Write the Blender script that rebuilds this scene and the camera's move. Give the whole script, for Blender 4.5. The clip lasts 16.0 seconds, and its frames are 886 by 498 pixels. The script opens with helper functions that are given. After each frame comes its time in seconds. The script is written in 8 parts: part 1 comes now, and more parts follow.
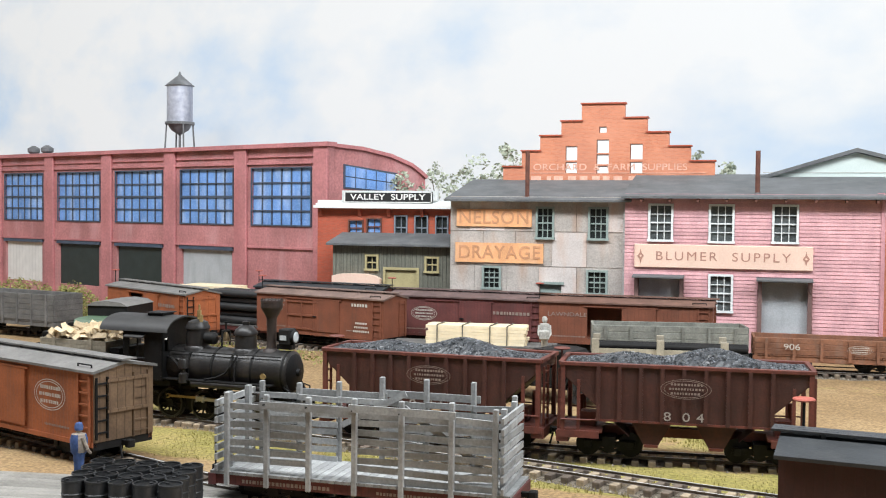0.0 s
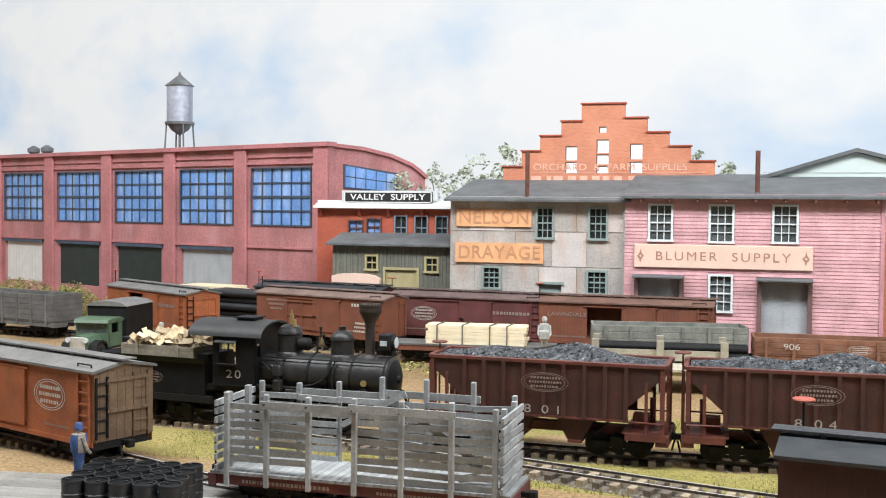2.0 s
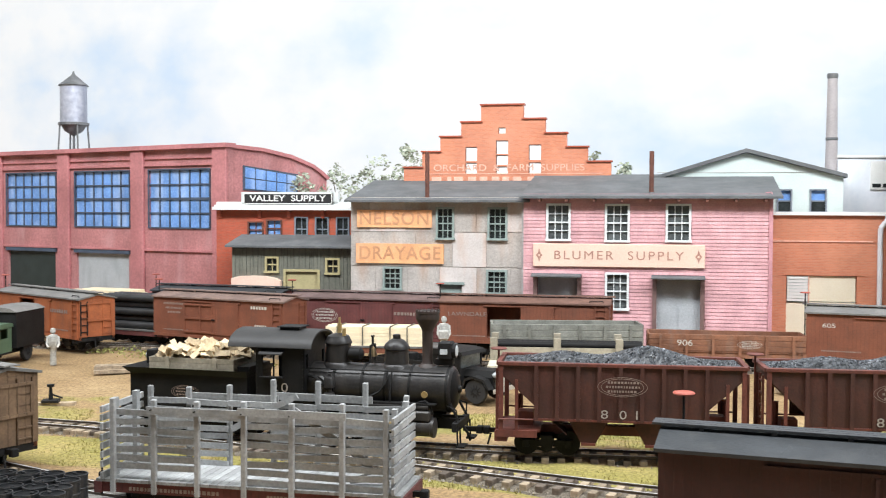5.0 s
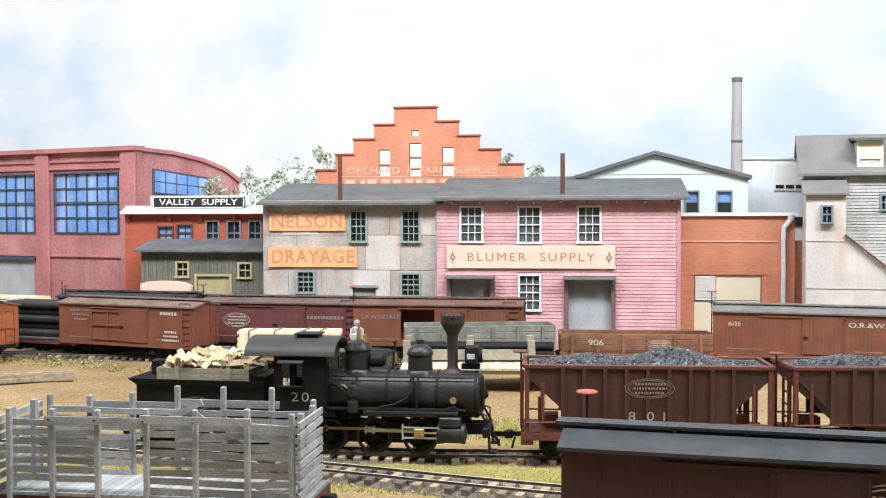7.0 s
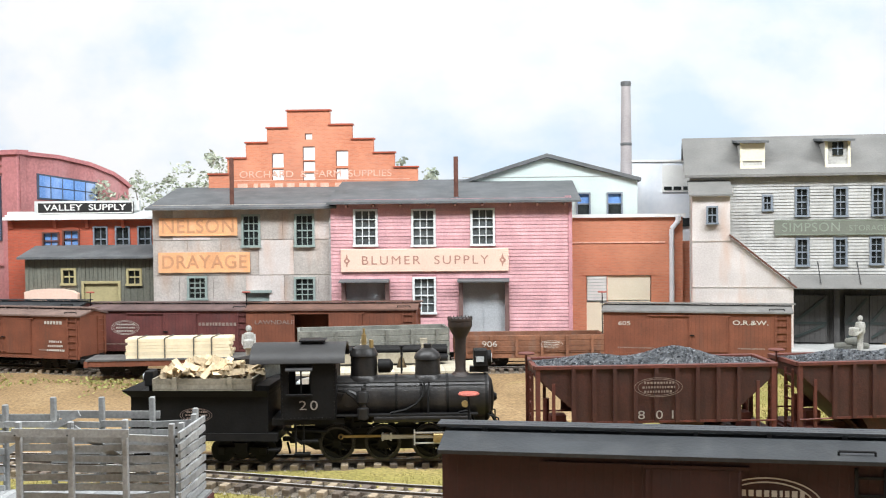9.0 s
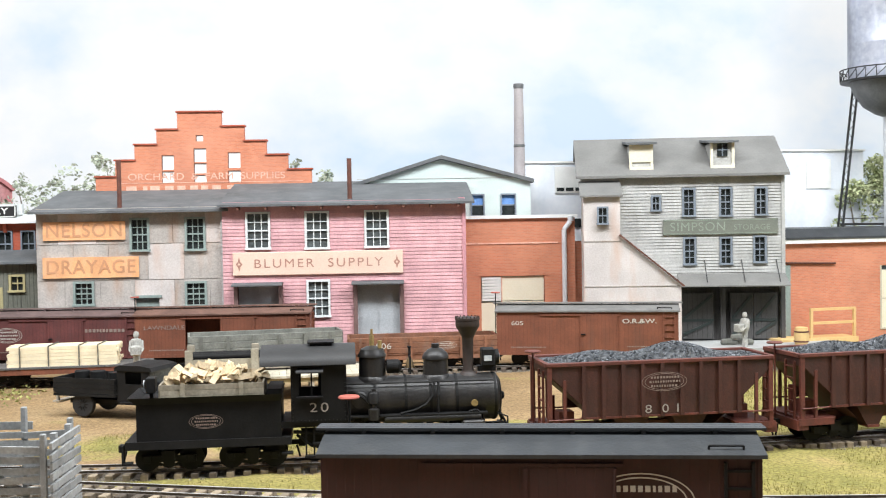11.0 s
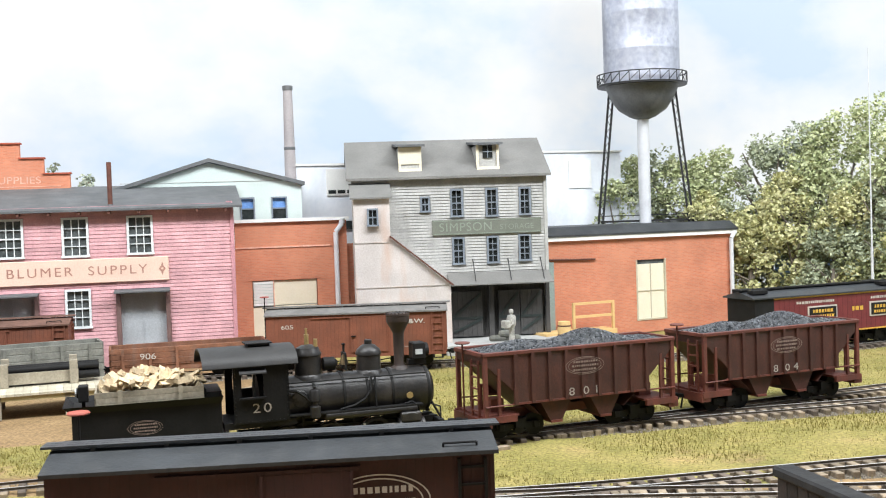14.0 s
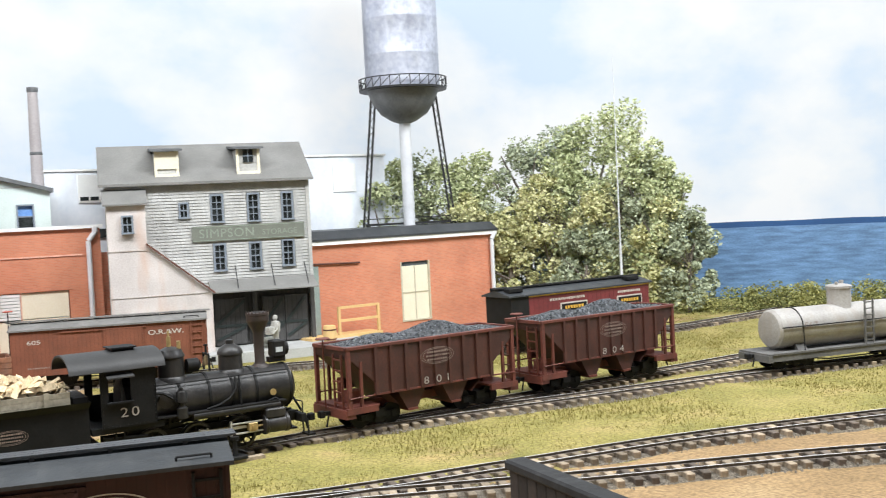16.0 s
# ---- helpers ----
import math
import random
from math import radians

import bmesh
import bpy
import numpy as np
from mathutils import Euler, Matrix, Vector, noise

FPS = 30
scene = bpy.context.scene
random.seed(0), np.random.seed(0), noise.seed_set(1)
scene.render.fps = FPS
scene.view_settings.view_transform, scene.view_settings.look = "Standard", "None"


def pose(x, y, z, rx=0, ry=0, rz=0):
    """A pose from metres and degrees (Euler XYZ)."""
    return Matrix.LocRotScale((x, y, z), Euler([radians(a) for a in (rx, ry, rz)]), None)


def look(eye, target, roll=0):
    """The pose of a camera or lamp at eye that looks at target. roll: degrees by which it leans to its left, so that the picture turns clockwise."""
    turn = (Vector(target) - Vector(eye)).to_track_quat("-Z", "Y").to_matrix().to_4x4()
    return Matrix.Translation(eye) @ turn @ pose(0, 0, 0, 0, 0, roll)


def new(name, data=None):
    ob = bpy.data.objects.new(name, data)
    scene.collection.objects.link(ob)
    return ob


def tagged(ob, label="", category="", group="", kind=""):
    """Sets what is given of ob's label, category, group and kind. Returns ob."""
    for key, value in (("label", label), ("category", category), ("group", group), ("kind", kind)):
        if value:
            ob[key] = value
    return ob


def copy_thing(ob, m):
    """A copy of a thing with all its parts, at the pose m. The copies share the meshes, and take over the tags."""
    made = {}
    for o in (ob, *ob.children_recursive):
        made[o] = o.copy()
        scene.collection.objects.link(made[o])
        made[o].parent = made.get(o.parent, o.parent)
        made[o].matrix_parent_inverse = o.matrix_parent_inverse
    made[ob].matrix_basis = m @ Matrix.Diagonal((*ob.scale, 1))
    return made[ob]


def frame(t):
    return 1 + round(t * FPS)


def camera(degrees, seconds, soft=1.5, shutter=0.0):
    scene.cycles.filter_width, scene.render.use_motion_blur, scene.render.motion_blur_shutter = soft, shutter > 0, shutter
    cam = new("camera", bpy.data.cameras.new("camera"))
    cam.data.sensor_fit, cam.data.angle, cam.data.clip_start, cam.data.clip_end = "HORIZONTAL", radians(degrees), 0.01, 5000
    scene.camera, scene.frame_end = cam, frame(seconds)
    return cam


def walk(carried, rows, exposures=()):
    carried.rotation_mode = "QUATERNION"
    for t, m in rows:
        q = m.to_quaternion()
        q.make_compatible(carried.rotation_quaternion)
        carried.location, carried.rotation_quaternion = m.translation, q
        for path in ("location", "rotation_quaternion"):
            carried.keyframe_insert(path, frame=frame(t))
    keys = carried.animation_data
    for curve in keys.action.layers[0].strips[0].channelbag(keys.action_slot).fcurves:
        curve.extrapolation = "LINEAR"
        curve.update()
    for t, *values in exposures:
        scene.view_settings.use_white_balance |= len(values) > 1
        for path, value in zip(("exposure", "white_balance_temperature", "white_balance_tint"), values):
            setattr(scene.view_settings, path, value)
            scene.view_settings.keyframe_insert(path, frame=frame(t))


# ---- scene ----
S = 0.1   # the plan is in decimetres: a 1:48 layout

# ---- camera ----
cam = camera(45.0, 16.0, soft=1.1, shutter=0.3)
# seconds, eye, yaw, pitch, roll
PATH = [
    (0.0, 1.048, -0.197, 2.062, 16.79, -2.04, 0.58),
    (3.9, 1.048, -0.197, 2.062, 16.75, -2.04, 0.58),
    (4.5, 1.116, -0.200, 2.056, 14.39, -1.99, 0.40),
    (5.0, 1.151, -0.177, 2.058, 11.94, -1.94, 0.22),
    (6.2, 1.195, -0.160, 2.054, 9.25, -1.84, 0.02),
    (7.5, 1.237, -0.150, 2.052, 6.77, -1.75, -0.22),
    (8.0, 1.261, -0.150, 2.055, 5.93, -1.74, -0.32),
    (8.5, 1.293, -0.141, 2.054, 4.06, -1.67, -0.47),
    (9.8, 1.370, -0.125, 2.053, 0.60, -1.63, -0.72),
    (11.0, 1.438, -0.113, 2.051, -2.65, -1.60, -0.97),
    (11.5, 1.455, -0.105, 2.047, -4.15, -1.61, -1.08),
    (12.0, 1.517, -0.120, 2.051, -6.10, -1.68, -1.25),
    (12.5, 1.567, -0.126, 2.050, -8.83, -1.72, -1.50),
    (13.0, 1.625, -0.130, 2.046, -11.57, -1.71, -1.72),
    (13.5, 1.650, -0.150, 2.060, -13.66, -1.80, -1.90),
    (14.0, 1.686, -0.125, 2.053, -13.74, -1.78, -1.92),
    (14.5, 1.745, -0.147, 2.051, -17.50, -1.82, -2.25),
    (15.0, 1.775, -0.145, 2.049, -19.52, -1.84, -2.39),
    (15.5, 1.836, -0.160, 2.050, -22.61, -1.96, -2.64),
    (16.0, 1.878, -0.167, 2.048, -25.49, -2.07, -2.85),
]


def eye_pose(x, y, z, yaw, pitch, roll):
    return Matrix.Translation((x * S, y * S, z * S)) @ pose(0, 0, 0, 0, 0, yaw) @ pose(0, 0, 0, 90 + pitch) @ pose(0, 0, 0, 0, 0, roll)


walk(cam, [(t, eye_pose(*row)) for t, *row in PATH], exposures=[(0.0, 0.0), (4.0, 0.0), (5.0, 0.16), (8.0, 0.15), (12.0, 0.12), (16.0, 0.10)])

# ---- light of the layout room ----
scene.view_settings.exposure = 0.0
world = bpy.data.worlds.new("room_air")
scene.world = world
world.use_nodes = True
world.node_tree.nodes["Background"].inputs[0].default_value = (0.95, 0.97, 1.0, 1)
world.node_tree.nodes["Background"].inputs[1].default_value = 0.42


def ceiling_lamp(x, y, z, sx, sy, watts):
    data = bpy.data.lights.new("ceiling_lamp", "AREA")
    data.shape, data.size, data.size_y, data.energy = "RECTANGLE", sx * S, sy * S, watts
    data.color = (0.92, 0.965, 1.0)
    ob = new("ceiling_lamp", data)
    ob.matrix_world = look((x * S, y * S, z * S), (x * S, (y + 6) * S, 0.05))
    return ob


# Unseen lamps; a fourth was added because the left end came out dark.
ceiling_lamp(-10, 3.4, 13, 9, 3, 20)
ceiling_lamp(-1, 3.4, 13, 9, 3, 16)
ceiling_lamp(8, 3.4, 13, 9, 3, 17)
ceiling_lamp(15, 1.5, 13, 7, 3, 18)


# ---- building helpers ----
class Build:
    """Collects the vertices and faces of one mesh, in decimetres."""

    def __init__(self):
        self.v, self.f = [], []

    def add(self, verts, faces, m=None):
        n = len(self.v)
        self.v += [tuple(m @ Vector(p)) for p in verts] if m is not None else [tuple(p) for p in verts]
        self.f += [tuple(n + i for i in f) for f in faces]
        return self

    def box(self, x0, x1, y0, y1, z0, z1, m=None, ch=0.0):
        if ch <= 0:
            v = [(x, y, z) for x in (x0, x1) for y in (y0, y1) for z in (z0, z1)]
            f = [(0, 1, 3, 2), (4, 6, 7, 5), (0, 4, 5, 1), (2, 3, 7, 6), (0, 2, 6, 4), (1, 5, 7, 3)]
            return self.add(v, f, m)
        bm = bmesh.new()
        bmesh.ops.create_cube(bm, size=1)
        for p in bm.verts:
            p.co = Vector(((x0 + x1) / 2 + p.co.x * (x1 - x0), (y0 + y1) / 2 + p.co.y * (y1 - y0), (z0 + z1) / 2 + p.co.z * (z1 - z0)))
        bmesh.ops.bevel(bm, geom=bm.edges[:], offset=ch, segments=1, affect="EDGES")
        bm.verts.index_update()
        self.add([p.co for p in bm.verts], [[p.index for p in f.verts] for f in bm.faces], m)
        bm.free()
        return self

    def prism(self, poly, axis, a, b, m=None):
        """A polygon (counter-clockwise in the two other axes) swept along an axis."""
        put = {"x": lambda p, t: (t, p[0], p[1]), "y": lambda p, t: (p[0], t, p[1]), "z": lambda p, t: (p[0], p[1], t)}[axis]
        n = len(poly)
        v = [put(p, a) for p in poly] + [put(p, b) for p in poly]
        f = [tuple(range(n)), tuple(range(2 * n - 1, n - 1, -1))] + [(i, i + n, (i + 1) % n + n, (i + 1) % n) for i in range(n)]
        return self.add(v, f, m)

    def tube(self, p0, p1, r0, r1=None, n=10, m=None):
        p0, p1 = Vector(p0), Vector(p1)
        r1 = r0 if r1 is None else r1
        q = (p1 - p0).to_track_quat("Z", "Y")
        ring = [Vector((math.cos(2 * math.pi * i / n), math.sin(2 * math.pi * i / n), 0)) for i in range(n)]
        v = [p0 + q @ (c * r0) for c in ring] + [p1 + q @ (c * r1) for c in ring]
        f = [tuple(range(n - 1, -1, -1)), tuple(range(n, 2 * n))] + [(i, (i + 1) % n, (i + 1) % n + n, i + n) for i in range(n)]
        return self.add(v, f, m)

    def lathe(self, profile, at=(0, 0, 0), axis="z", n=16, m=None):
        """Rows of radius and height turned round an axis through a point."""
        put = {"z": lambda r, c, s, h: (r * c, r * s, h), "x": lambda r, c, s, h: (h, r * c, r * s), "y": lambda r, c, s, h: (r * s, h, r * c)}[axis]
        v = [Vector(at) + Vector(put(r, math.cos(2 * math.pi * i / n), math.sin(2 * math.pi * i / n), h)) for r, h in profile for i in range(n)]
        f = [(k * n + i, k * n + (i + 1) % n, (k + 1) * n + (i + 1) % n, (k + 1) * n + i) for k in range(len(profile) - 1) for i in range(n)]
        f += [tuple(range(n - 1, -1, -1)), tuple(range((len(profile) - 1) * n, len(profile) * n))]
        return self.add(v, f, m)

    def hoop(self, profile, at=(0, 0, 0), n=28):
        """A closed profile of radius and height turned round the y axis, open in the middle."""
        k = len(profile)
        v = [(at[0] + r * math.sin(math.tau * i / n), at[1] + h, at[2] + r * math.cos(math.tau * i / n)) for r, h in profile for i in range(n)]
        f = [(j * n + i, j * n + (i + 1) % n, (j + 1) % k * n + (i + 1) % n, (j + 1) % k * n + i) for j in range(k) for i in range(n)]
        return self.add(v, f)

    def bar(self, p0, p1, w, h=None, m=None):
        """A square bar between two points."""
        p0, p1 = Vector(p0), Vector(p1)
        d = (p1 - p0)
        q = Matrix.Translation(p0) @ d.to_track_quat("X", "Z").to_matrix().to_4x4()
        h = h or w
        return self.box(0, d.length, -w / 2, w / 2, -h / 2, h / 2, (m @ q) if m is not None else q)


def mesh_of(name, b, mat, smooth=False):
    me = bpy.data.meshes.new(name)
    me.from_pydata([(x * S, y * S, z * S) for x, y, z in b.v], [], b.f)
    bm = bmesh.new()
    bm.from_mesh(me)
    bmesh.ops.recalc_face_normals(bm, faces=bm.faces[:])
    bm.to_mesh(me)
    bm.free()
    me.materials.append(mat)
    if smooth:
        me.polygons.foreach_set("use_smooth", [True] * len(me.polygons))
        me.set_sharp_from_angle(angle=radians(35))
    return me


def at(x, y, z, rz=0, rx=0, ry=0):
    return pose(x * S, y * S, z * S, rx, ry, rz)


def part(name, b, mat, parent, label="", smooth=False):
    ob = new(name, mesh_of(name, b, mat, smooth))
    ob.parent = parent
    return tagged(ob, label)


def piece(name, mesh, parent, m):
    ob = new(name, mesh)
    ob.parent = parent
    ob.matrix_basis = m
    return ob


def thing(name, m, label, category, group="", kind=""):
    ob = new(name)
    ob.empty_display_size = 0.01
    ob.matrix_basis = m
    return tagged(ob, label, category, group, kind)


def solid(name, b, mat, label, category="", group="", kind="", m=None, smooth=False):
    ob = new(name, mesh_of(name, b, mat, smooth))
    if m is not None:
        ob.matrix_basis = m
    return tagged(ob, label, category, group, kind)


def letters(text, size, mat, parent, m, name="lettering", stretch=1.0, space=1.0, bold=0.0):
    """Raised lettering, its middle at the origin, facing -y, size = letter height."""
    cu = bpy.data.curves.new(name, "FONT")
    cu.body, cu.align_x, cu.align_y, cu.size, cu.space_character = text, "CENTER", "CENTER", size * S * 1.4, space
    cu.extrude, cu.offset = 0.0006 * size, bold * size * S
    tmp = new(name, cu)
    bpy.context.view_layer.update()
    me = bpy.data.meshes.new_from_object(tmp.evaluated_get(bpy.context.evaluated_depsgraph_get()))
    bpy.data.objects.remove(tmp)
    bpy.data.curves.remove(cu)
    me.materials.clear()
    me.materials.append(mat)
    me.transform(pose(0, 0, 0, 90) @ Matrix.Diagonal((stretch, 1, 1, 1)))
    ob = new(name, me)
    ob.parent = parent
    ob.matrix_basis = m
    return ob


def smooth_line(points, n=24):
    p = [Vector(points[0])] + [Vector(q) for q in points] + [Vector(points[-1])]
    out = []
    for i in range(1, len(p) - 2):
        a, b, c, d = p[i - 1 : i + 3]
        for k in range(n):
            u = k / n
            out.append(0.5 * (2 * b + (c - a) * u + (2 * a - 5 * b + 4 * c - d) * u * u + (3 * b - a - 3 * c + d) * u**3))
    return out + [p[-2]]


class Line:
    """A smooth plan line with places by length along it."""

    def __init__(self, points):
        self.p = smooth_line(points)
        self.s = [0.0]
        for a, b in zip(self.p, self.p[1:]):
            self.s.append(self.s[-1] + (b - a).length)

    def at(self, s):
        s = min(max(s, 0.0), self.s[-1] - 1e-4)
        i = max(k for k in range(len(self.s)) if self.s[k] <= s) if s > 0 else 0
        i = min(i, len(self.p) - 2)
        d = self.p[i + 1] - self.p[i]
        q = self.p[i] + d * ((s - self.s[i]) / max(d.length, 1e-9))
        return q, math.degrees(math.atan2(d.y, d.x))

    def car(self, s, reach=0.5):
        """The place and heading of a car whose trucks stand reach before and behind s."""
        a, b = self.at(s - reach)[0], self.at(s + reach)[0]
        return (a + b) / 2, math.degrees(math.atan2(b.y - a.y, b.x - a.x))


# ---- materials ----
def material(name, colour, rough=0.7, metal=0.0, vary=0.25, scale=60, fine=600, bump=0.25, dirt=None, dirt_amount=0.35, wave=None, per_piece=0.0, coat=0.0):
    """A painted or natural surface: base colour, blotches, grain, stains, relief; wave = (direction, lines per metre, depth)."""
    mat = bpy.data.materials.new(name)
    mat.use_nodes = True
    nt = mat.node_tree
    nd, ln = nt.nodes, nt.links
    bs = nd["Principled BSDF"]
    bs.inputs["Metallic"].default_value = metal
    tc = nd.new("ShaderNodeTexCoord")
    big, small = nd.new("ShaderNodeTexNoise"), nd.new("ShaderNodeTexNoise")
    big.inputs["Scale"].default_value, small.inputs["Scale"].default_value = scale, fine
    big.inputs["Detail"].default_value, small.inputs["Detail"].default_value = 5, 3
    for n in (big, small):
        ln.new(tc.outputs["Object"], n.inputs["Vector"])
    ramp = nd.new("ShaderNodeValToRGB")
    dark = tuple(c * (1 - vary) for c in colour)
    light = tuple(min(1, c * (1 + vary * 0.8)) for c in colour)
    ramp.color_ramp.elements[0].position, ramp.color_ramp.elements[1].position = 0.3, 0.7
    ramp.color_ramp.elements[0].color, ramp.color_ramp.elements[1].color = (*dark, 1), (*light, 1)
    ln.new(big.outputs["Fac"], ramp.inputs["Fac"])
    col = ramp.outputs["Color"]
    grain = nd.new("ShaderNodeMixRGB")
    grain.blend_type, grain.inputs["Fac"].default_value = "OVERLAY", min(0.8, vary + 0.15)
    ln.new(col, grain.inputs["Color1"])
    ln.new(small.outputs["Fac"], grain.inputs["Color2"])
    col = grain.outputs["Color"]
    if dirt:
        st = nd.new("ShaderNodeTexNoise")
        st.inputs["Scale"].default_value, st.inputs["Detail"].default_value = scale * 2.3, 8
        mp = nd.new("ShaderNodeMapping")
        mp.inputs["Scale"].default_value = (1, 1, 0.25)
        ln.new(tc.outputs["Object"], mp.inputs["Vector"])
        ln.new(mp.outputs["Vector"], st.inputs["Vector"])
        r2 = nd.new("ShaderNodeValToRGB")
        r2.color_ramp.elements[0].position, r2.color_ramp.elements[1].position = 0.5, 0.75
        ln.new(st.outputs["Fac"], r2.inputs["Fac"])
        k = nd.new("ShaderNodeMath")
        k.operation, k.inputs[1].default_value = "MULTIPLY", dirt_amount
        ln.new(r2.outputs["Color"], k.inputs[0])
        mix = nd.new("ShaderNodeMixRGB")
        mix.inputs["Color2"].default_value = (*dirt, 1)
        ln.new(k.outputs[0], mix.inputs["Fac"])
        ln.new(col, mix.inputs["Color1"])
        col = mix.outputs["Color"]
    if per_piece:
        oi = nd.new("ShaderNodeObjectInfo")
        hv = nd.new("ShaderNodeHueSaturation")
        mr = nd.new("ShaderNodeMapRange")
        mr.inputs["To Min"].default_value, mr.inputs["To Max"].default_value = 1 - per_piece, 1 + per_piece
        ln.new(oi.outputs["Random"], mr.inputs["Value"])
        ln.new(mr.outputs["Result"], hv.inputs["Value"])
        ln.new(col, hv.inputs["Color"])
        col = hv.outputs["Color"]
    ln.new(col, bs.inputs["Base Color"])
    rr = nd.new("ShaderNodeMapRange")
    rr.inputs["To Min"].default_value, rr.inputs["To Max"].default_value = max(0.05, rough - 0.12), min(1, rough + 0.12)
    ln.new(small.outputs["Fac"], rr.inputs["Value"])
    ln.new(rr.outputs["Result"], bs.inputs["Roughness"])
    height = small.outputs["Fac"]
    if wave:
        direction, lines, depth = wave
        wv = nd.new("ShaderNodeTexWave")
        wv.wave_type, wv.bands_direction, wv.wave_profile = "BANDS", direction, "SAW"
        wv.inputs["Scale"].default_value = lines / 2 / 1.592 / 2
        wv.inputs["Distortion"].default_value = 0.0
        ln.new(tc.outputs["Object"], wv.inputs["Vector"])
        r3 = nd.new("ShaderNodeValToRGB")
        r3.color_ramp.elements[0].position, r3.color_ramp.elements[1].position = 0.0, 0.14
        ln.new(wv.outputs["Fac"], r3.inputs["Fac"])
        add = nd.new("ShaderNodeMath")
        add.operation = "MULTIPLY_ADD"
        add.inputs[1].default_value = 2.5
        ln.new(r3.outputs["Color"], add.inputs[0])
        ln.new(height, add.inputs[2])
        height = add.outputs[0]
        dk = nd.new("ShaderNodeMixRGB")
        dk.blend_type, dk.inputs["Fac"].default_value = "MULTIPLY", depth
        ln.new(col, dk.inputs["Color1"])
        ln.new(r3.outputs["Color"], dk.inputs["Color2"])
        ln.new(dk.outputs["Color"], bs.inputs["Base Color"])
    bp = nd.new("ShaderNodeBump")
    bp.inputs["Strength"].default_value, bp.inputs["Distance"].default_value = bump, 0.0006
    ln.new(height, bp.inputs["Height"])
    ln.new(bp.outputs["Normal"], bs.inputs["Normal"])
    if coat:
        bs.inputs["Coat Weight"].default_value = coat
    return mat


def brick_material(name, c1, c2, mortar, width, fade=None, fade_amount=0.3):
    """Small brickwork laid in the object's x and z."""
    mat = bpy.data.materials.new(name)
    mat.use_nodes = True
    nd, ln = mat.node_tree.nodes, mat.node_tree.links
    bs = nd["Principled BSDF"]
    tc, mp, br = nd.new("ShaderNodeTexCoord"), nd.new("ShaderNodeMapping"), nd.new("ShaderNodeTexBrick")
    mp.inputs["Rotation"].default_value = (radians(90), 0, 0)
    ln.new(tc.outputs["Object"], mp.inputs["Vector"])
    ln.new(mp.outputs["Vector"], br.inputs["Vector"])
    br.inputs["Scale"].default_value = 1.0
    br.inputs["Brick Width"].default_value, br.inputs["Row Height"].default_value = width, width / 3
    br.inputs["Mortar Size"].default_value, br.inputs["Bias"].default_value = width / 26, 0.0
    for key, c in (("Color1", c1), ("Color2", c2), ("Mortar", mortar)):
        br.inputs[key].default_value = (*c, 1)
    no = nd.new("ShaderNodeTexNoise")
    no.inputs["Scale"].default_value, no.inputs["Detail"].default_value = 22, 7
    ln.new(tc.outputs["Object"], no.inputs["Vector"])
    ov = nd.new("ShaderNodeMixRGB")
    ov.blend_type, ov.inputs["Fac"].default_value = "OVERLAY", 0.45
    ln.new(br.outputs["Color"], ov.inputs["Color1"])
    ln.new(no.outputs["Fac"], ov.inputs["Color2"])
    col = ov.outputs["Color"]
    if fade:
        n2 = nd.new("ShaderNodeTexNoise")
        n2.inputs["Scale"].default_value, n2.inputs["Detail"].default_value = 14, 6
        ln.new(tc.outputs["Object"], n2.inputs["Vector"])
        rp = nd.new("ShaderNodeMapRange")
        rp.inputs["From Min"].default_value, rp.inputs["From Max"].default_value, rp.inputs["To Max"].default_value = 0.42, 0.75, fade_amount
        ln.new(n2.outputs["Fac"], rp.inputs["Value"])
        mx = nd.new("ShaderNodeMixRGB")
        mx.inputs["Color2"].default_value = (*fade, 1)
        ln.new(rp.outputs["Result"], mx.inputs["Fac"])
        ln.new(col, mx.inputs["Color1"])
        col = mx.outputs["Color"]
    ln.new(col, bs.inputs["Base Color"])
    bs.inputs["Roughness"].default_value = 0.85
    bp = nd.new("ShaderNodeBump")
    bp.inputs["Strength"].default_value, bp.inputs["Distance"].default_value = 0.3, 0.0003
    ln.new(br.outputs["Fac"], bp.inputs["Height"])
    bp.invert = True
    ln.new(bp.outputs["Normal"], bs.inputs["Normal"])
    return mat
G = 0.455   # ground
RAIL = 0.50  # top of the rails

pink = material("pink_paint", (0.56, 0.27, 0.30), 0.75, vary=0.2, scale=35, dirt=(0.30, 0.15, 0.16), dirt_amount=0.4)
pink_board = material("pink_board", (0.63, 0.345, 0.365), 0.75, vary=0.2, scale=40, dirt=(0.40, 0.21, 0.22), dirt_amount=0.35, per_piece=0.10)
factory_red = material("factory_paint", (0.44, 0.185, 0.185), 0.8, vary=0.3, scale=14, fine=300, dirt=(0.60, 0.36, 0.36), dirt_amount=0.6)
factory_trim = material("factory_pier", (0.48, 0.19, 0.195), 0.8, vary=0.22, scale=14, fine=300, dirt=(0.33, 0.11, 0.11), dirt_amount=0.4)
brick_orange = brick_material("orange_brick", (0.60, 0.215, 0.12), (0.51, 0.165, 0.09), (0.5, 0.25, 0.17), 0.0055, (0.66, 0.3, 0.18), 0.5)
brick_gable = brick_material("gable_brick", (0.64, 0.23, 0.125), (0.55, 0.18, 0.095), (0.55, 0.26, 0.17), 0.005, (0.7, 0.33, 0.22), 0.45)
brick_valley = brick_material("dark_orange_brick", (0.52, 0.10, 0.05), (0.42, 0.08, 0.04), (0.32, 0.12, 0.08), 0.005, (0.3, 0.08, 0.05), 0.4)
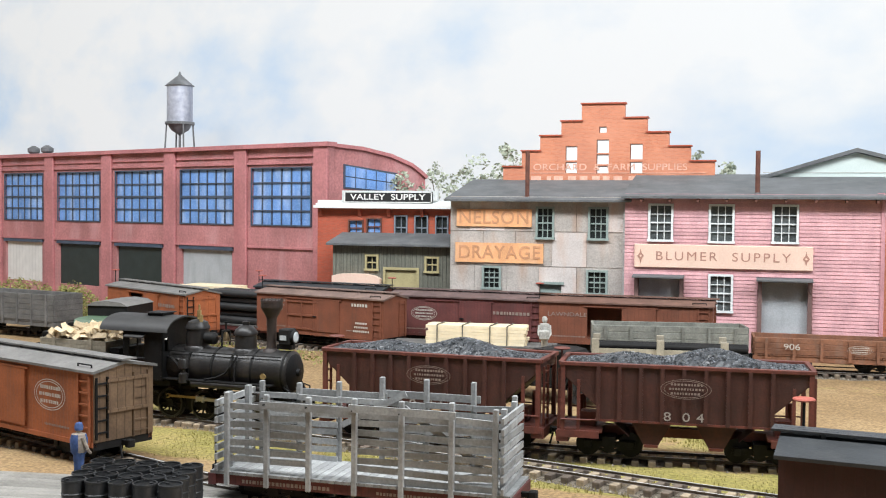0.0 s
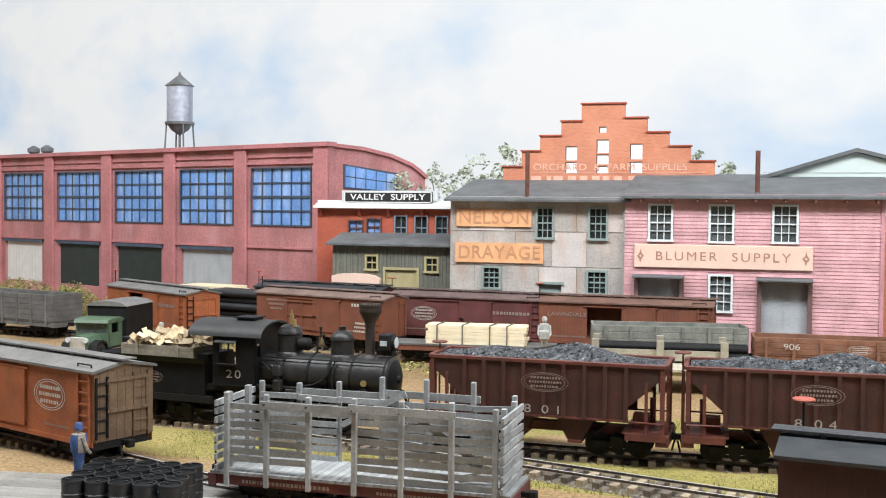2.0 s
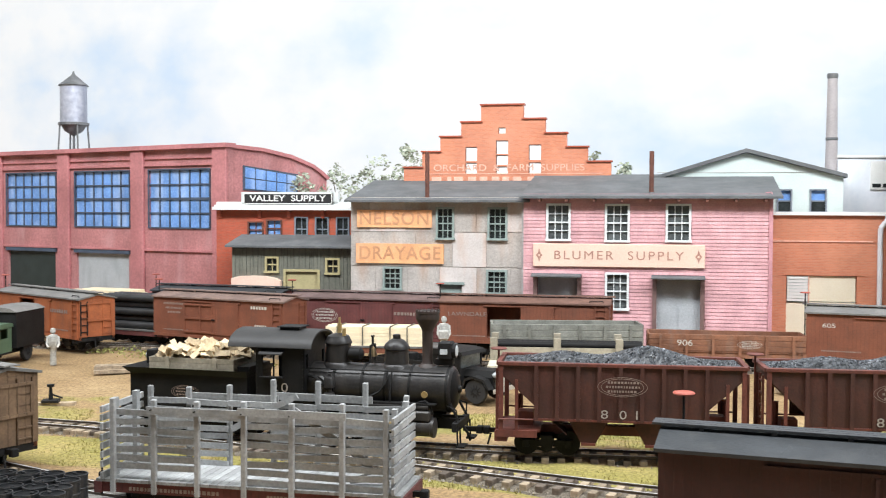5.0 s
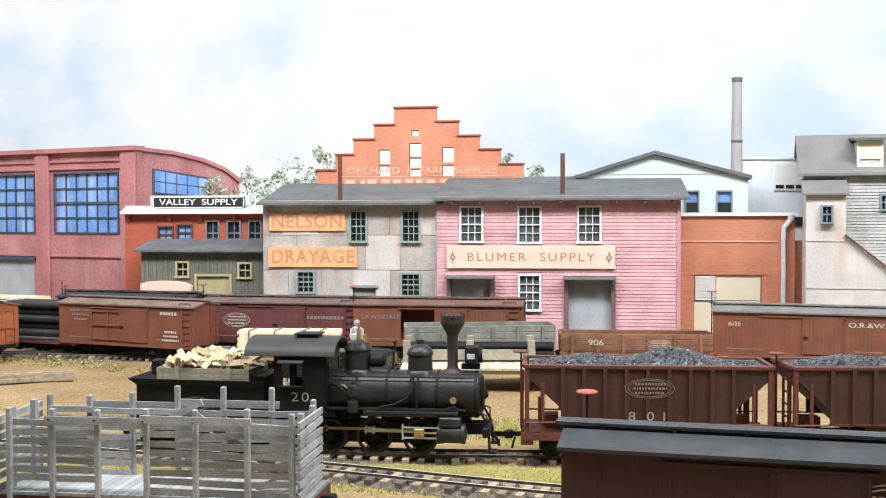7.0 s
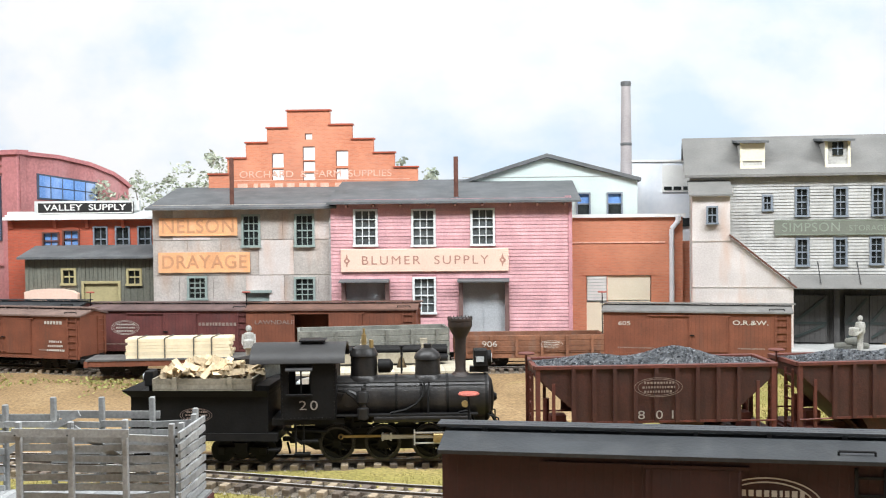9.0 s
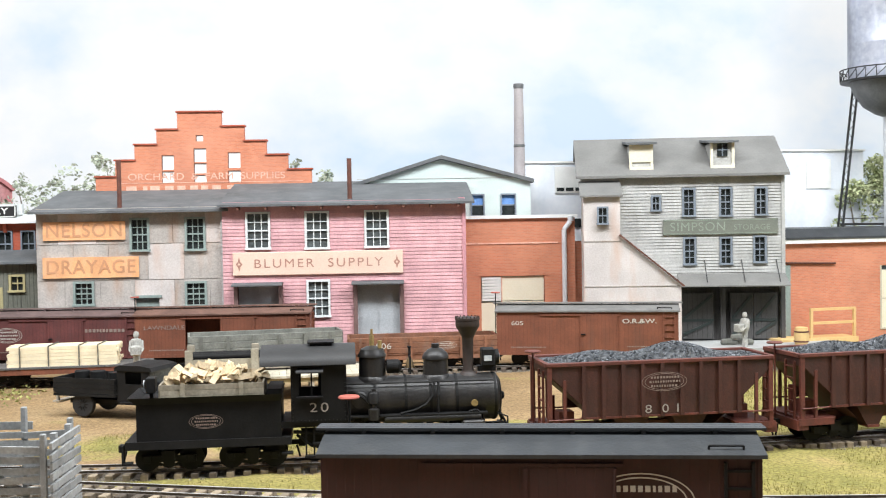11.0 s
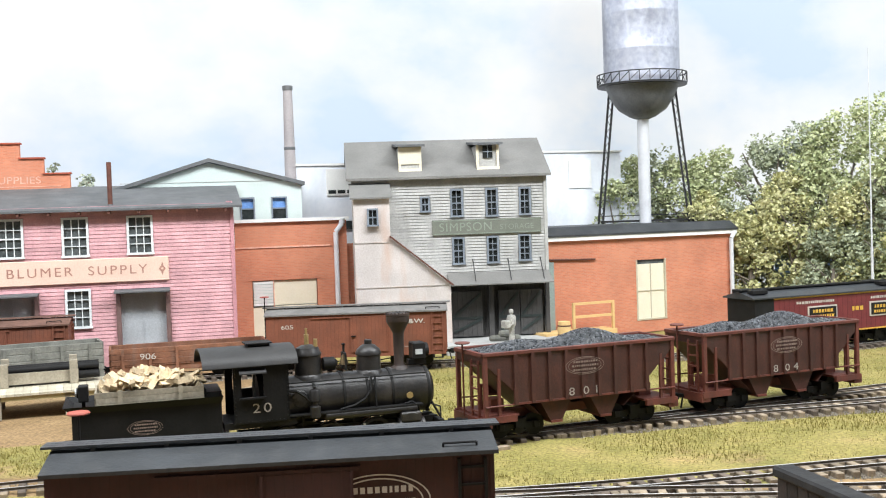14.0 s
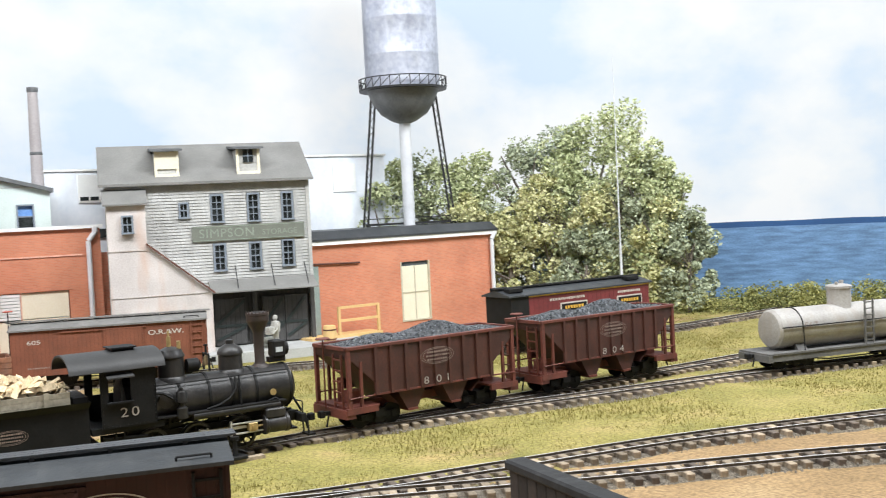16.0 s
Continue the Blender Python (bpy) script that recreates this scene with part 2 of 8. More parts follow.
tin = material("stained_tin", (0.44, 0.40, 0.37), 0.6, vary=0.25, scale=22, dirt=(0.40, 0.25, 0.17), dirt_amount=0.75)
tin_pale = material("pale_stained_tin", (0.60, 0.545, 0.52), 0.6, vary=0.15, scale=25, dirt=(0.55, 0.3, 0.18), dirt_amount=0.5)
roof_grey = material("grey_tar_paper", (0.115, 0.12, 0.125), 0.8, vary=0.25, scale=30, dirt=(0.2, 0.2, 0.2), dirt_amount=0.4)
roof_sim = material("weathered_grey_roof", (0.19, 0.185, 0.175), 0.8, vary=0.15, scale=30)
roof_light = material("dusty_grey_roof", (0.165, 0.158, 0.15), 0.75, vary=0.22, scale=60, dirt=(0.09, 0.08, 0.08), dirt_amount=0.4)
roof_dark = material("dark_grey_roof", (0.036, 0.039, 0.043), 0.5, vary=0.3, scale=40, dirt=(0.08, 0.08, 0.08), dirt_amount=0.4)
siding_grey = material("pale_grey_clapboard", (0.43, 0.425, 0.41), 0.8, vary=0.18, scale=40, dirt=(0.25, 0.24, 0.22), dirt_amount=0.4, per_piece=0.08)
olive = material("olive_grey_boards", (0.155, 0.155, 0.125), 0.8, vary=0.2, scale=40, wave=("X", 260, 0.5))
ochre = material("ochre_trim", (0.42, 0.36, 0.19), 0.7, vary=0.1)
sign_orange = material("faded_orange_sign", (0.80, 0.41, 0.20), 0.8, vary=0.15, scale=50, dirt=(0.7, 0.5, 0.35), dirt_amount=0.4)
sign_orange_ink = material("brown_orange_ink", (0.56, 0.28, 0.15), 0.8, vary=0.15)
sign_cream = material("cream_sign_board", (0.80, 0.57, 0.46), 0.75, vary=0.06, scale=30)
sign_rust_ink = material("rust_brown_ink", (0.42, 0.22, 0.17), 0.75, vary=0.1)
sign_green = material("faded_green_sign", (0.165, 0.175, 0.145), 0.8, vary=0.12)
ink_pale_green = material("pale_green_ink", (0.25, 0.285, 0.235), 0.8, vary=0.15)
brick_ink = material("faded_white_wall_paint", (0.78, 0.46, 0.35), 0.85, vary=0.25, scale=80)
white = material("white_paint", (0.78, 0.78, 0.76), 0.6, vary=0.06)
trim_pale = material("pale_blue_grey_trim", (0.70, 0.73, 0.73), 0.65, vary=0.08)
trim_green = material("grey_green_trim", (0.27, 0.33, 0.31), 0.7, vary=0.12)
trim_blue = material("slate_blue_trim", (0.20, 0.23, 0.27), 0.7, vary=0.12)
glass_dark = material("dark_window_glass", (0.03, 0.035, 0.035), 0.08, vary=0.6, scale=50, bump=0.03)
glass_grey = material("grey_window_glass", (0.10, 0.11, 0.11), 0.1, vary=0.5, scale=50, bump=0.03)
# Blue base and pale cloud blotches paint a sky reflection on the panes.
glass_blue = material("painted_sky_window_glass", (0.17, 0.33, 0.68), 0.25, vary=0.25, scale=18, bump=0.03, dirt=(0.6, 0.72, 0.92), dirt_amount=0.7)
steel_frame = material("dark_steel_frame", (0.06, 0.08, 0.12), 0.6)
door_grey = material("grey_tin_door", (0.42, 0.44, 0.46), 0.5, vary=0.12, scale=25, dirt=(0.26, 0.27, 0.28), dirt_amount=0.5)
door_dark = material("dark_green_door", (0.022, 0.032, 0.03), 0.6, vary=0.2)
door_white = material("white_panel_door", (0.72, 0.70, 0.68), 0.7, vary=0.08, wave=("X", 200, 0.25))
door_wood = material("shaded_weathered_boards", (0.065, 0.062, 0.06), 0.8, vary=0.2, wave=("X", 350, 0.5))
cream_panel = material("cream_panel", (0.78, 0.71, 0.56), 0.7, vary=0.06, scale=25)
mint = material("pale_mint_boards", (0.58, 0.66, 0.635), 0.75, vary=0.08, scale=25)
whitewash = material("whitewashed_wall", (0.74, 0.77, 0.82), 0.8, vary=0.1, scale=16, fine=200, dirt=(0.55, 0.62, 0.72), dirt_amount=0.5)
black_iron = material("black_iron", (0.018, 0.018, 0.019), 0.5, vary=0.3, scale=90, bump=0.15)
rust_pipe = material("rusty_stovepipe", (0.13, 0.05, 0.035), 0.8, vary=0.35, scale=80)
yellow_rail = material("tan_yellow_railing", (0.68, 0.46, 0.2), 0.65, vary=0.08)
gutter = material("pale_downspout", (0.62, 0.63, 0.66), 0.5, vary=0.08)
tank_metal = material("streaked_tank_metal", (0.46, 0.48, 0.56), 0.5, metal=0.45, vary=0.3, scale=12, fine=150, dirt=(0.10, 0.10, 0.12), dirt_amount=0.6)
tank_dark = material("dark_riveted_tank", (0.13, 0.135, 0.14), 0.55, vary=0.4, scale=25, dirt=(0.3, 0.3, 0.32), dirt_amount=0.5)
concrete = material("pale_concrete", (0.42, 0.42, 0.41), 0.85, vary=0.12)


# ---- ground and backdrop ----
def ground_material():
    """Stony tan dirt, with dry olive turf where the mesh says that grass grows."""
    mat = bpy.data.materials.new("yard_ground")
    mat.use_nodes = True
    nd, ln = mat.node_tree.nodes, mat.node_tree.links
    bs, tc, gr = nd["Principled BSDF"], nd.new("ShaderNodeTexCoord"), nd.new("ShaderNodeAttribute")
    gr.attribute_name = "grassiness"

    def speck(scale, detail, stops):
        n, r = nd.new("ShaderNodeTexNoise"), nd.new("ShaderNodeValToRGB")
        n.inputs["Scale"].default_value, n.inputs["Detail"].default_value = scale, detail
        ln.new(tc.outputs["Object"], n.inputs["Vector"])
        ln.new(n.outputs["Fac"], r.inputs["Fac"])
        e = r.color_ramp.elements
        while len(e) < len(stops):
            e.new(0.5)
        for k, (at_, c) in enumerate(stops):
            e[k].position, e[k].color = at_, (*c, 1)
        return n, r.outputs["Color"]

    def mixed(kind, fac, a, b):
        m = nd.new("ShaderNodeMixRGB")
        m.blend_type = kind
        if isinstance(fac, float):
            m.inputs["Fac"].default_value = fac
        else:
            ln.new(fac, m.inputs["Fac"])
        ln.new(a, m.inputs["Color1"])
        ln.new(b, m.inputs["Color2"])
        return m.outputs["Color"]

    _, soil = speck(16, 6, [(0.3, (0.215, 0.137, 0.062)), (0.52, (0.27, 0.175, 0.083)), (0.72, (0.34, 0.235, 0.12))])
    _, turf = speck(22, 7, [(0.28, (0.175, 0.160, 0.040)), (0.48, (0.240, 0.205, 0.056)), (0.62, (0.285, 0.232, 0.075)), (0.78, (0.35, 0.25, 0.10))])
    fine, grit = speck(420, 4, [(0.32, (0.22, 0.2, 0.18)), (0.5, (0.5, 0.5, 0.5)), (0.70, (0.80, 0.80, 0.79))])
    edge, _ = speck(55, 6, [(0, (0, 0, 0)), (1, (1, 1, 1))])
    total, step = nd.new("ShaderNodeMath"), nd.new("ShaderNodeMapRange")
    total.operation = "ADD"
    ln.new(gr.outputs["Fac"], total.inputs[0])
    ln.new(edge.outputs["Fac"], total.inputs[1])
    step.inputs["From Min"].default_value, step.inputs["From Max"].default_value = 0.48, 0.80
    ln.new(total.outputs[0], step.inputs["Value"])
    col = mixed("OVERLAY", 0.62, mixed("MIX", step.outputs["Result"], soil, turf), grit)
    ln.new(col, bs.inputs["Base Color"])
    bs.inputs["Roughness"].default_value = 0.95
    bp = nd.new("ShaderNodeBump")
    bp.inputs["Strength"].default_value, bp.inputs["Distance"].default_value = 0.7, 0.0008
    ln.new(fine.outputs["Fac"], bp.inputs["Height"])
    ln.new(bp.outputs["Normal"], bs.inputs["Normal"])
    return mat


def grassy(x, y):
    """How grassy the ground is at a place, about 0 to 1."""
    n = noise.noise((x * 0.9, y * 1.3, 3.1)) * 0.5 + noise.noise((x * 3.1, y * 3.1, 1.7)) * 0.3
    g = -0.35
    if y > 5.3 and x > 1.5:
        g = 0.55
    if y < 5.25 - 0.12 * (x - 4) and x > 4:
        g = -0.6
    if y > 8.3 and x < 3.2:
        g = -0.35
    if y > 11.2 and x > 6:
        g = 0.3
    if 5.9 < y < 6.75 and x <= 1.5:
        g = 0.5
    if y > 7.2 and y < 8.3 and x <= 3:
        g = 0.15
    return g + n


def ground():
    xs = [-22 + 0.5 * i for i in range(24)] + [-10 + 0.125 * i for i in range(184)] + [13 + 0.5 * i for i in range(12)]
    ys = [1.5 + 0.5 * i for i in range(4)] + [3.5 + 0.125 * i for i in range(88)] + [14.5 + 0.5 * i for i in range(16)]
    b = Build()
    for y in ys:
        for x in xs:
            z = G + 0.02 * noise.noise((x * 1.1, y * 1.1, 0)) + 0.012 * noise.noise((x * 4, y * 4, 5))
            b.v.append((x, y, z - 0.012))
    n = len(xs)
    for j in range(len(ys) - 1):
        for i in range(n - 1):
            b.f.append((j * n + i, j * n + i + 1, (j + 1) * n + i + 1, (j + 1) * n + i))
    ob = solid("ground", b, ground_material(), "tan dirt and dry turf of a model railway yard", "ground", kind="structure", smooth=True)
    ob.data.attributes.new("grassiness", "FLOAT", "POINT").data.foreach_set("value", [grassy(x, y) for x, y, _ in b.v])


ground()


def see_through(mat, colour, share):
    """Lets light through thin leaves and blades."""
    nd, ln = mat.node_tree.nodes, mat.node_tree.links
    tr, mx = nd.new("ShaderNodeBsdfTranslucent"), nd.new("ShaderNodeMixShader")
    mx.inputs[0].default_value = share
    ln.new(colour, tr.inputs["Color"])
    ln.new(nd["Principled BSDF"].outputs[0], mx.inputs[1])
    ln.new(tr.outputs[0], mx.inputs[2])
    ln.new(mx.outputs[0], nd["Material Output"].inputs["Surface"])


def grass():
    """Dry yellow-green tufts on the turf."""
    mat = bpy.data.materials.new("dry_grass_blades")
    mat.use_nodes = True
    nd, ln = mat.node_tree.nodes, mat.node_tree.links
    ge, rp = nd.new("ShaderNodeNewGeometry"), nd.new("ShaderNodeValToRGB")
    rp.color_ramp.elements[0].color, rp.color_ramp.elements[1].color = (0.22, 0.195, 0.05, 1), (0.32, 0.265, 0.085, 1)
    ln.new(ge.outputs["Random Per Island"], rp.inputs["Fac"])
    ln.new(rp.outputs["Color"], nd["Principled BSDF"].inputs["Base Color"])
    nd["Principled BSDF"].inputs["Roughness"].default_value = 0.9
    see_through(mat, rp.outputs["Color"], 0.5)
    rng = random.Random(4)
    b = Build()
    count = 0
    for _ in range(260000):
        x, y = rng.uniform(-5.5, 13), rng.uniform(5.0, 11.6)
        if grassy(x, y) < 0.12 or near_track(x, y) < 0.16:
            continue
        h, a, lean = rng.uniform(0.002, 0.015), rng.uniform(0, 6.28), rng.uniform(-0.012, 0.012)
        w = 0.0035
        dx, dy = math.cos(a) * w, math.sin(a) * w
        b.add([(x - dx, y - dy, G - 0.02), (x + dx, y + dy, G - 0.02), (x + lean, y + lean * 0.6, G - 0.005 + h)], [(0, 1, 2)])
        count += 1
        if count > 100000:
            break
    solid("grass", b, mat, "short dry yellow-green grass on the yard ground", "grass", kind="stuff")


BACK = smooth_line([(-22, 21), (-13, 18.0), (-5, 15.2), (0, 14.2), (4, 14.2), (8, 14.9), (11, 14.7), (13.5, 13.2), (15.5, 10), (17, 5), (17.2, -4)], 10)


def sky():
    mat = bpy.data.materials.new("printed_sky")
    mat.use_nodes = True
    nd, ln = mat.node_tree.nodes, mat.node_tree.links
    bs = nd["Principled BSDF"]
    tc, mp, n1, n2 = nd.new("ShaderNodeTexCoord"), nd.new("ShaderNodeMapping"), nd.new("ShaderNodeTexNoise"), nd.new("ShaderNodeTexNoise")
    mp.inputs["Scale"].default_value = (1.0, 1.0, 1.5)
    mp.inputs["Location"].default_value = (0.62, 0.3, 0.4)
    ln.new(tc.outputs["Object"], mp.inputs["Vector"])
    for n, s, d in ((n1, 2.6, 6), (n2, 7.0, 5)):
        n.inputs["Scale"].default_value, n.inputs["Detail"].default_value = s, d
        ln.new(mp.outputs["Vector"], n.inputs["Vector"])
    add = nd.new("ShaderNodeMath")
    add.operation, add.inputs[1].default_value = "MULTIPLY_ADD", 0.35
    ln.new(n2.outputs["Fac"], add.inputs[0])
    ln.new(n1.outputs["Fac"], add.inputs[2])
    rp = nd.new("ShaderNodeValToRGB")
    e = rp.color_ramp.elements
    e[0].position, e[0].color = 0.56, (0.62, 0.78, 0.97, 1)
    e[1].position, e[1].color = 0.76, (1.0, 1.0, 0.995, 1)
    m = e.new(0.66)
    m.color = (0.85, 0.91, 0.975, 1)
    ln.new(add.outputs[0], rp.inputs["Fac"])
    bs.inputs["Base Color"].default_value = (0.16, 0.17, 0.18, 1)
    # The printed panel gives off its own light to stay evenly bright.
    ln.new(rp.outputs["Color"], bs.inputs["Emission Color"])
    bs.inputs["Emission Strength"].default_value = 0.665
    bs.inputs["Roughness"].default_value = 0.9
    b = Build()
    for p in BACK:
        b.v += [(p.x, p.y, 0.1), (p.x, p.y, 10.5)]
    b.f = [(2 * i, 2 * i + 2, 2 * i + 3, 2 * i + 1) for i in range(len(BACK) - 1)]
    solid("backdrop", b, mat, "curved layout backdrop printed with pale blue sky and white clouds", "backdrop", kind="structure", smooth=True)


sky()


def lake():
    mat = material("printed_lake_water", (0.13, 0.24, 0.43), 0.6, vary=0.35, scale=30, fine=260, bump=0.05)
    mp = mat.node_tree.nodes.new("ShaderNodeMapping")
    mp.inputs["Scale"].default_value = (1, 1, 7)
    tc = mat.node_tree.nodes["Texture Coordinate"]
    mat.node_tree.links.new(tc.outputs["Object"], mp.inputs["Vector"])
    for n in mat.node_tree.nodes:
        if n.type == "TEX_NOISE":
            mat.node_tree.links.new(mp.outputs["Vector"], n.inputs["Vector"])
    hills = material("far_blue_hills", (0.03, 0.085, 0.21), 0.9, vary=0.15, scale=10)
    line = [p for p in BACK if p.x > 10.5]
    w, h = Build(), Build()
    for i, p in enumerate(line):
        q = Vector((p.x - 0.25, p.y - 0.25))
        w.v += [(q.x, q.y, 0.3), (q.x, q.y, 1.55)]
        h.v += [(q.x + 0.05, q.y + 0.05, 1.5), (q.x + 0.05, q.y + 0.05, 1.635 + 0.006 * math.sin(i * 1.3))]
    faces = [(2 * i, 2 * i + 2, 2 * i + 3, 2 * i + 1) for i in range(len(line) - 1)]
    w.f, h.f = list(faces), list(faces)
    solid("water", w, mat, "rippled blue lake water printed on the backdrop", "lake", kind="structure", smooth=True)
    solid("backdrop_hills", h, hills, "low dark blue wooded shore across the lake", "backdrop", kind="structure", smooth=True)


lake()


def room():
    plaster = material("room_plaster", (0.72, 0.71, 0.69), 0.9, vary=0.05, scale=6)
    carpet = material("room_carpet", (0.16, 0.15, 0.14), 0.95, vary=0.2, scale=20)
    wood = material("layout_fascia", (0.12, 0.09, 0.06), 0.6, vary=0.2)
    solid("floor", Build().box(-24, 20, -26, 24, -11.2, -11), carpet, "dark carpet floor of the layout room", "floor", kind="structure")
    solid("ceiling", Build().box(-24, 20, -26, 24, 14, 14.4), plaster, "plain white ceiling of the layout room", "ceiling", kind="structure")
    solid("wall_south", Build().box(-24, 20, -26.4, -26, -11, 14), plaster, "plain white room wall", "wall", kind="structure")
    solid("wall_north", Build().box(-24, 20, 24, 24.4, -11, 14), plaster, "plain white room wall", "wall", kind="structure")
    solid("wall_west", Build().box(-24.4, -24, -26, 24, -11, 14), plaster, "plain white room wall", "wall", kind="structure")
    solid("wall_east", Build().box(20, 20.4, -26, 24, -11, 14), plaster, "plain white room wall", "wall", kind="structure")
    solid("trim_fascia", Build().box(-22, 18.5, 1.3, 1.45, -2, 0.42), wood, "dark wooden fascia board at the front of the layout", "trim", kind="structure")


room()


# ---- buildings ----
def holed(b, x0, x1, z0, z1, y0, y1, holes=()):
    """One wall slab with openings (x0, x1, z0, z1) cut through it."""
    xs = sorted({x0, x1, *(min(max(v, x0), x1) for h in holes for v in h[:2])})
    zs = sorted({z0, z1, *(min(max(v, z0), z1) for h in holes for v in h[2:])})
    keep = {}
    for i, (a, c) in enumerate(zip(xs, xs[1:])):
        for j, (d, e) in enumerate(zip(zs, zs[1:])):
            mx, mz = (a + c) / 2, (d + e) / 2
            keep[i, j] = not any(h[0] < mx < h[1] and h[2] < mz < h[3] for h in holes)
    verts, faces, index = [], [], {}

    def v(i, j, k):
        if (i, j, k) not in index:
            index[i, j, k] = len(verts)
            verts.append((xs[i], y1 if k else y0, zs[j]))
        return index[i, j, k]

    for (i, j), kept in keep.items():
        if not kept:
            continue
        faces += [(v(i, j, 0), v(i + 1, j, 0), v(i + 1, j + 1, 0), v(i, j + 1, 0)), (v(i, j, 1), v(i, j + 1, 1), v(i + 1, j + 1, 1), v(i + 1, j, 1))]
        for di, dj, p, q in ((-1, 0, (0, 0), (0, 1)), (1, 0, (1, 0), (1, 1)), (0, -1, (0, 0), (1, 0)), (0, 1, (0, 1), (1, 1))):
            if not keep.get((i + di, j + dj), False):
                faces.append((v(i + p[0], j + p[1], 0), v(i + q[0], j + q[1], 0), v(i + q[0], j + q[1], 1), v(i + p[0], j + p[1], 1)))
    return b.add(verts, faces)


def window(parent, x0, x1, z0, z1, cols, rows, frame_mat, pane_mat, y=0.0, w=0.025, bar=0.009, sill=True, label=""):
    """A framed window in an opening; y is the wall's face, the pane lies a little behind it."""
    b = Build()
    for bx in ((x0 - w, x0, z0, z1), (x1, x1 + w, z0, z1), (x0 - w, x1 + w, z1, z1 + w)):
        b.box(bx[0], bx[1], y - 0.018, y + 0.03, bx[2], bx[3])
    b.box(x0 - w * (1.3 if sill else 1), x1 + w * (1.3 if sill else 1), y - (0.035 if sill else 0.018), y + 0.03, z0 - w, z0)
    win = part("window", b, frame_mat, parent, label)
    part("pane", Build().box(x0, x1, y + 0.022, y + 0.03, z0, z1), pane_mat, win)
    for i in range(1, cols):
        x = x0 + (x1 - x0) * i / cols
        part("muntin", Build().box(x - bar / 2, x + bar / 2, y + 0.004, y + 0.02, z0, z1), frame_mat, win)
    for i in range(1, rows):
        z = z0 + (z1 - z0) * i / rows
        k = bar * (1.8 if i * 2 == rows else 1)
        part("muntin", Build().box(x0, x1, y + 0.002, y + 0.019, z - k / 2, z + k / 2), frame_mat, win)
    return win


def boards(parent, x0, x1, z0, z1, step, mat, y=0.0, holes=(), proud=0.012):
    """Lapped clapboards, one part each, broken by openings."""
    z, k = z0, 0
    while z < z1 - 1e-6:
        e = min(z + step, z1)
        spans = [(x0, x1)]
        for h in holes:
            if h[2] < e - 0.3 * step and h[3] > z + 0.3 * step:
                spans = [s for a, c in spans for s in ((a, min(c, h[0])), (max(a, h[1]), c)) if s[1] - s[0] > 0.01]
        for a, c in spans:
            b = Build()
            b.add([(a, y, z), (c, y, z), (c, y - proud, z), (a, y - proud, z), (a, y, e), (c, y, e), (c, y - 0.002, e), (a, y - 0.002, e)],
                  [(0, 1, 2, 3), (4, 7, 6, 5), (3, 2, 6, 7), (0, 4, 5, 1), (0, 3, 7, 4), (1, 5, 6, 2)])
            part("clapboard", b, mat, parent)
        z += step
        k += 1


def stovepipe(x, y, z0, z1, r=0.026):
    t = thing("stovepipe", at(x, y, z0), "thin rusty stovepipe rising from a grey roof", "stovepipe", "stovepipes")
    part("pipe", Build().tube((0, 0, -0.05), (0, 0, z1 - z0), r, n=12), rust_pipe, t, smooth=True)
    part("flashing", Build().lathe([(r * 1.7, -0.02), (r * 1.15, 0.03)], n=12), roof_grey, t, smooth=True)


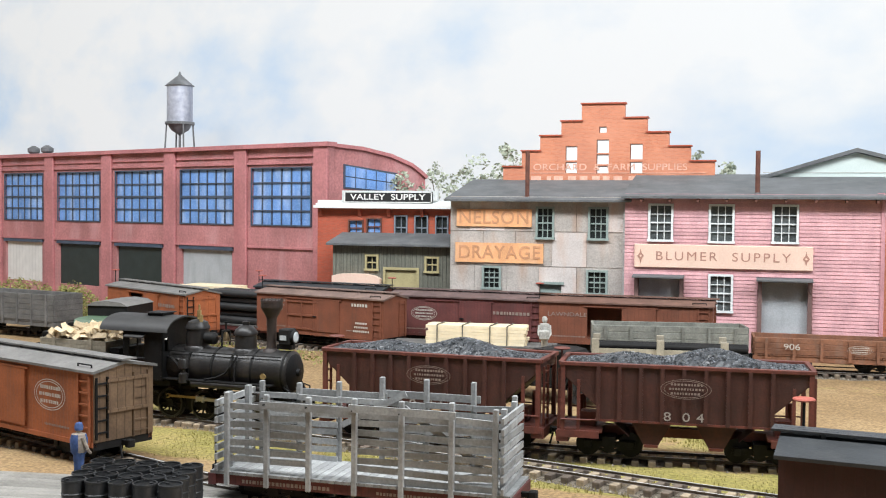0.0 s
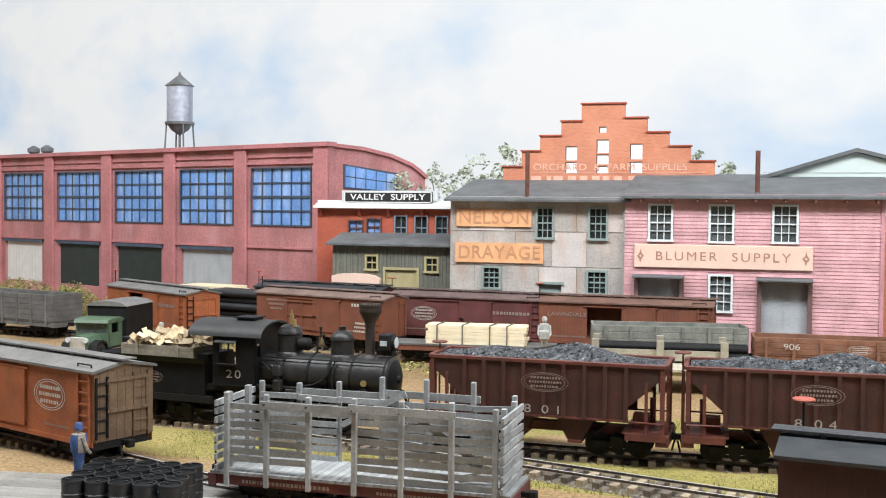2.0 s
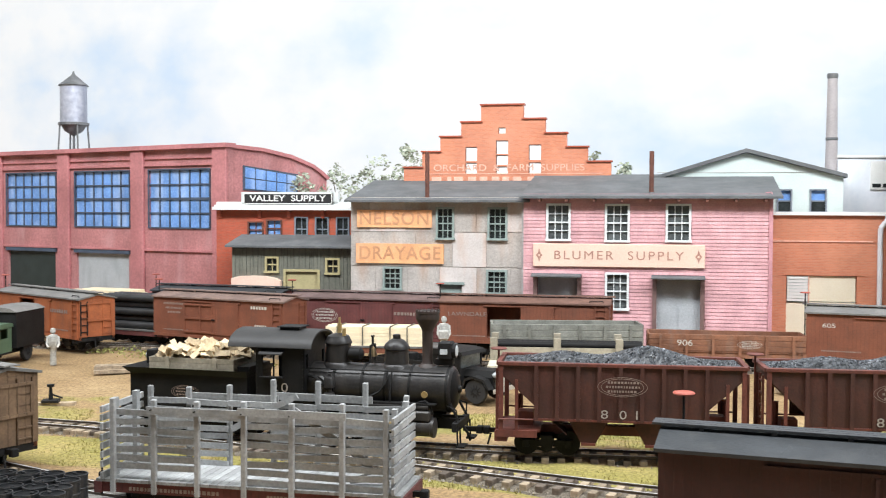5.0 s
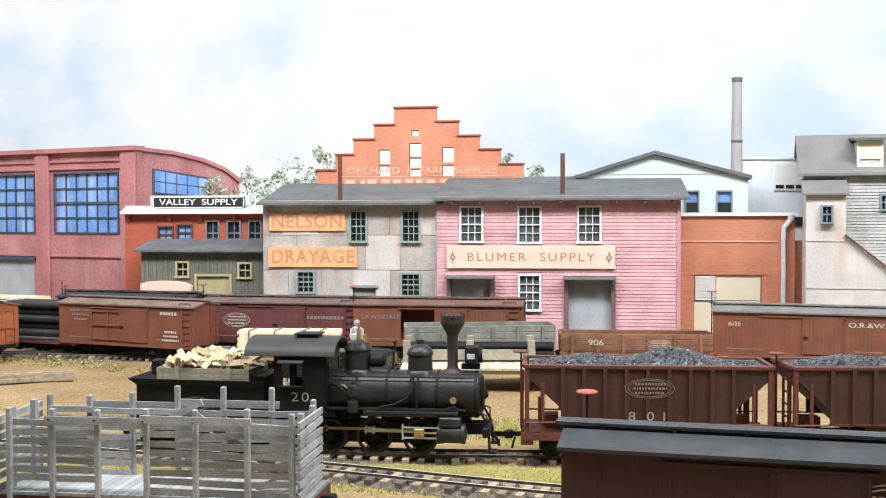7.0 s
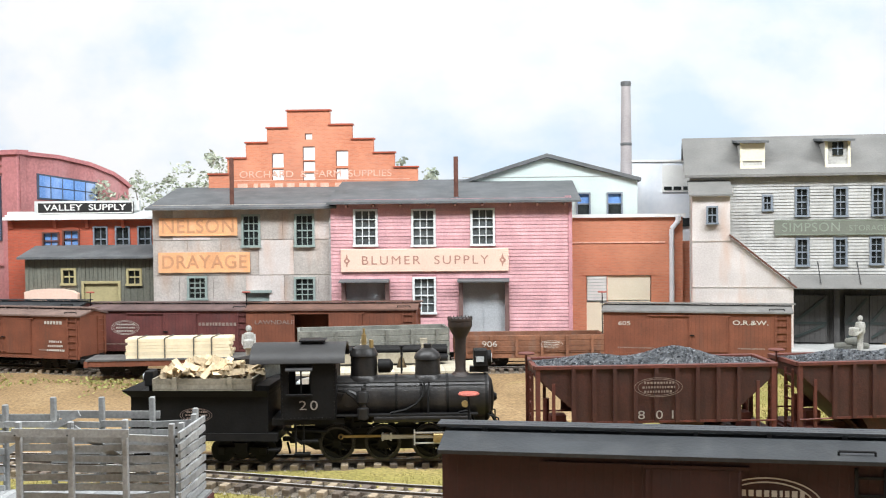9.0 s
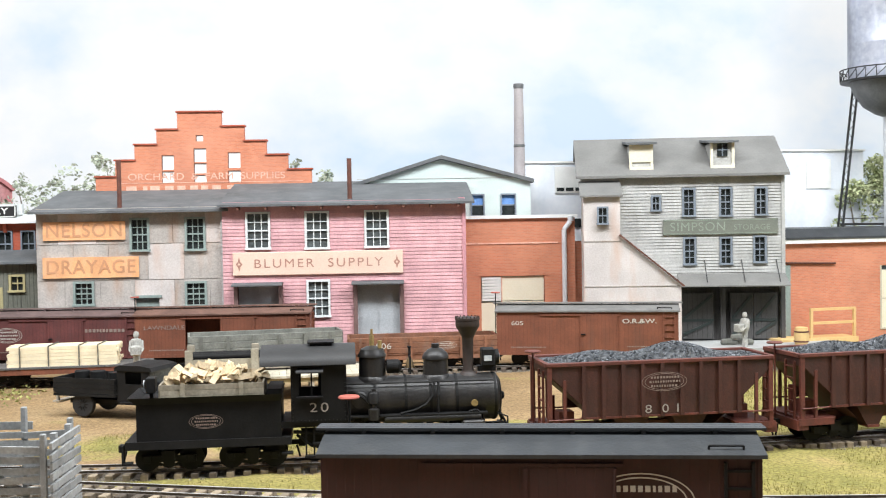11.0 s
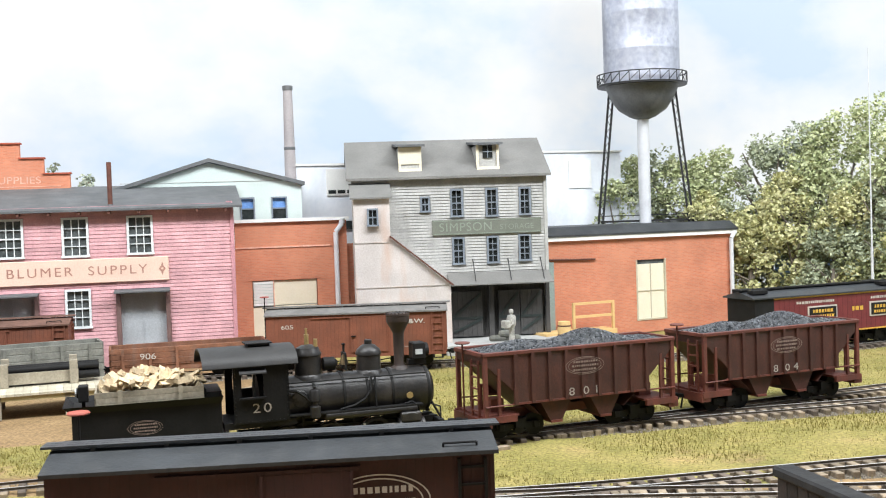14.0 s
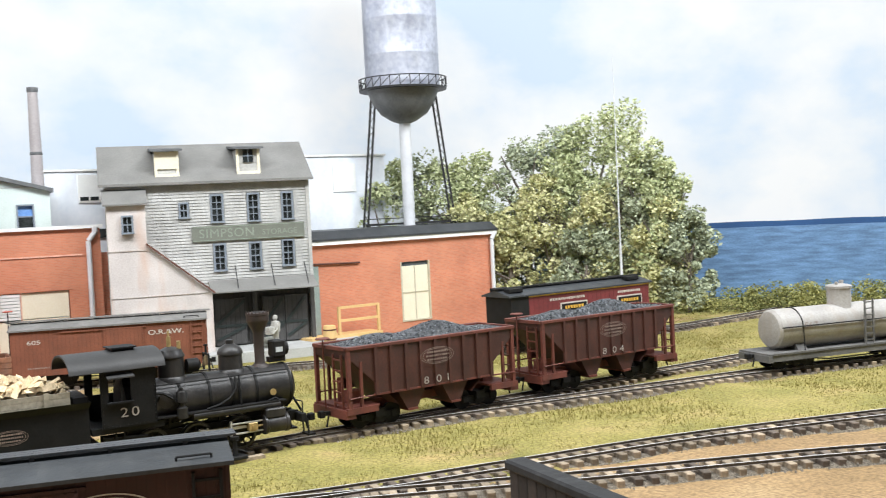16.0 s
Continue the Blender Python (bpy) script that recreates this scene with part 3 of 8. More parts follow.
def blumer():
    t = thing("warehouse", at(0, 12.07, 0), "two-storey pink clapboard warehouse with grey roof and cream sign", "warehouse")
    wins = [(-0.205, 0.025, 1.765, 2.145), (0.46, 0.69, 1.757, 2.143), (1.136, 1.366, 1.762, 2.145), (0.468, 0.688, 0.985, 1.365)]
    doors = [(-0.326, 0.131, 0.80, 1.335), (1.019, 1.498, 0.72, 1.33)]
    part("wall", holed(Build(), -0.49, 2.25, G, 2.28, 0, 0.06, wins + doors), pink, t)
    sx = 2.25
    part("side_wall", Build().box(sx - 0.06, sx, 0.06, 1.2, G, 2.30), pink, t)
    for i in range(44):
        z = 0.52 + i * 0.0405
        part("side_clapboard", Build().add([(sx, -0.01, z), (sx, 1.2, z), (sx + 0.012, 1.2, z), (sx + 0.012, -0.01, z), (sx, -0.01, z + 0.04), (sx, 1.2, z + 0.04), (sx + 0.002, 1.2, z + 0.04), (sx + 0.002, -0.01, z + 0.04)], [(0, 1, 2, 3), (4, 7, 6, 5), (3, 2, 6, 7), (0, 4, 5, 1), (0, 3, 7, 4), (1, 5, 6, 2)]), pink_board, t)
    boards(t, -0.49, 2.25, 0.52, 2.24, 0.0405, pink_board, 0, [(a - .03, c + .03, d - .03, e + .03) for a, c, d, e in wins] + [(a - .05, c + .05, d, e + .02) for a, c, d, e in doors], proud=0.008)
    part("corner_board", Build().box(2.225, 2.265, -0.02, 0.02, G, 2.24), pink, t)
    for w in wins:
        window(t, *w, 3, 4, trim_pale, glass_grey, label="pale-framed twelve-light sash window")
    for a, c, d, e in doors:
        part("door", Build().box(a, c, 0.03, 0.05, d, e).box((a + c) / 2 - 0.006, (a + c) / 2 + 0.006, 0.022, 0.03, d, e), door_grey, t, "grey tin double door")
        part("door_frame", Build().box(a - 0.045, a, -0.04, 0.02, d, e).box(c, c + 0.045, -0.04, 0.02, d, e).box(a - 0.045, c + 0.045, -0.04, 0.02, e, e + 0.02), material("door_post", (0.17, 0.10, 0.09), 0.8), t)
        hood = [(-0.16, e + 0.0), (-0.16, e + 0.014), (0, e + 0.035), (0, e + 0.02)]
        part("door_hood", Build().prism(hood, "x", a - 0.06, c + 0.05), roof_grey, t)
    s = part("sign_board", Build().box(-0.376, 1.544, -0.035, -0.012, 1.448, 1.712, ch=0.006), sign_cream, t, "cream sign board with rust-brown letters")
    letters("BLUMER  SUPPLY", 0.10, sign_rust_ink, s, at(0.586, -0.037, 1.578), stretch=1.12, space=1.28)
    for x in (-0.305, 1.474):
        part("ornament", Build().prism([(x, 1.50), (x + 0.012, 1.545), (x + 0.038, 1.578), (x + 0.012, 1.61), (x, 1.66), (x - 0.012, 1.61), (x - 0.038, 1.578), (x - 0.012, 1.545)], "y", -0.0385, -0.034), sign_rust_ink, s)
        part("ornament_heart", Build().lathe([(0.012, -0.041), (0.012, -0.0385)], (x, 0, 1.578), axis="y", n=10), sign_cream, s)
    roof = [(-0.13, 2.225), (-0.13, 2.25), (1.3, 2.545), (1.3, 2.5)]
    part("roof", Build().prism(roof, "x", -0.52, 2.36), roof_grey, t)
    for i in range(9):
        x = -0.30 + i * 0.31
        part("rafter_end", Build().box(x - 0.015, x + 0.015, -0.12, 0, 2.19, 2.228), rust_pipe, t)
    sw = part("side_window", Build().box(2.252, 2.285, 0.35, 0.62, 1.70, 2.17), trim_pale, t)
    part("side_pane", Build().box(2.285, 2.29, 0.38, 0.59, 1.74, 2.13), glass_grey, sw)
    stovepipe(0.95, 12.12, 2.27, 2.76)


blumer()


def nelson():
    t = thing("drayage_warehouse", at(0, 12.15, 0), "two-storey warehouse clad in stained grey tin sheets", "warehouse")
    wins = [(-1.515, -1.343, 1.765, 2.10), (-0.898, -0.714, 1.763, 2.10), (-2.16, -1.975, 1.16, 1.39), (-0.911, -0.712, 1.13, 1.37)]
    door = (-1.49, -1.225, G + 0.1, 1.215)
    part("wall", holed(Build(), -2.585, -0.5, G, 2.24, 0, 0.06, wins + [door]), tin, t)
    rng = random.Random(3)
    for r, (d, e) in enumerate(((0.60, 0.98), (0.985, 1.42), (1.425, 1.83), (1.835, 2.2))):
        x = -2.58 - rng.uniform(0, 0.3)
        while x < -0.5:
            w = rng.uniform(0.36, 0.46)
            a, c = max(x, -2.58), min(x + w - 0.004, -0.505)
            if c - a > 0.03:
                b = holed(Build(), a, c, d, e - 0.004, -0.008 - 0.004 * ((r + int(x * 7)) % 2), 0, wins + [door])
                if b.v:
                    part("tin_sheet", b, rng.choice((tin, tin, tin_pale)), t)
            x += w
    for w in wins:
        window(t, *w, 3, 4, trim_green, glass_dark, y=-0.01, label="grey-green framed window with dark panes")
    part("door", Build().box(door[0], door[1], 0.02, 0.04, door[2], door[3]), trim_green, t, "grey-green door")
    part("door_lintel", Build().box(door[0] - 0.03, door[1] + 0.03, -0.03, 0.02, door[3], door[3] + 0.03), trim_green, t)
    for text, x0, x1, z0, z1, st in (("NELSON", -2.502, -1.587, 1.882, 2.09, 0.98), ("DRAYAGE", -2.514, -1.443, 1.455, 1.69, 0.96)):
        s = part("sign_board", Build().box(x0, x1, -0.03, -0.012, z0, z1), sign_orange, t, "faded orange sign board")
        letters(text, 0.155, sign_orange_ink, s, at((x0 + x1) / 2, -0.033, (z0 + z1) / 2), stretch=st, space=1.1, bold=0.015)
    roof = [(-0.14, 2.18), (-0.14, 2.205), (1.2, 2.48), (1.2, 2.45)]
    part("roof", Build().prism(roof, "x", -2.63, -0.42), roof_grey, t)
    part("corner_post", Build().box(-0.515, -0.475, -0.05, 0.02, G, 2.17), concrete, t)
    stovepipe(-1.66, 12.2, 2.2, 2.78)


nelson()


def shed():
    t = thing("shed", at(0, 12.35, 0), "low olive-grey board shed with ochre trim and tar-paper roof", "shed")
    wins = [(-3.73, -3.60, 1.33, 1.485), (-2.945, -2.81, 1.32, 1.475)]
    door = (-3.48, -3.07, G, 1.325)
    part("wall", holed(Build(), -4.19, -2.6, G, 1.66, 0, 0.06, wins + [door]), olive, t)
    x = -4.19
    while x < -2.62:
        b = holed(Build(), x, x + 0.045, G, 1.64, -0.008, 0, [(a - .03, c + .03, d - .03, e + .03) for a, c, d, e in wins + [door]])
        part("board", b, olive, t)
        x += 0.0485
    for w in wins:
        window(t, *w, 2, 2, ochre, glass_dark, label="small ochre-framed four-light window")
    part("door", Build().box(door[0], door[1], 0.01, 0.03, door[2], door[3]), ochre, t, "ochre plank door")
    part("door_frame", Build().box(door[0] - .03, door[0], -.02, .02, G, door[3]).box(door[1], door[1] + .03, -.02, .02, G, door[3]).box(door[0] - .03, door[1] + .03, -.02, .02, door[3], door[3] + .03), ochre, t)
    part("roof", Build().prism([(-0.1, 1.62), (-0.1, 1.645), (0.75, 1.84), (0.75, 1.80)], "x", -4.25, -2.55), roof_grey, t)
    # Rounded peach shape of unknown use, built as a plain panel.
    v = Build().prism([(-4.17, G - 0.03), (-3.53, G - 0.03), (-3.53, 1.21), (-3.60, 1.245), (-3.72, 1.265), (-3.90, 1.27), (-4.08, 1.26), (-4.17, 1.235)], "y", 12.26, 12.335)
    solid("tarpaulin_cover", v, sign_cream, "rounded cream panel standing against a shed", "cover")


shed()


def valley():
    t = thing("brick_store", at(0, 12.8, 0), "two-storey orange brick store with white cornice and rooftop sign", "store")
    wins = [(-4.148, -3.971, 1.735, 1.92), (-3.894, -3.718, 1.75, 1.945), (-3.512, -3.368, 1.70, 1.984), (-3.239, -3.089, 1.70, 1.984), (-2.96, -2.82, 1.70, 1.984)]
    part("wall", holed(Build(), -4.6, -2.55, G, 2.09, 0, 0.06, wins), brick_valley, t)
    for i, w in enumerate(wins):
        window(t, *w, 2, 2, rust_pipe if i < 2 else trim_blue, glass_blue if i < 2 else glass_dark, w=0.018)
        part("arch", Build().prism([(w[0] - .02, w[3] + .018), (w[1] + .02, w[3] + .018), (w[1], w[3] + .045), ((w[0] + w[1]) / 2, w[3] + .06), (w[0], w[3] + .045)], "y", -0.012, 0.01), brick_valley, t)
    for x in (-4.55, -4.0, -3.6, -3.15, -2.7):
        part("bracket", Build().prism([(-0.07, 2.09), (0, 2.09), (0, 1.98), (-0.02, 1.98)], "x", x - 0.02, x + 0.02), brick_valley, t)
    part("cornice", Build().box(-4.62, -2.5, -0.1, 0.03, 2.085, 2.125).box(-4.6, -2.5, -0.07, 0.03, 2.125, 2.15), white, t, "white painted cornice")
    part("parapet", Build().box(-4.6, -2.5, 0, 0.06, 2.15, 2.19).box(-4.25, -2.95, -0.018, 0.06, 2.19, 2.315), trim_pale, t)
    s = part("sign_board", Build().box(-4.2, -3.01, -0.06, -0.02, 2.16, 2.30), black_iron, t, "black sign with white letters and border")
    part("sign_border", Build().box(-4.2, -3.01, -0.066, -0.06, 2.288, 2.30).box(-4.2, -3.01, -0.066, -0.06, 2.16, 2.172).box(-4.2, -4.188, -0.066, -0.06, 2.16, 2.3).box(-3.022, -3.01, -0.066, -0.06, 2.16, 2.3), white, s)
    letters("VALLEY  SUPPLY", 0.075, white, s, at(-3.605, -0.064, 2.23), stretch=1.35, bold=0.02)


valley()


def factory():
    t = thing("factory", at(-4.75, 13.4, 0, -20), "long faded red industrial building with blue steel-sash windows", "factory")
    bays = [-1.44, -3.02, -4.64, -6.25, -7.89]
    wins = [(x, x + 1.17, 1.84, 2.64) for x in bays]
    doors = [(x + 0.02, x + 1.15, 0.75, 1.44) for x in bays[1:]]
    part("wall", holed(Build(), -10, 0.07, 0.3, 2.95, 0, 0.1, wins + doors), factory_red, t)
    for x in [0.0, -1.6, -3.2, -4.8, -6.42, -8.05, -9.6]:
        part("pier", Build().box(x - 0.19, x + 0.07, -0.05, 0, 0.3, 2.94, ch=0.01), factory_trim, t)
    part("coping", Build().box(-10, 0.1, -0.08, 0.12, 2.93, 2.99), factory_trim, t)
    part("string_course", Build().box(-10, 0.07, -0.03, 0, 2.70, 2.73).box(-10, 0.07, -0.03, 0, 1.50, 1.53).box(-10, 0.07, -0.025, 0, 2.80, 2.82), factory_trim, t)
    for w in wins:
        window(t, *w, 6, 4, steel_frame, glass_blue, w=0.02, bar=0.018, sill=False, label="steel-sash window with a painted blue sky reflection")
    for d, m, lab in zip(doors, (door_wood, door_dark, door_dark, door_white), ("grey", "dark green", "dark green", "white")):
        part("door", Build().box(d[0], d[1], 0.03, 0.06, d[2], d[3]), m if lab != "grey" else door_grey, t, lab + " freight door")
        part("lintel", Build().box(d[0] - 0.04, d[1] + 0.04, -0.03, 0.0, d[3], d[3] + 0.05), steel_frame, t)
    e = part("end_wall", Build().prism([(0.05, 0.3), (1.72, 0.3), (1.72, 2.55), (1.60, 2.63), (1.45, 2.72), (1.08, 2.84), (0.6, 2.92), (0.05, 2.95)], "y", 0, 0.1, pose(0, 0, 0, 0, 0, 75)), factory_red, t)
    part("end_coping", Build().prism([(0.05, 2.93), (0.6, 2.90), (1.08, 2.82), (1.45, 2.70), (1.60, 2.61), (1.72, 2.53), (1.75, 2.57), (1.62, 2.66), (1.46, 2.75), (1.09, 2.87), (0.6, 2.95), (0.05, 2.98)], "y", -0.04, 0.12, pose(0, 0, 0, 0, 0, 75)), factory_trim, t)
    w = part("end_window", Build().prism([(0.29, 2.36), (1.2, 2.31), (1.2, 2.60), (0.29, 2.70)], "y", -0.015, 0.01, pose(0, 0, 0, 0, 0, 75)), steel_frame, t)
    for i in range(5):
        for j in range(2):
            f = lambda u, k: (0.31 + u * 0.87, (2.375 - 0.05 * u) + k * (0.31 - 0.055 * u))
            a, c = i / 5 + 0.01, (i + 1) / 5 - 0.01
            lo, hi = j / 2 + 0.02, (j + 1) / 2 - 0.03
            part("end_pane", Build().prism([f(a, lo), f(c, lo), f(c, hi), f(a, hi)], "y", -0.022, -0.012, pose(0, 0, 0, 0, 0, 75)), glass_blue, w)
    for x in (-7.62, -7.2):
        v = thing("roof_vent", at(0, 0, 0), "small round steel roof ventilator on a factory roof", "ventilator", "roof vents")
        v.matrix_basis = at(-4.75, 13.4, 0, -20) @ at(x, 0.4, 2.93)
        part("neck", Build().tube((0, 0, 0), (0, 0, 0.1), 0.05, n=10), tank_dark, v, smooth=True)
        part("cap", Build().lathe([(0.05, 0.08), (0.11, 0.13), (0.11, 0.19), (0.03, 0.24)], n=12), tank_dark, v, smooth=True)


factory()


blank_white = material("blank_white_window", (0.85, 0.85, 0.84), 0.8, vary=0.05)


def gable():
    t = thing("brick_gable_building", at(0, 13.3, 0), "orange brick building with stepped gable and faded painted sign", "building")
    steps = [(-2.22, 2.637), (-1.978, 2.836), (-1.74, 3.028), (-1.468, 3.211), (-1.21, 3.425), (-0.67, 3.243), (-0.39, 3.06), (-0.12, 2.885), (0.145, 2.70), (0.435, 0)]
    wins = [(-1.404, -1.261, 2.72, 2.89), (-1.404, -1.261, 2.555, 2.69), (-1.01, -0.861, 2.81, 2.97), (-1.01, -0.861, 2.67, 2.785), (-1.01, -0.861, 2.55, 2.64), (-0.59, -0.441, 2.73, 2.915), (-0.59, -0.441, 2.55, 2.69), (-0.98, -0.893, 3.067, 3.133)]
    for i, (x, z) in enumerate(steps[:-1]):
        b = holed(Build(), x, steps[i + 1][0], G, z, 0, 0.1, [w for w in wins if w[1] > x and w[0] < steps[i + 1][0]])
        part("wall", b, brick_gable, t)
        part("coping", Build().box(x - 0.015, steps[i + 1][0] + 0.015, -0.02, 0.12, z, z + 0.018), brick_valley, t)
    for w in wins:
        part("pane", Build().box(w[0] + 0.006, w[1], 0.004, 0.012, w[2], w[3]), blank_white, t, "blank white window")
        part("reveal", Build().box(w[0] - 0.004, w[0] + 0.006, -0.003, 0.06, w[2], w[3]).box(w[0] - 0.004, w[1], -0.003, 0.06, w[3], w[3] + 0.010), rust_pipe, t)
    letters("ORCHARD  &  FARM  SUPPLIES", 0.085, brick_ink, t, at(-0.86, -0.004, 2.63), name="painted_lettering", stretch=1.2)
    part("painted_band", Build().box(-1.95, 0.33, -0.005, 0, 2.40, 2.41).box(-1.95, 0.33, -0.005, 0, 2.555, 2.562), brick_ink, t)
    rng = random.Random(2)
    x = -1.85
    while x < 0.25:
        w = rng.uniform(0.05, 0.13)
        part("painted_bar", Build().box(x, x + w, -0.005, 0, 2.435, 2.52), brick_ink, t)
        x += w + rng.uniform(0.03, 0.08)


gable()


def mint_gable():
    t = thing("mint_gable_building", at(0, 13.2, 0), "pale mint board building with a low dark-edged gable", "building")
    wins = [(2.425, 2.565, 2.09, 2.34), (2.80, 2.96, 2.09, 2.34)]
    part("wall", holed(Build(), 0.6, 3.16, G, 2.37, 0, 0.08, wins), mint, t)
    part("gable_wall", Build().prism([(0.6, 2.37), (3.16, 2.37), (3.16, 2.50), (2.046, 2.79), (1.25, 2.56)], "y", 0, 0.08), mint, t)
    part("board_joint", Build().box(1.0, 3.1, -0.006, 0, 2.555, 2.562), siding_grey, t)
    part("roof_edge", Build().prism([(0.60, 2.355), (2.046, 2.80), (3.20, 2.49), (3.20, 2.535), (2.046, 2.845), (0.60, 2.40)], "y", -0.06, 0.5), roof_grey, t)
    for w in wins:
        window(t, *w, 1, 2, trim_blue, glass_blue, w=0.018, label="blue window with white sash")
        part("lower_pane", Build().box(w[0], w[1], 0.012, 0.02, w[2], (w[2] + w[3]) / 2), glass_dark, t)


mint_gable()


chimney_grey = material("sooty_pale_chimney", (0.42, 0.385, 0.39), 0.8, vary=0.15, scale=20, dirt=(0.22, 0.20, 0.20), dirt_amount=0.5)


def chimney():
    t = thing("factory_chimney", at(3.07, 13.55, 0), "tall thin pale grey factory chimney", "chimney")
    part("shaft", Build().lathe([(0.10, G), (0.078, 2.3), (0.058, 3.72)], n=14), chimney_grey, t, smooth=True)
    part("rim", Build().lathe([(0.06, 3.70), (0.066, 3.72), (0.066, 3.76), (0.05, 3.765)], n=14), tank_dark, t, smooth=True)
    part("band", Build().lathe([(0.068, 2.95), (0.073, 2.96), (0.073, 2.98), (0.068, 2.99)], n=14), tank_dark, t, smooth=True)


chimney()


def left_brick():
    t = thing("brick_annex", at(0, 12.9, 0), "low orange brick annex with a boarded doorway and downspout", "building")
    door = (2.50, 3.28, G, 1.34)
    part("wall", holed(Build(), 2.2, 3.66, G, 2.05, 0, 0.08, [door]), brick_orange, t)
    part("wing_wall", Build().box(3.66, 4.1, 0.1, 0.18, G, 1.75), brick_orange, t)
    part("coping", Build().box(2.2, 3.69, -0.04, 0.1, 2.045, 2.085), white, t, "white coping strip")
    part("lintel", Build().box(2.44, 3.36, -0.008, 0.0, 1.345, 1.41), brick_orange, t)
    part("boarded_panel", Build().box(2.76, 3.27, 0.02, 0.04, 1.04, 1.335).box(2.50, 2.74, 0.02, 0.04, G, 1.02), cream_panel, t, "cream painted panels")
    part("boarded_panel", Build().box(2.76, 3.27, 0.02, 0.04, G, 1.03), cream_panel, t)
    for i in range(8):
        part("slat", Build().box(2.51, 2.74, 0.0, 0.03, 1.04 + i * 0.037, 1.07 + i * 0.037), white, t)
    part("door_jamb", Build().box(2.745, 2.757, -0.004, 0.03, G, 1.34), brick_ink, t)
    part("ledge", Build().box(2.3, 3.45, -0.012, 0, 1.735, 1.75), brick_ink, t)
    d = Build().tube((3.52, -0.05, G), (3.52, -0.05, 1.9), 0.03, n=10).tube((3.52, -0.05, 1.9), (3.60, -0.05, 2.0), 0.03, n=10).tube((3.6, -0.05, 2.0), (3.60, -0.05, 2.06), 0.035, n=10)
    part("downspout", d, gutter, t, "pale bent downspout", smooth=True)


left_brick()


def white_building():
    t = thing("whitewashed_building", at(0, 13.1, 0, 8), "pale whitewashed industrial building behind the others", "building")
    for x0, x1, z in ((3.12, 3.95, 2.75), (5.8, 7.93, 2.885), (7.93, 8.36, 2.14)):
        w = part("wall", Build().box(x0, x1, 0, 0.08, G, z), whitewash, t)
        part("coping", Build().box(x0 - 0.02, x1 + 0.02, -0.02, 0.1, z - 0.004, z + 0.022), white, w)
    part("bricked_window", Build().box(7.08, 7.44, -0.015, 0, 2.38, 2.775), white, t)
    w = part("window", Build().box(3.56, 3.95, -0.02, 0, 2.36, 2.70), white, t)
    for i in range(3):
        part("pane", Build().box(3.58 + i * 0.125, 3.68 + i * 0.125, -0.026, -0.018, 2.385, 2.43), glass_dark, w)
    part("dark_strip", Build().box(3.6, 3.95, -0.03, 0.0, 1.92, 2.03), glass_dark, t)


white_building()


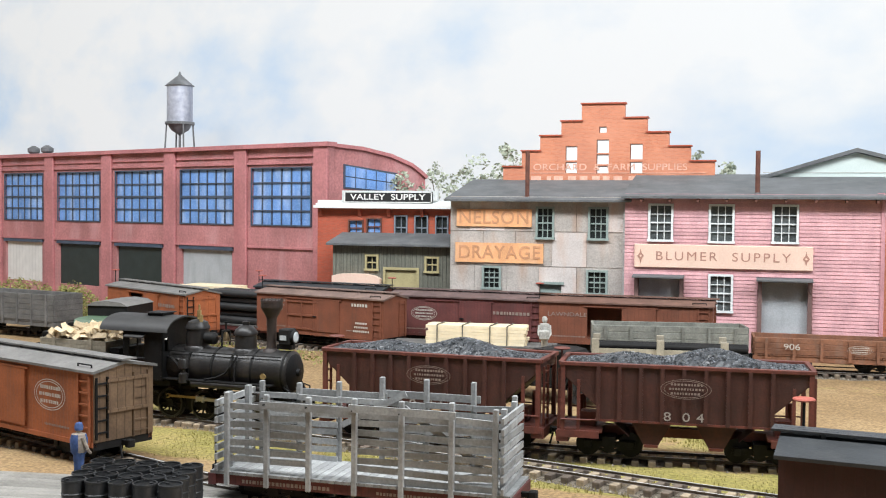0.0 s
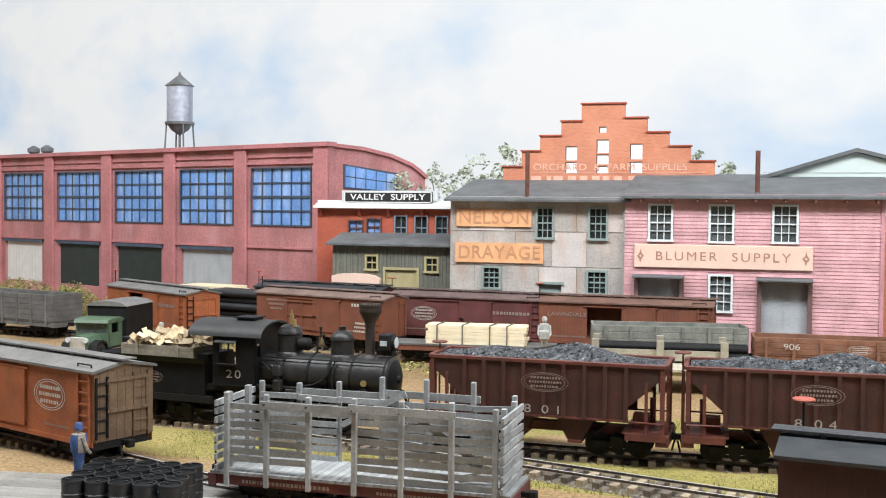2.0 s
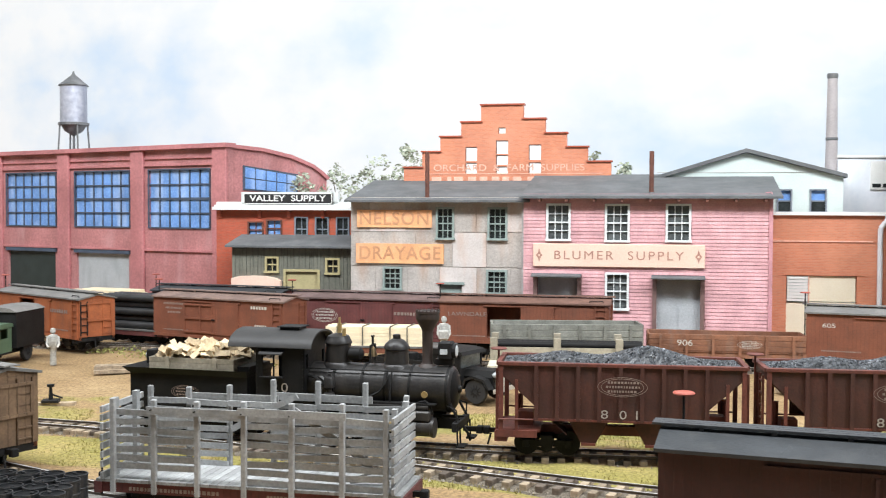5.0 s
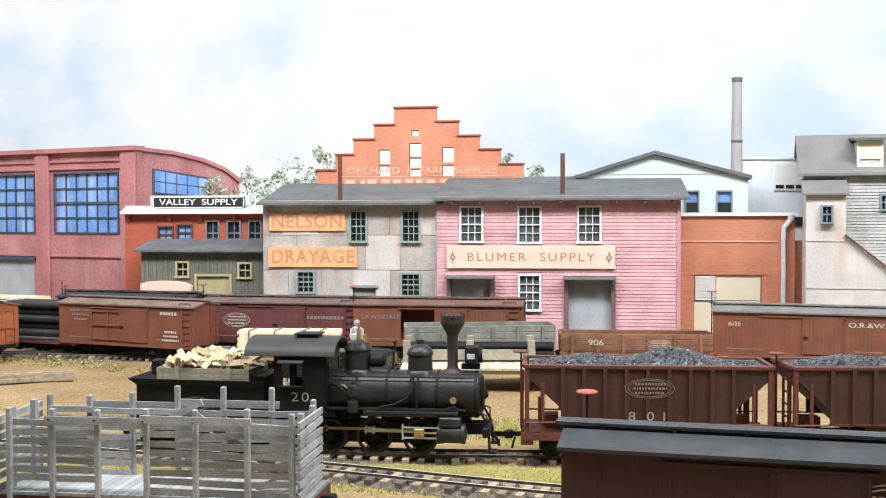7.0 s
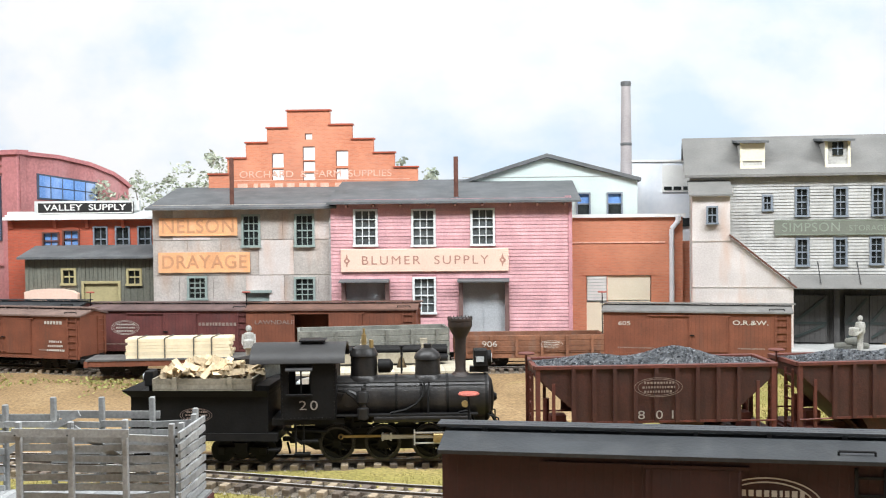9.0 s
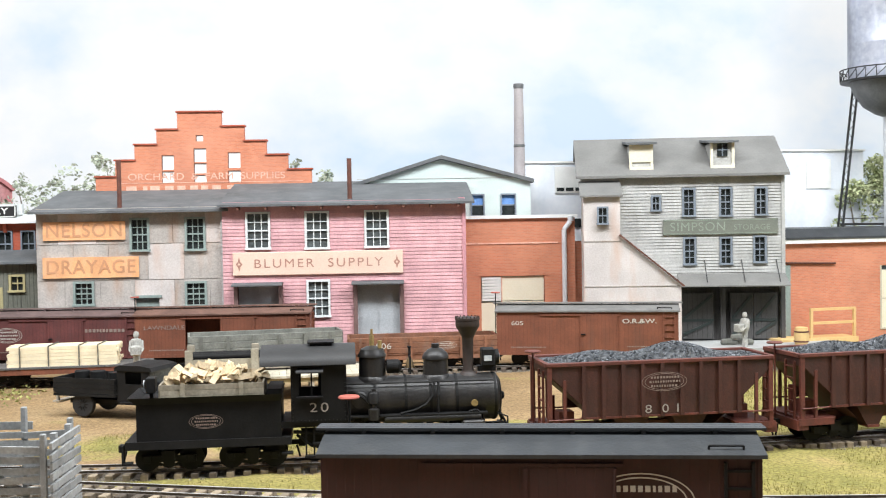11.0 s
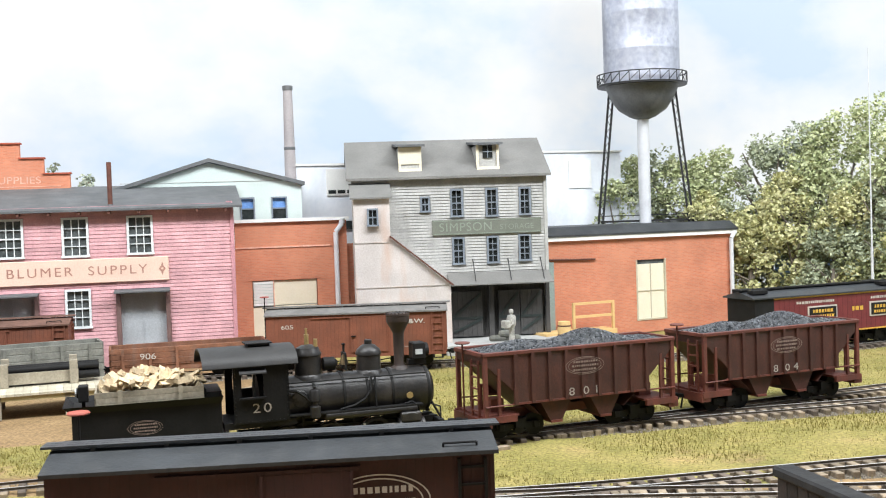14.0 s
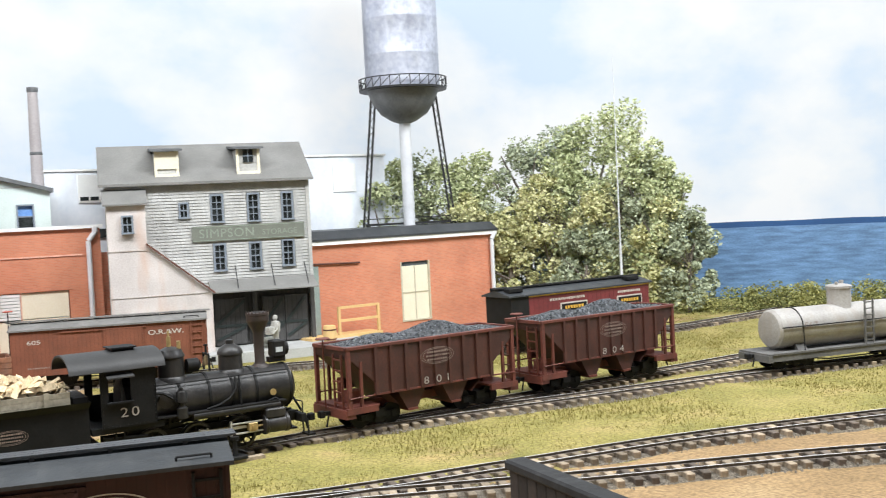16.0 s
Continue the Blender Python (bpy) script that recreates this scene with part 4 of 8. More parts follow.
def simpson():
    m = at(4.8, 12.45, 0, -8)
    t = thing("storage_mill", m, "tall pale grey clapboard storage mill with dormers, chute and canopy", "mill")
    wins = [(-0.275, -0.2, 2.12, 2.27), (0.09, 0.203, 2.05, 2.35), (0.52, 0.63, 2.045, 2.35), (0.93, 1.035, 2.05, 2.35), (0.097, 0.205, 1.475, 1.765), (0.52, 0.625, 1.475, 1.765), (0.91, 1.022, 1.49, 1.775)]
    door = (0.0, 1.2, G + 0.1, 1.21)
    part("wall", holed(Build(), -1.12, 1.245, G, 2.55, 0, 0.08, wins + [door]), siding_grey, t)
    boards(t, -0.70, 1.245, 1.22, 2.53, 0.0365, siding_grey, 0, [(a - .03, c + .03, d - .03, e + .03) for a, c, d, e in wins])
    part("corner_board", Build().box(1.215, 1.255, -0.02, 0.02, G, 2.53), siding_grey, t)
    part("side_wall", Build().box(1.18, 1.245, 0.08, 1.2, G, 2.52), siding_grey, t)
    for w in wins:
        window(t, *w, 2, 4 if w[3] - w[2] > 0.2 else 2, trim_blue, glass_dark, w=0.022, label="slate-blue framed window")
    s = part("sign_board", Build().box(-0.162, 1.169, -0.03, -0.014, 1.815, 2.0), sign_green, t, "faded green sign board with pale letters")
    part("sign_border", Build().box(-0.15, 1.155, -0.033, -0.03, 1.982, 1.99).box(-0.15, 1.155, -0.033, -0.03, 1.824, 1.832), ink_pale_green, s)
    letters("SIMPSON", 0.105, ink_pale_green, s, at(0.245, -0.033, 1.905), stretch=1.02, space=1.1)
    letters("STORAGE", 0.066, ink_pale_green, s, at(0.87, -0.033, 1.895), stretch=1.0, space=1.05)
    part("roof", Build().prism([(-0.09, 2.50), (-0.09, 2.53), (0.75, 3.02), (0.75, 2.97)], "x", -1.18, 1.30), roof_sim, t)
    part("rear_roof", Build().prism([(0.75, 2.97), (0.75, 3.02), (1.25, 2.6), (1.25, 2.56)], "x", -1.18, 1.30), roof_sim, t)
    for x, boarded in ((-0.40, True), (0.55, False)):
        d = part("dormer", Build().box(x - 0.13, x + 0.13, 0.06, 0.6, 2.60, 2.90), siding_grey, t)
        part("dormer_trim", Build().box(x - 0.14, x - 0.11, 0.04, 0.07, 2.60, 2.90).box(x + 0.11, x + 0.14, 0.04, 0.07, 2.60, 2.90).box(x - 0.14, x + 0.14, 0.03, 0.07, 2.60, 2.635), cream_panel, d)
        part("dormer_roof", Build().prism([(-0.02, 2.895), (-0.02, 2.92), (0.7, 2.98), (0.7, 2.95)], "x", x - 0.18, x + 0.18), roof_grey, d)
        if boarded:
            part("dormer_board", Build().box(x - 0.11, x + 0.11, 0.045, 0.06, 2.69, 2.895), cream_panel, d)
        else:
            part("dormer_pane", Build().box(x - 0.06, x + 0.06, 0.045, 0.06, 2.74, 2.89), glass_dark, d)
            part("dormer_muntin", Build().box(x - 0.005, x + 0.005, 0.035, 0.045, 2.74, 2.89).box(x - 0.06, x + 0.06, 0.035, 0.045, 2.81, 2.82), trim_blue, d)
    # canopy, doors
    part("canopy", Build().prism([(-0.32, 1.215), (-0.32, 1.23), (0, 1.355), (0, 1.335)], "x", 0.0, 1.25), roof_sim, t, "grey sheet canopy")
    for x in (0.32, 0.75, 1.15):
        part("canopy_rod", Build().tube((x, -0.25, 1.25), (x, 0, 1.52), 0.006, n=6), black_iron, t)
    # Dimness under the canopy is put into the dark colour of these boards.
    part("doorway_back", Build().box(0.0, 1.2, 0.06, 0.08, G, 1.21), door_wood, t)
    for a, c in ((0.05, 0.42), (0.62, 0.88), (0.89, 1.16)):
        b = Build().box(a, c, -0.012, 0.06, G + 0.12, 1.12)
        d = part("door_leaf", b, door_wood, t, "weathered cross-braced plank door")
        part("brace", Build().bar((a + .02, -0.02, G + .18), (c - .02, -0.02, 0.78), 0.015, 0.03).bar((a + .02, -0.02, 0.82), (c - .02, -0.02, 1.09), 0.015, 0.03).box(a, c, -0.022, -0.012, 0.785, 0.815), door_dark, d)
    for a, c in ((1.2, 1.25), (0.5, 0.56)):
        part("door_post", Build().box(a, c, -0.03, 0.03, G, 1.21), door_wood, t)
    # chute wing
    part("chute_wall", Build().prism([(-1.11, G), (-0.0, G), (-0.0, 1.24), (-0.69, 1.81), (-0.69, 2.28), (-1.11, 2.28)], "y", -0.40, 0.0), tin_pale, t, "pale rust-streaked tin chute")
    part("chute_edge", Build().bar((-0.70, -0.42, 1.835), (0.03, -0.42, 1.235), 0.05, 0.02), rust_pipe, t)
    for z in (1.235, 1.76):
        part("tin_seam", Build().box(-1.11, -0.02 if z < 1.5 else -0.69, -0.408, -0.40, z, z + 0.008), tin, t)
    window(t, -0.935, -0.845, 1.975, 2.145, 2, 2, trim_blue, glass_dark, y=-0.40 - 0.032, w=0.02)
    part("chute_roof", Build().prism([(-0.46, 2.275), (-0.46, 2.295), (-0.0, 2.47), (-0.0, 2.45)], "x", -1.15, -0.66), roof_sim, t)
    part("dock", Build().box(-0.1, 1.75, -0.75, 0.0, G - 0.03, G + 0.1), concrete, t, "concrete loading dock")


simpson()


tan_trim = material("tan_window_trim", (0.50, 0.44, 0.33), 0.7, vary=0.1)


def right_brick():
    m = at(7.6, 12.75, 0, 11)
    t = thing("brick_warehouse", m, "low orange brick warehouse with dark roof edge and boarded window", "warehouse")
    win = (-0.217, 0.248, 0.622, 1.395)
    part("wall", holed(Build(), -1.75, 1.365, G, 1.70, 0, 0.1, [win]), brick_orange, t)
    part("fascia", Build().box(-1.75, 1.40, -0.05, 0.1, 1.685, 1.74), white, t, "white fascia board")
    part("roof", Build().prism([(-0.06, 1.735), (-0.06, 1.76), (0.1, 1.86), (1.5, 1.86), (1.5, 1.735)], "x", -1.75, 1.41), roof_dark, t)
    part("side_wall", Build().box(1.28, 1.365, 0.1, 1.5, G, 1.7), brick_orange, t)
    w = part("window", Build().box(-0.222, -0.2, -0.004, 0.04, 0.61, 1.40).box(0.23, 0.252, -0.004, 0.04, 0.61, 1.40).box(-0.222, 0.252, -0.01, 0.04, 0.61, 0.63).box(-0.2, 0.23, 0.012, 0.03, 0.985, 0.995).box(0.01, 0.02, 0.012, 0.03, 0.63, 1.34), tan_trim, t, "tall boarded window")
    part("board_panel", Build().box(-0.2, 0.23, 0.02, 0.04, 0.63, 1.34), cream_panel, w, "cream boards")
    part("pane", Build().box(-0.2, 0.23, 0.025, 0.04, 1.34, 1.39), glass_grey, w)
    part("conduit", Build().tube((-1.6, -0.02, 1.46), (-0.85, -0.02, 1.44), 0.012, n=6), rust_pipe, t)
    part("downspout", Build().tube((1.30, -0.05, G), (1.30, -0.05, 1.62), 0.028, n=10).tube((1.30, -0.05, 1.62), (1.36, -0.05, 1.70), 0.03, n=10), gutter, t, smooth=True)
    part("green_door_edge", Build().box(-1.56, -1.47, -0.04, 0.02, G, 1.43), trim_green, t, "pale green door edge")
    r = thing("loading_ramp_railing", m @ at(-1.4, -0.25, G), "tan wooden railing on a small loading ramp", "railing")
    part("ramp_deck", Build().box(-0.4, 0.62, -0.12, 0.2, 0.07, 0.13), yellow_rail, r)
    for x in (0.0, 0.57):
        part("post", Build().box(x, x + 0.03, -0.1, -0.07, 0.0, 0.48), yellow_rail, r)
    for z in (0.45, 0.29):
        part("rail", Build().box(0.0, 0.6, -0.098, -0.072, z, z + 0.03), yellow_rail, r)


right_brick()


def big_tank():
    t = thing("water_tank", at(7.97, 13.66, -0.09, -27), "large streaked steel water tank with balcony on tall braced legs", "water tank")
    part("tank", Build().lathe([(0.52, 3.86), (0.52, 4.3), (0.522, 4.31), (0.522, 4.33), (0.52, 4.34), (0.52, 4.8), (0.522, 4.81), (0.522, 4.83), (0.52, 4.84), (0.52, 5.7), (0.1, 6.1)], n=40), tank_metal, t, smooth=True)
    part("bowl", Build().lathe([(0.02, 3.36), (0.18, 3.42), (0.33, 3.52), (0.44, 3.68), (0.52, 3.88)], n=32), tank_dark, t, "dark riveted hemispherical bottom", smooth=True)
    part("balcony", Build().lathe([(0.52, 3.84), (0.615, 3.84), (0.615, 3.865), (0.52, 3.865)], n=32), black_iron, t)
    ring = Build()
    n = 28
    for i in range(n):
        a, c = 2 * math.pi * i / n, 2 * math.pi * (i + 1) / n
        p = lambda w, z: (0.615 * math.cos(w), 0.615 * math.sin(w), z)
        ring.bar(p(a, 4.0), p(c, 4.0), 0.014).bar(p(a, 3.86), p(a, 4.0), 0.01).bar(p(a, 3.87), p(c, 3.99), 0.008)
    part("balcony_rail", ring, black_iron, t)
    part("riser", Build().tube((0, 0, G), (0, 0, 3.4), 0.082, n=18), gutter, t, "pale riser pipe", smooth=True)
    for a, c in ((-1, 0), (1, 0), (0.0, 1)):
        leg = Build()
        top, foot = Vector((0.42 * a, 0.4 * c, 3.80)), Vector((0.78 * a, 0.6 * c, G))
        for s in (-0.03, 0.03):
            leg.bar(top + Vector((s, 0, 0)), foot + Vector((s, 0, 0)), 0.016, 0.03)
        for i in range(34):
            p, q = top.lerp(foot, i / 34), top.lerp(foot, (i + 1) / 34)
            w = 0.03 if i % 2 else -0.03
            leg.bar(p + Vector((w, 0, 0)), q + Vector((-w, 0, 0)), 0.008)
        part("leg", leg, black_iron, t, "latticed steel leg")
    part("strut", Build().bar((-0.62, 0, 1.98), (0.62, 0, 1.98), 0.03).bar((-0.6, 0, 2.06), (0.6, 0, 2.06), 0.012), black_iron, t)


big_tank()


def small_tower():
    t = thing("water_tower", at(-8.04, 15.15, 0), "small distant steel water tower with conical roof", "water tower")
    part("tank", Build().lathe([(0.205, 3.42), (0.205, 4.04)], n=24), tank_metal, t, smooth=True)
    part("roof", Build().lathe([(0.235, 4.03), (0.03, 4.2), (0.01, 4.26)], n=24), tank_dark, t, smooth=True)
    part("bowl", Build().lathe([(0.03, 3.25), (0.14, 3.32), (0.205, 3.43)], n=24), tank_dark, t, smooth=True)
    part("balcony", Build().lathe([(0.20, 3.41), (0.235, 3.41), (0.235, 3.45), (0.20, 3.45)], n=24), tank_dark, t)
    part("riser", Build().tube((0, 0, 2.2), (0, 0, 3.3), 0.02, n=8), tank_dark, t)
    for a in (-1, 1):
        for c in (-1, 1):
            part("leg", Build().bar((0.15 * a, 0.15 * c, 3.42), (0.24 * a, 0.24 * c, 1.5), 0.022), tank_dark, t)


small_tower()
# ---- tracks ----
MAIN = Line([(-16, 8.6), (-9, 7.7), (-6, 7.25), (-3.2, 6.93), (-0.3, 6.78), (0.8, 6.83), (2.4, 6.92), (4, 7.1), (5, 7.27), (6.4, 7.54), (7.7, 7.76), (9.2, 8.0), (13, 8.6), (17, 9.3)])
SIDING = Line([(4.1, 7.12), (4.8, 7.2), (5.4, 7.21), (6.35, 7.19), (7.5, 7.17), (8.4, 7.15), (9.7, 7.03), (13, 6.6), (16.5, 6.0)])
SECOND = Line([(-3.0, 6.91), (-1.8, 6.66), (-0.3, 6.29), (1.0, 5.95), (2.5, 5.68), (3.84, 5.53), (4.9, 5.49), (6.1, 5.45), (7.4, 5.27), (9, 4.95), (12, 4.2), (16, 3.2)])
BRANCH = Line([(2.9, 5.64), (3.8, 5.42), (4.7, 5.14), (5.33, 4.95), (6, 4.77), (6.9, 4.5), (9, 3.7), (12, 2.6)])
FRONT = Line([(-7.5, 7.4), (-5, 6.42), (-3.66, 5.93), (-2.6, 5.53), (-1.83, 5.25), (-0.9, 5.2), (0, 5.15), (1.0, 4.72), (2.05, 4.46), (3.3, 4.28)])
BACKTRACK = Line([(-12, 11.4), (-8, 11.35), (-6, 11.3), (-4.9, 11.35), (-3.75, 11.25), (-1.9, 10.85), (0, 10.85), (1.7, 11.12), (3.45, 11.1), (5.2, 10.82), (6.6, 10.35), (8.4, 10.2), (10.9, 10.6), (13, 11.2)])
REAR = Line([(-9, 12.9), (-6, 12.3), (-4.0, 12.0), (-2.25, 11.75), (-0.4, 11.65), (1.5, 11.7)])
LINES = [MAIN, SIDING, SECOND, BRANCH, FRONT, BACKTRACK, REAR]
TRACK_POINTS = np.array([(p.x, p.y) for ln in LINES for p in ln.p])


def near_track(x, y):
    return float(np.sqrt(((TRACK_POINTS - (x, y)) ** 2).sum(1).min()))


tie_mats = [material("weathered_tie", (0.30, 0.235, 0.165), 0.9, vary=0.35, scale=200, per_piece=0.4), material("dark_tie", (0.13, 0.10, 0.078), 0.9, vary=0.35, scale=200, per_piece=0.3)]
rail_mat = material("brown_rail", (0.12, 0.098, 0.08), 0.5, metal=0.2, vary=0.3, scale=150)
rail_top = material("worn_rail_head", (0.62, 0.61, 0.59), 0.45, metal=0.25, vary=0.15)
ballast_mat = material("mixed_ballast", (0.15, 0.125, 0.095), 0.95, vary=0.6, scale=900, fine=1800, bump=1.0)
TIE = [mesh_of("tie", Build().box(-0.024, 0.024, -0.155, 0.155, -0.045, 0, ch=0.004), m) for m in tie_mats]
STONE = Build()


def track(line, label, start=0.0, end=None, dark=0, turnout=False):
    t = thing("track", at(0, 0, 0), label, "track", "yard tracks", "structure")
    end = end or line.s[-1]
    for side in (-1, 1):
        b, c = Build(), Build()
        prof = [(-0.008, 0), (-0.003, 0.003), (-0.003, 0.011), (-0.006, 0.013), (-0.006, 0.018), (0.006, 0.018), (0.006, 0.013), (0.003, 0.011), (0.003, 0.003), (0.008, 0)]
        s, k = start, 0
        while s <= end:
            q, h = line.at(s)
            n = Vector((-math.sin(radians(h)), math.cos(radians(h))))
            for d, z in prof:
                p = q + n * (side * 0.0825 + d)
                b.v.append((p.x, p.y, RAIL - 0.018 + z))
            for d in (-0.0055, 0.0055):
                p = q + n * (side * 0.0825 + d)
                c.v.append((p.x, p.y, RAIL + 0.0008))
            if k:
                m = len(prof)
                b.f += [((k - 1) * m + i, (k - 1) * m + (i + 1) % m, k * m + (i + 1) % m, k * m + i) for i in range(m)]
                c.f.append((2 * k - 2, 2 * k - 1, 2 * k + 1, 2 * k))
            s, k = s + 0.18, k + 1
        r = part("rail", b, rail_mat, t)
        part("railhead", c, rail_top, r, "worn bright railhead")
    rng = random.Random(int(end * 10))
    s = start
    while s < end:
        q, h = line.at(s)
        if -9 < q.x < 13.5:
            i = 1 if rng.random() < 0.35 + dark else 0
            piece("tie", TIE[i], t, at(q.x + rng.uniform(-.004, .004), q.y, RAIL - 0.018, h + rng.uniform(-2, 2)))
            for _ in range(14):
                n = Vector((-math.sin(radians(h)), math.cos(radians(h))))
                p = q + n * rng.uniform(-0.2, 0.2) + Vector((rng.uniform(-0.06, 0.06), 0))
                r = rng.uniform(0.005, 0.012)
                STONE.add([(p.x - r, p.y - r, G - 0.012), (p.x + r, p.y - r * .6, G - 0.012), (p.x, p.y + r, G - 0.012), (p.x, p.y, G - 0.006 + r)], [(0, 1, 3), (1, 2, 3), (2, 0, 3)])
        s += 0.105
    b = Build()
    s, k = start, 0
    while s <= end:
        q, h = line.at(s)
        n = Vector((-math.sin(radians(h)), math.cos(radians(h))))
        for d, z in ((-0.19, -0.03), (-0.14, -0.004), (0.14, -0.004), (0.19, -0.03)):
            p = q + n * d
            b.v.append((p.x, p.y, G + z))
        if k:
            b.f += [((k - 1) * 4 + i, (k - 1) * 4 + i + 1, k * 4 + i + 1, k * 4 + i) for i in range(3)]
        s, k = s + 0.25, k + 1
    part("ballast", b, ballast_mat, t)
    return t


track(MAIN, "main yard track on weathered ties", end=27)
track(SIDING, "siding track on weathered ties", end=10)
track(SECOND, "second yard track on tan ties", end=14)
track(BRANCH, "diverging yard track on tan ties", end=8)
track(FRONT, "front yard track beneath standing cars", dark=0.4)
track(BACKTRACK, "back track beneath standing freight cars", start=3, dark=0.3)
track(REAR, "rear track along the warehouses", dark=0.4)
solid("ballast_stones", STONE, material("pale_ballast_stone", (0.24, 0.21, 0.17), 0.9, vary=0.6, scale=300), "loose grey-brown ballast stones between the ties", "ballast", kind="stuff")

# ---- rolling stock ----
red_box = material("oxide_red_boards", (0.185, 0.060, 0.031), 0.75, vary=0.2, scale=50, dirt=(0.10, 0.05, 0.035), dirt_amount=0.45, wave=("X", 520, 0.16))
red_dark = material("dark_red_boards", (0.125, 0.035, 0.032), 0.75, vary=0.25, scale=50, dirt=(0.07, 0.04, 0.04), dirt_amount=0.5, wave=("X", 520, 0.2))
brown_box = material("maroon_brown_boards", (0.048, 0.016, 0.014), 0.7, vary=0.25, scale=50, dirt=(0.035, 0.02, 0.02), dirt_amount=0.4, wave=("X", 520, 0.2))
orange_box = material("faded_orange_boards", (0.33, 0.095, 0.033), 0.75, vary=0.25, scale=45, dirt=(0.17, 0.07, 0.04), dirt_amount=0.5, wave=("X", 520, 0.2))
end_brown = material("grimy_car_end_boards", (0.17, 0.105, 0.06), 0.8, vary=0.3, scale=60, dirt=(0.09, 0.05, 0.03), dirt_amount=0.5, wave=("Y", 330, 0.4))
hopper_red = material("sooty_hopper_steel", (0.066, 0.0205, 0.014), 0.65, vary=0.35, scale=40, dirt=(0.030, 0.021, 0.019), dirt_amount=0.65)
hopper_frame = material("rusty_red_frame", (0.135, 0.035, 0.023), 0.65, vary=0.3, scale=80, dirt=(0.06, 0.03, 0.025), dirt_amount=0.5)
soot = material("sooty_black", (0.011, 0.0105, 0.0105), 0.65, vary=0.35, scale=90)
loco_black = material("worn_black_boiler", (0.020, 0.0185, 0.018), 0.40, vary=0.4, scale=50, dirt=(0.055, 0.047, 0.042), dirt_amount=0.6)
cab_black = material("cab_black", (0.009, 0.009, 0.0095), 0.55, vary=0.3, scale=70, dirt=(0.018, 0.017, 0.016), dirt_amount=0.3)
for mat, level in ((soot, 0.25), (cab_black, 0.2), (loco_black, 0.4)):
    mat.node_tree.nodes["Principled BSDF"].inputs["Specular IOR Level"].default_value = level
cab_roof = material("cab_roof_grey", (0.030, 0.029, 0.029), 0.6, vary=0.25, scale=60)
brass = material("dull_brass", (0.42, 0.30, 0.13), 0.4, metal=0.45, vary=0.2)
steel = material("bright_rod_steel", (0.55, 0.53, 0.49), 0.35, metal=0.45, vary=0.2)
lettering = material("car_lettering", (0.52, 0.48, 0.43), 0.8, vary=0.1)
lettering_grey = material("greyed_lettering", (0.34, 0.30, 0.27), 0.8, vary=0.2)
lettering_dim = material("dim_lettering", (0.27, 0.20, 0.17), 0.8, vary=0.2)
lamp_glass = material("lamp_lens", (0.55, 0.58, 0.6), 0.15, vary=0.1)
grey_wood = material("silvered_stake_wood", (0.30, 0.305, 0.305), 0.85, vary=0.25, scale=60, dirt=(0.2, 0.2, 0.19), dirt_amount=0.5, per_piece=0.18)
gondola_wood = material("grey_green_planks", (0.195, 0.195, 0.17), 0.85, vary=0.3, scale=60, dirt=(0.11, 0.11, 0.10), dirt_amount=0.5, per_piece=0.15)
dark_wood = material("dark_grey_planks", (0.13, 0.125, 0.12), 0.85, vary=0.3, scale=60, per_piece=0.15)
fresh_wood = material("fresh_sawn_lumber", (0.82, 0.70, 0.49), 0.7, vary=0.08, scale=80, per_piece=0.08)
split_wood = material("split_firewood", (0.60, 0.47, 0.30), 0.8, vary=0.25, scale=150, per_piece=0.42, dirt=(0.25, 0.16, 0.09), dirt_amount=0.5)
crate_wood = material("grey_tan_crate_boards", (0.33, 0.29, 0.22), 0.8, vary=0.25, scale=80, per_piece=0.12)
coal_mat = material("glinting_coal", (0.052, 0.055, 0.060), 0.34, vary=0.5, scale=300, fine=900, bump=0.3)
# Paler than the coal: glints put into the colour of scattered lumps.
coal_glint = material("coal_painted_glints", (0.27, 0.285, 0.31), 0.2, vary=0.5, scale=300)
rope_mat = material("binding_rope", (0.12, 0.11, 0.09), 0.9)
silver = material("dusty_aluminium_paint", (0.34, 0.32, 0.30), 0.5, metal=0.0, vary=0.15, scale=40, dirt=(0.27, 0.22, 0.17), dirt_amount=0.5)


def truck(parent, x, base=0.30, r=0.072, mat=soot, gauge=0.165):
    t = part("truck", Build().box(x - base * 0.62, x + base * 0.62, -0.135, -0.115, 0.055, 0.095).box(x - base * 0.62, x + base * 0.62, 0.115, 0.135, 0.055, 0.095).box(x - 0.04, x + 0.04, -0.17, 0.17, 0.07, 0.13).bar((x - base * .5, -.128, .07), (x, -.128, .025), 0.016).bar((x + base * .5, -.128, .07), (x, -.128, .025), 0.016).box(x - .035, x + .035, -.145, -.11, .03, .12), mat, parent)
    for dx in (-base / 2, base / 2):
        w = Build().tube((x + dx, -0.1, r), (x + dx, 0.1, r), 0.015, n=8)
        for s in (-1, 1):
            w.lathe([(0.02, -0.022 * s), (r * 0.55, -0.012 * s), (r * 0.85, -0.018 * s), (r, -0.02 * s), (r * 1.0, 0.01 * s), (r * 1.1, 0.012 * s), (r * 1.1, 0.02 * s), (0.02, 0.02 * s)] if s < 0 else [(0.02, -0.02), (r * 1.1, -0.02), (r * 1.1, -0.012), (r, -0.01), (r, 0.02), (r * 0.85, 0.018), (r * 0.55, 0.012), (0.02, 0.022)], (x + dx, s * 0.0825, r), axis="y", n=18)
        part("wheelset", w, mat, t, smooth=True)
        for s in (-1, 1):
            part("journal_box", Build().box(x + dx - 0.022, x + dx + 0.022, s * 0.135 - 0.012, s * 0.135 + 0.012, 0.05, 0.10, ch=0.004), mat, t)
    return t


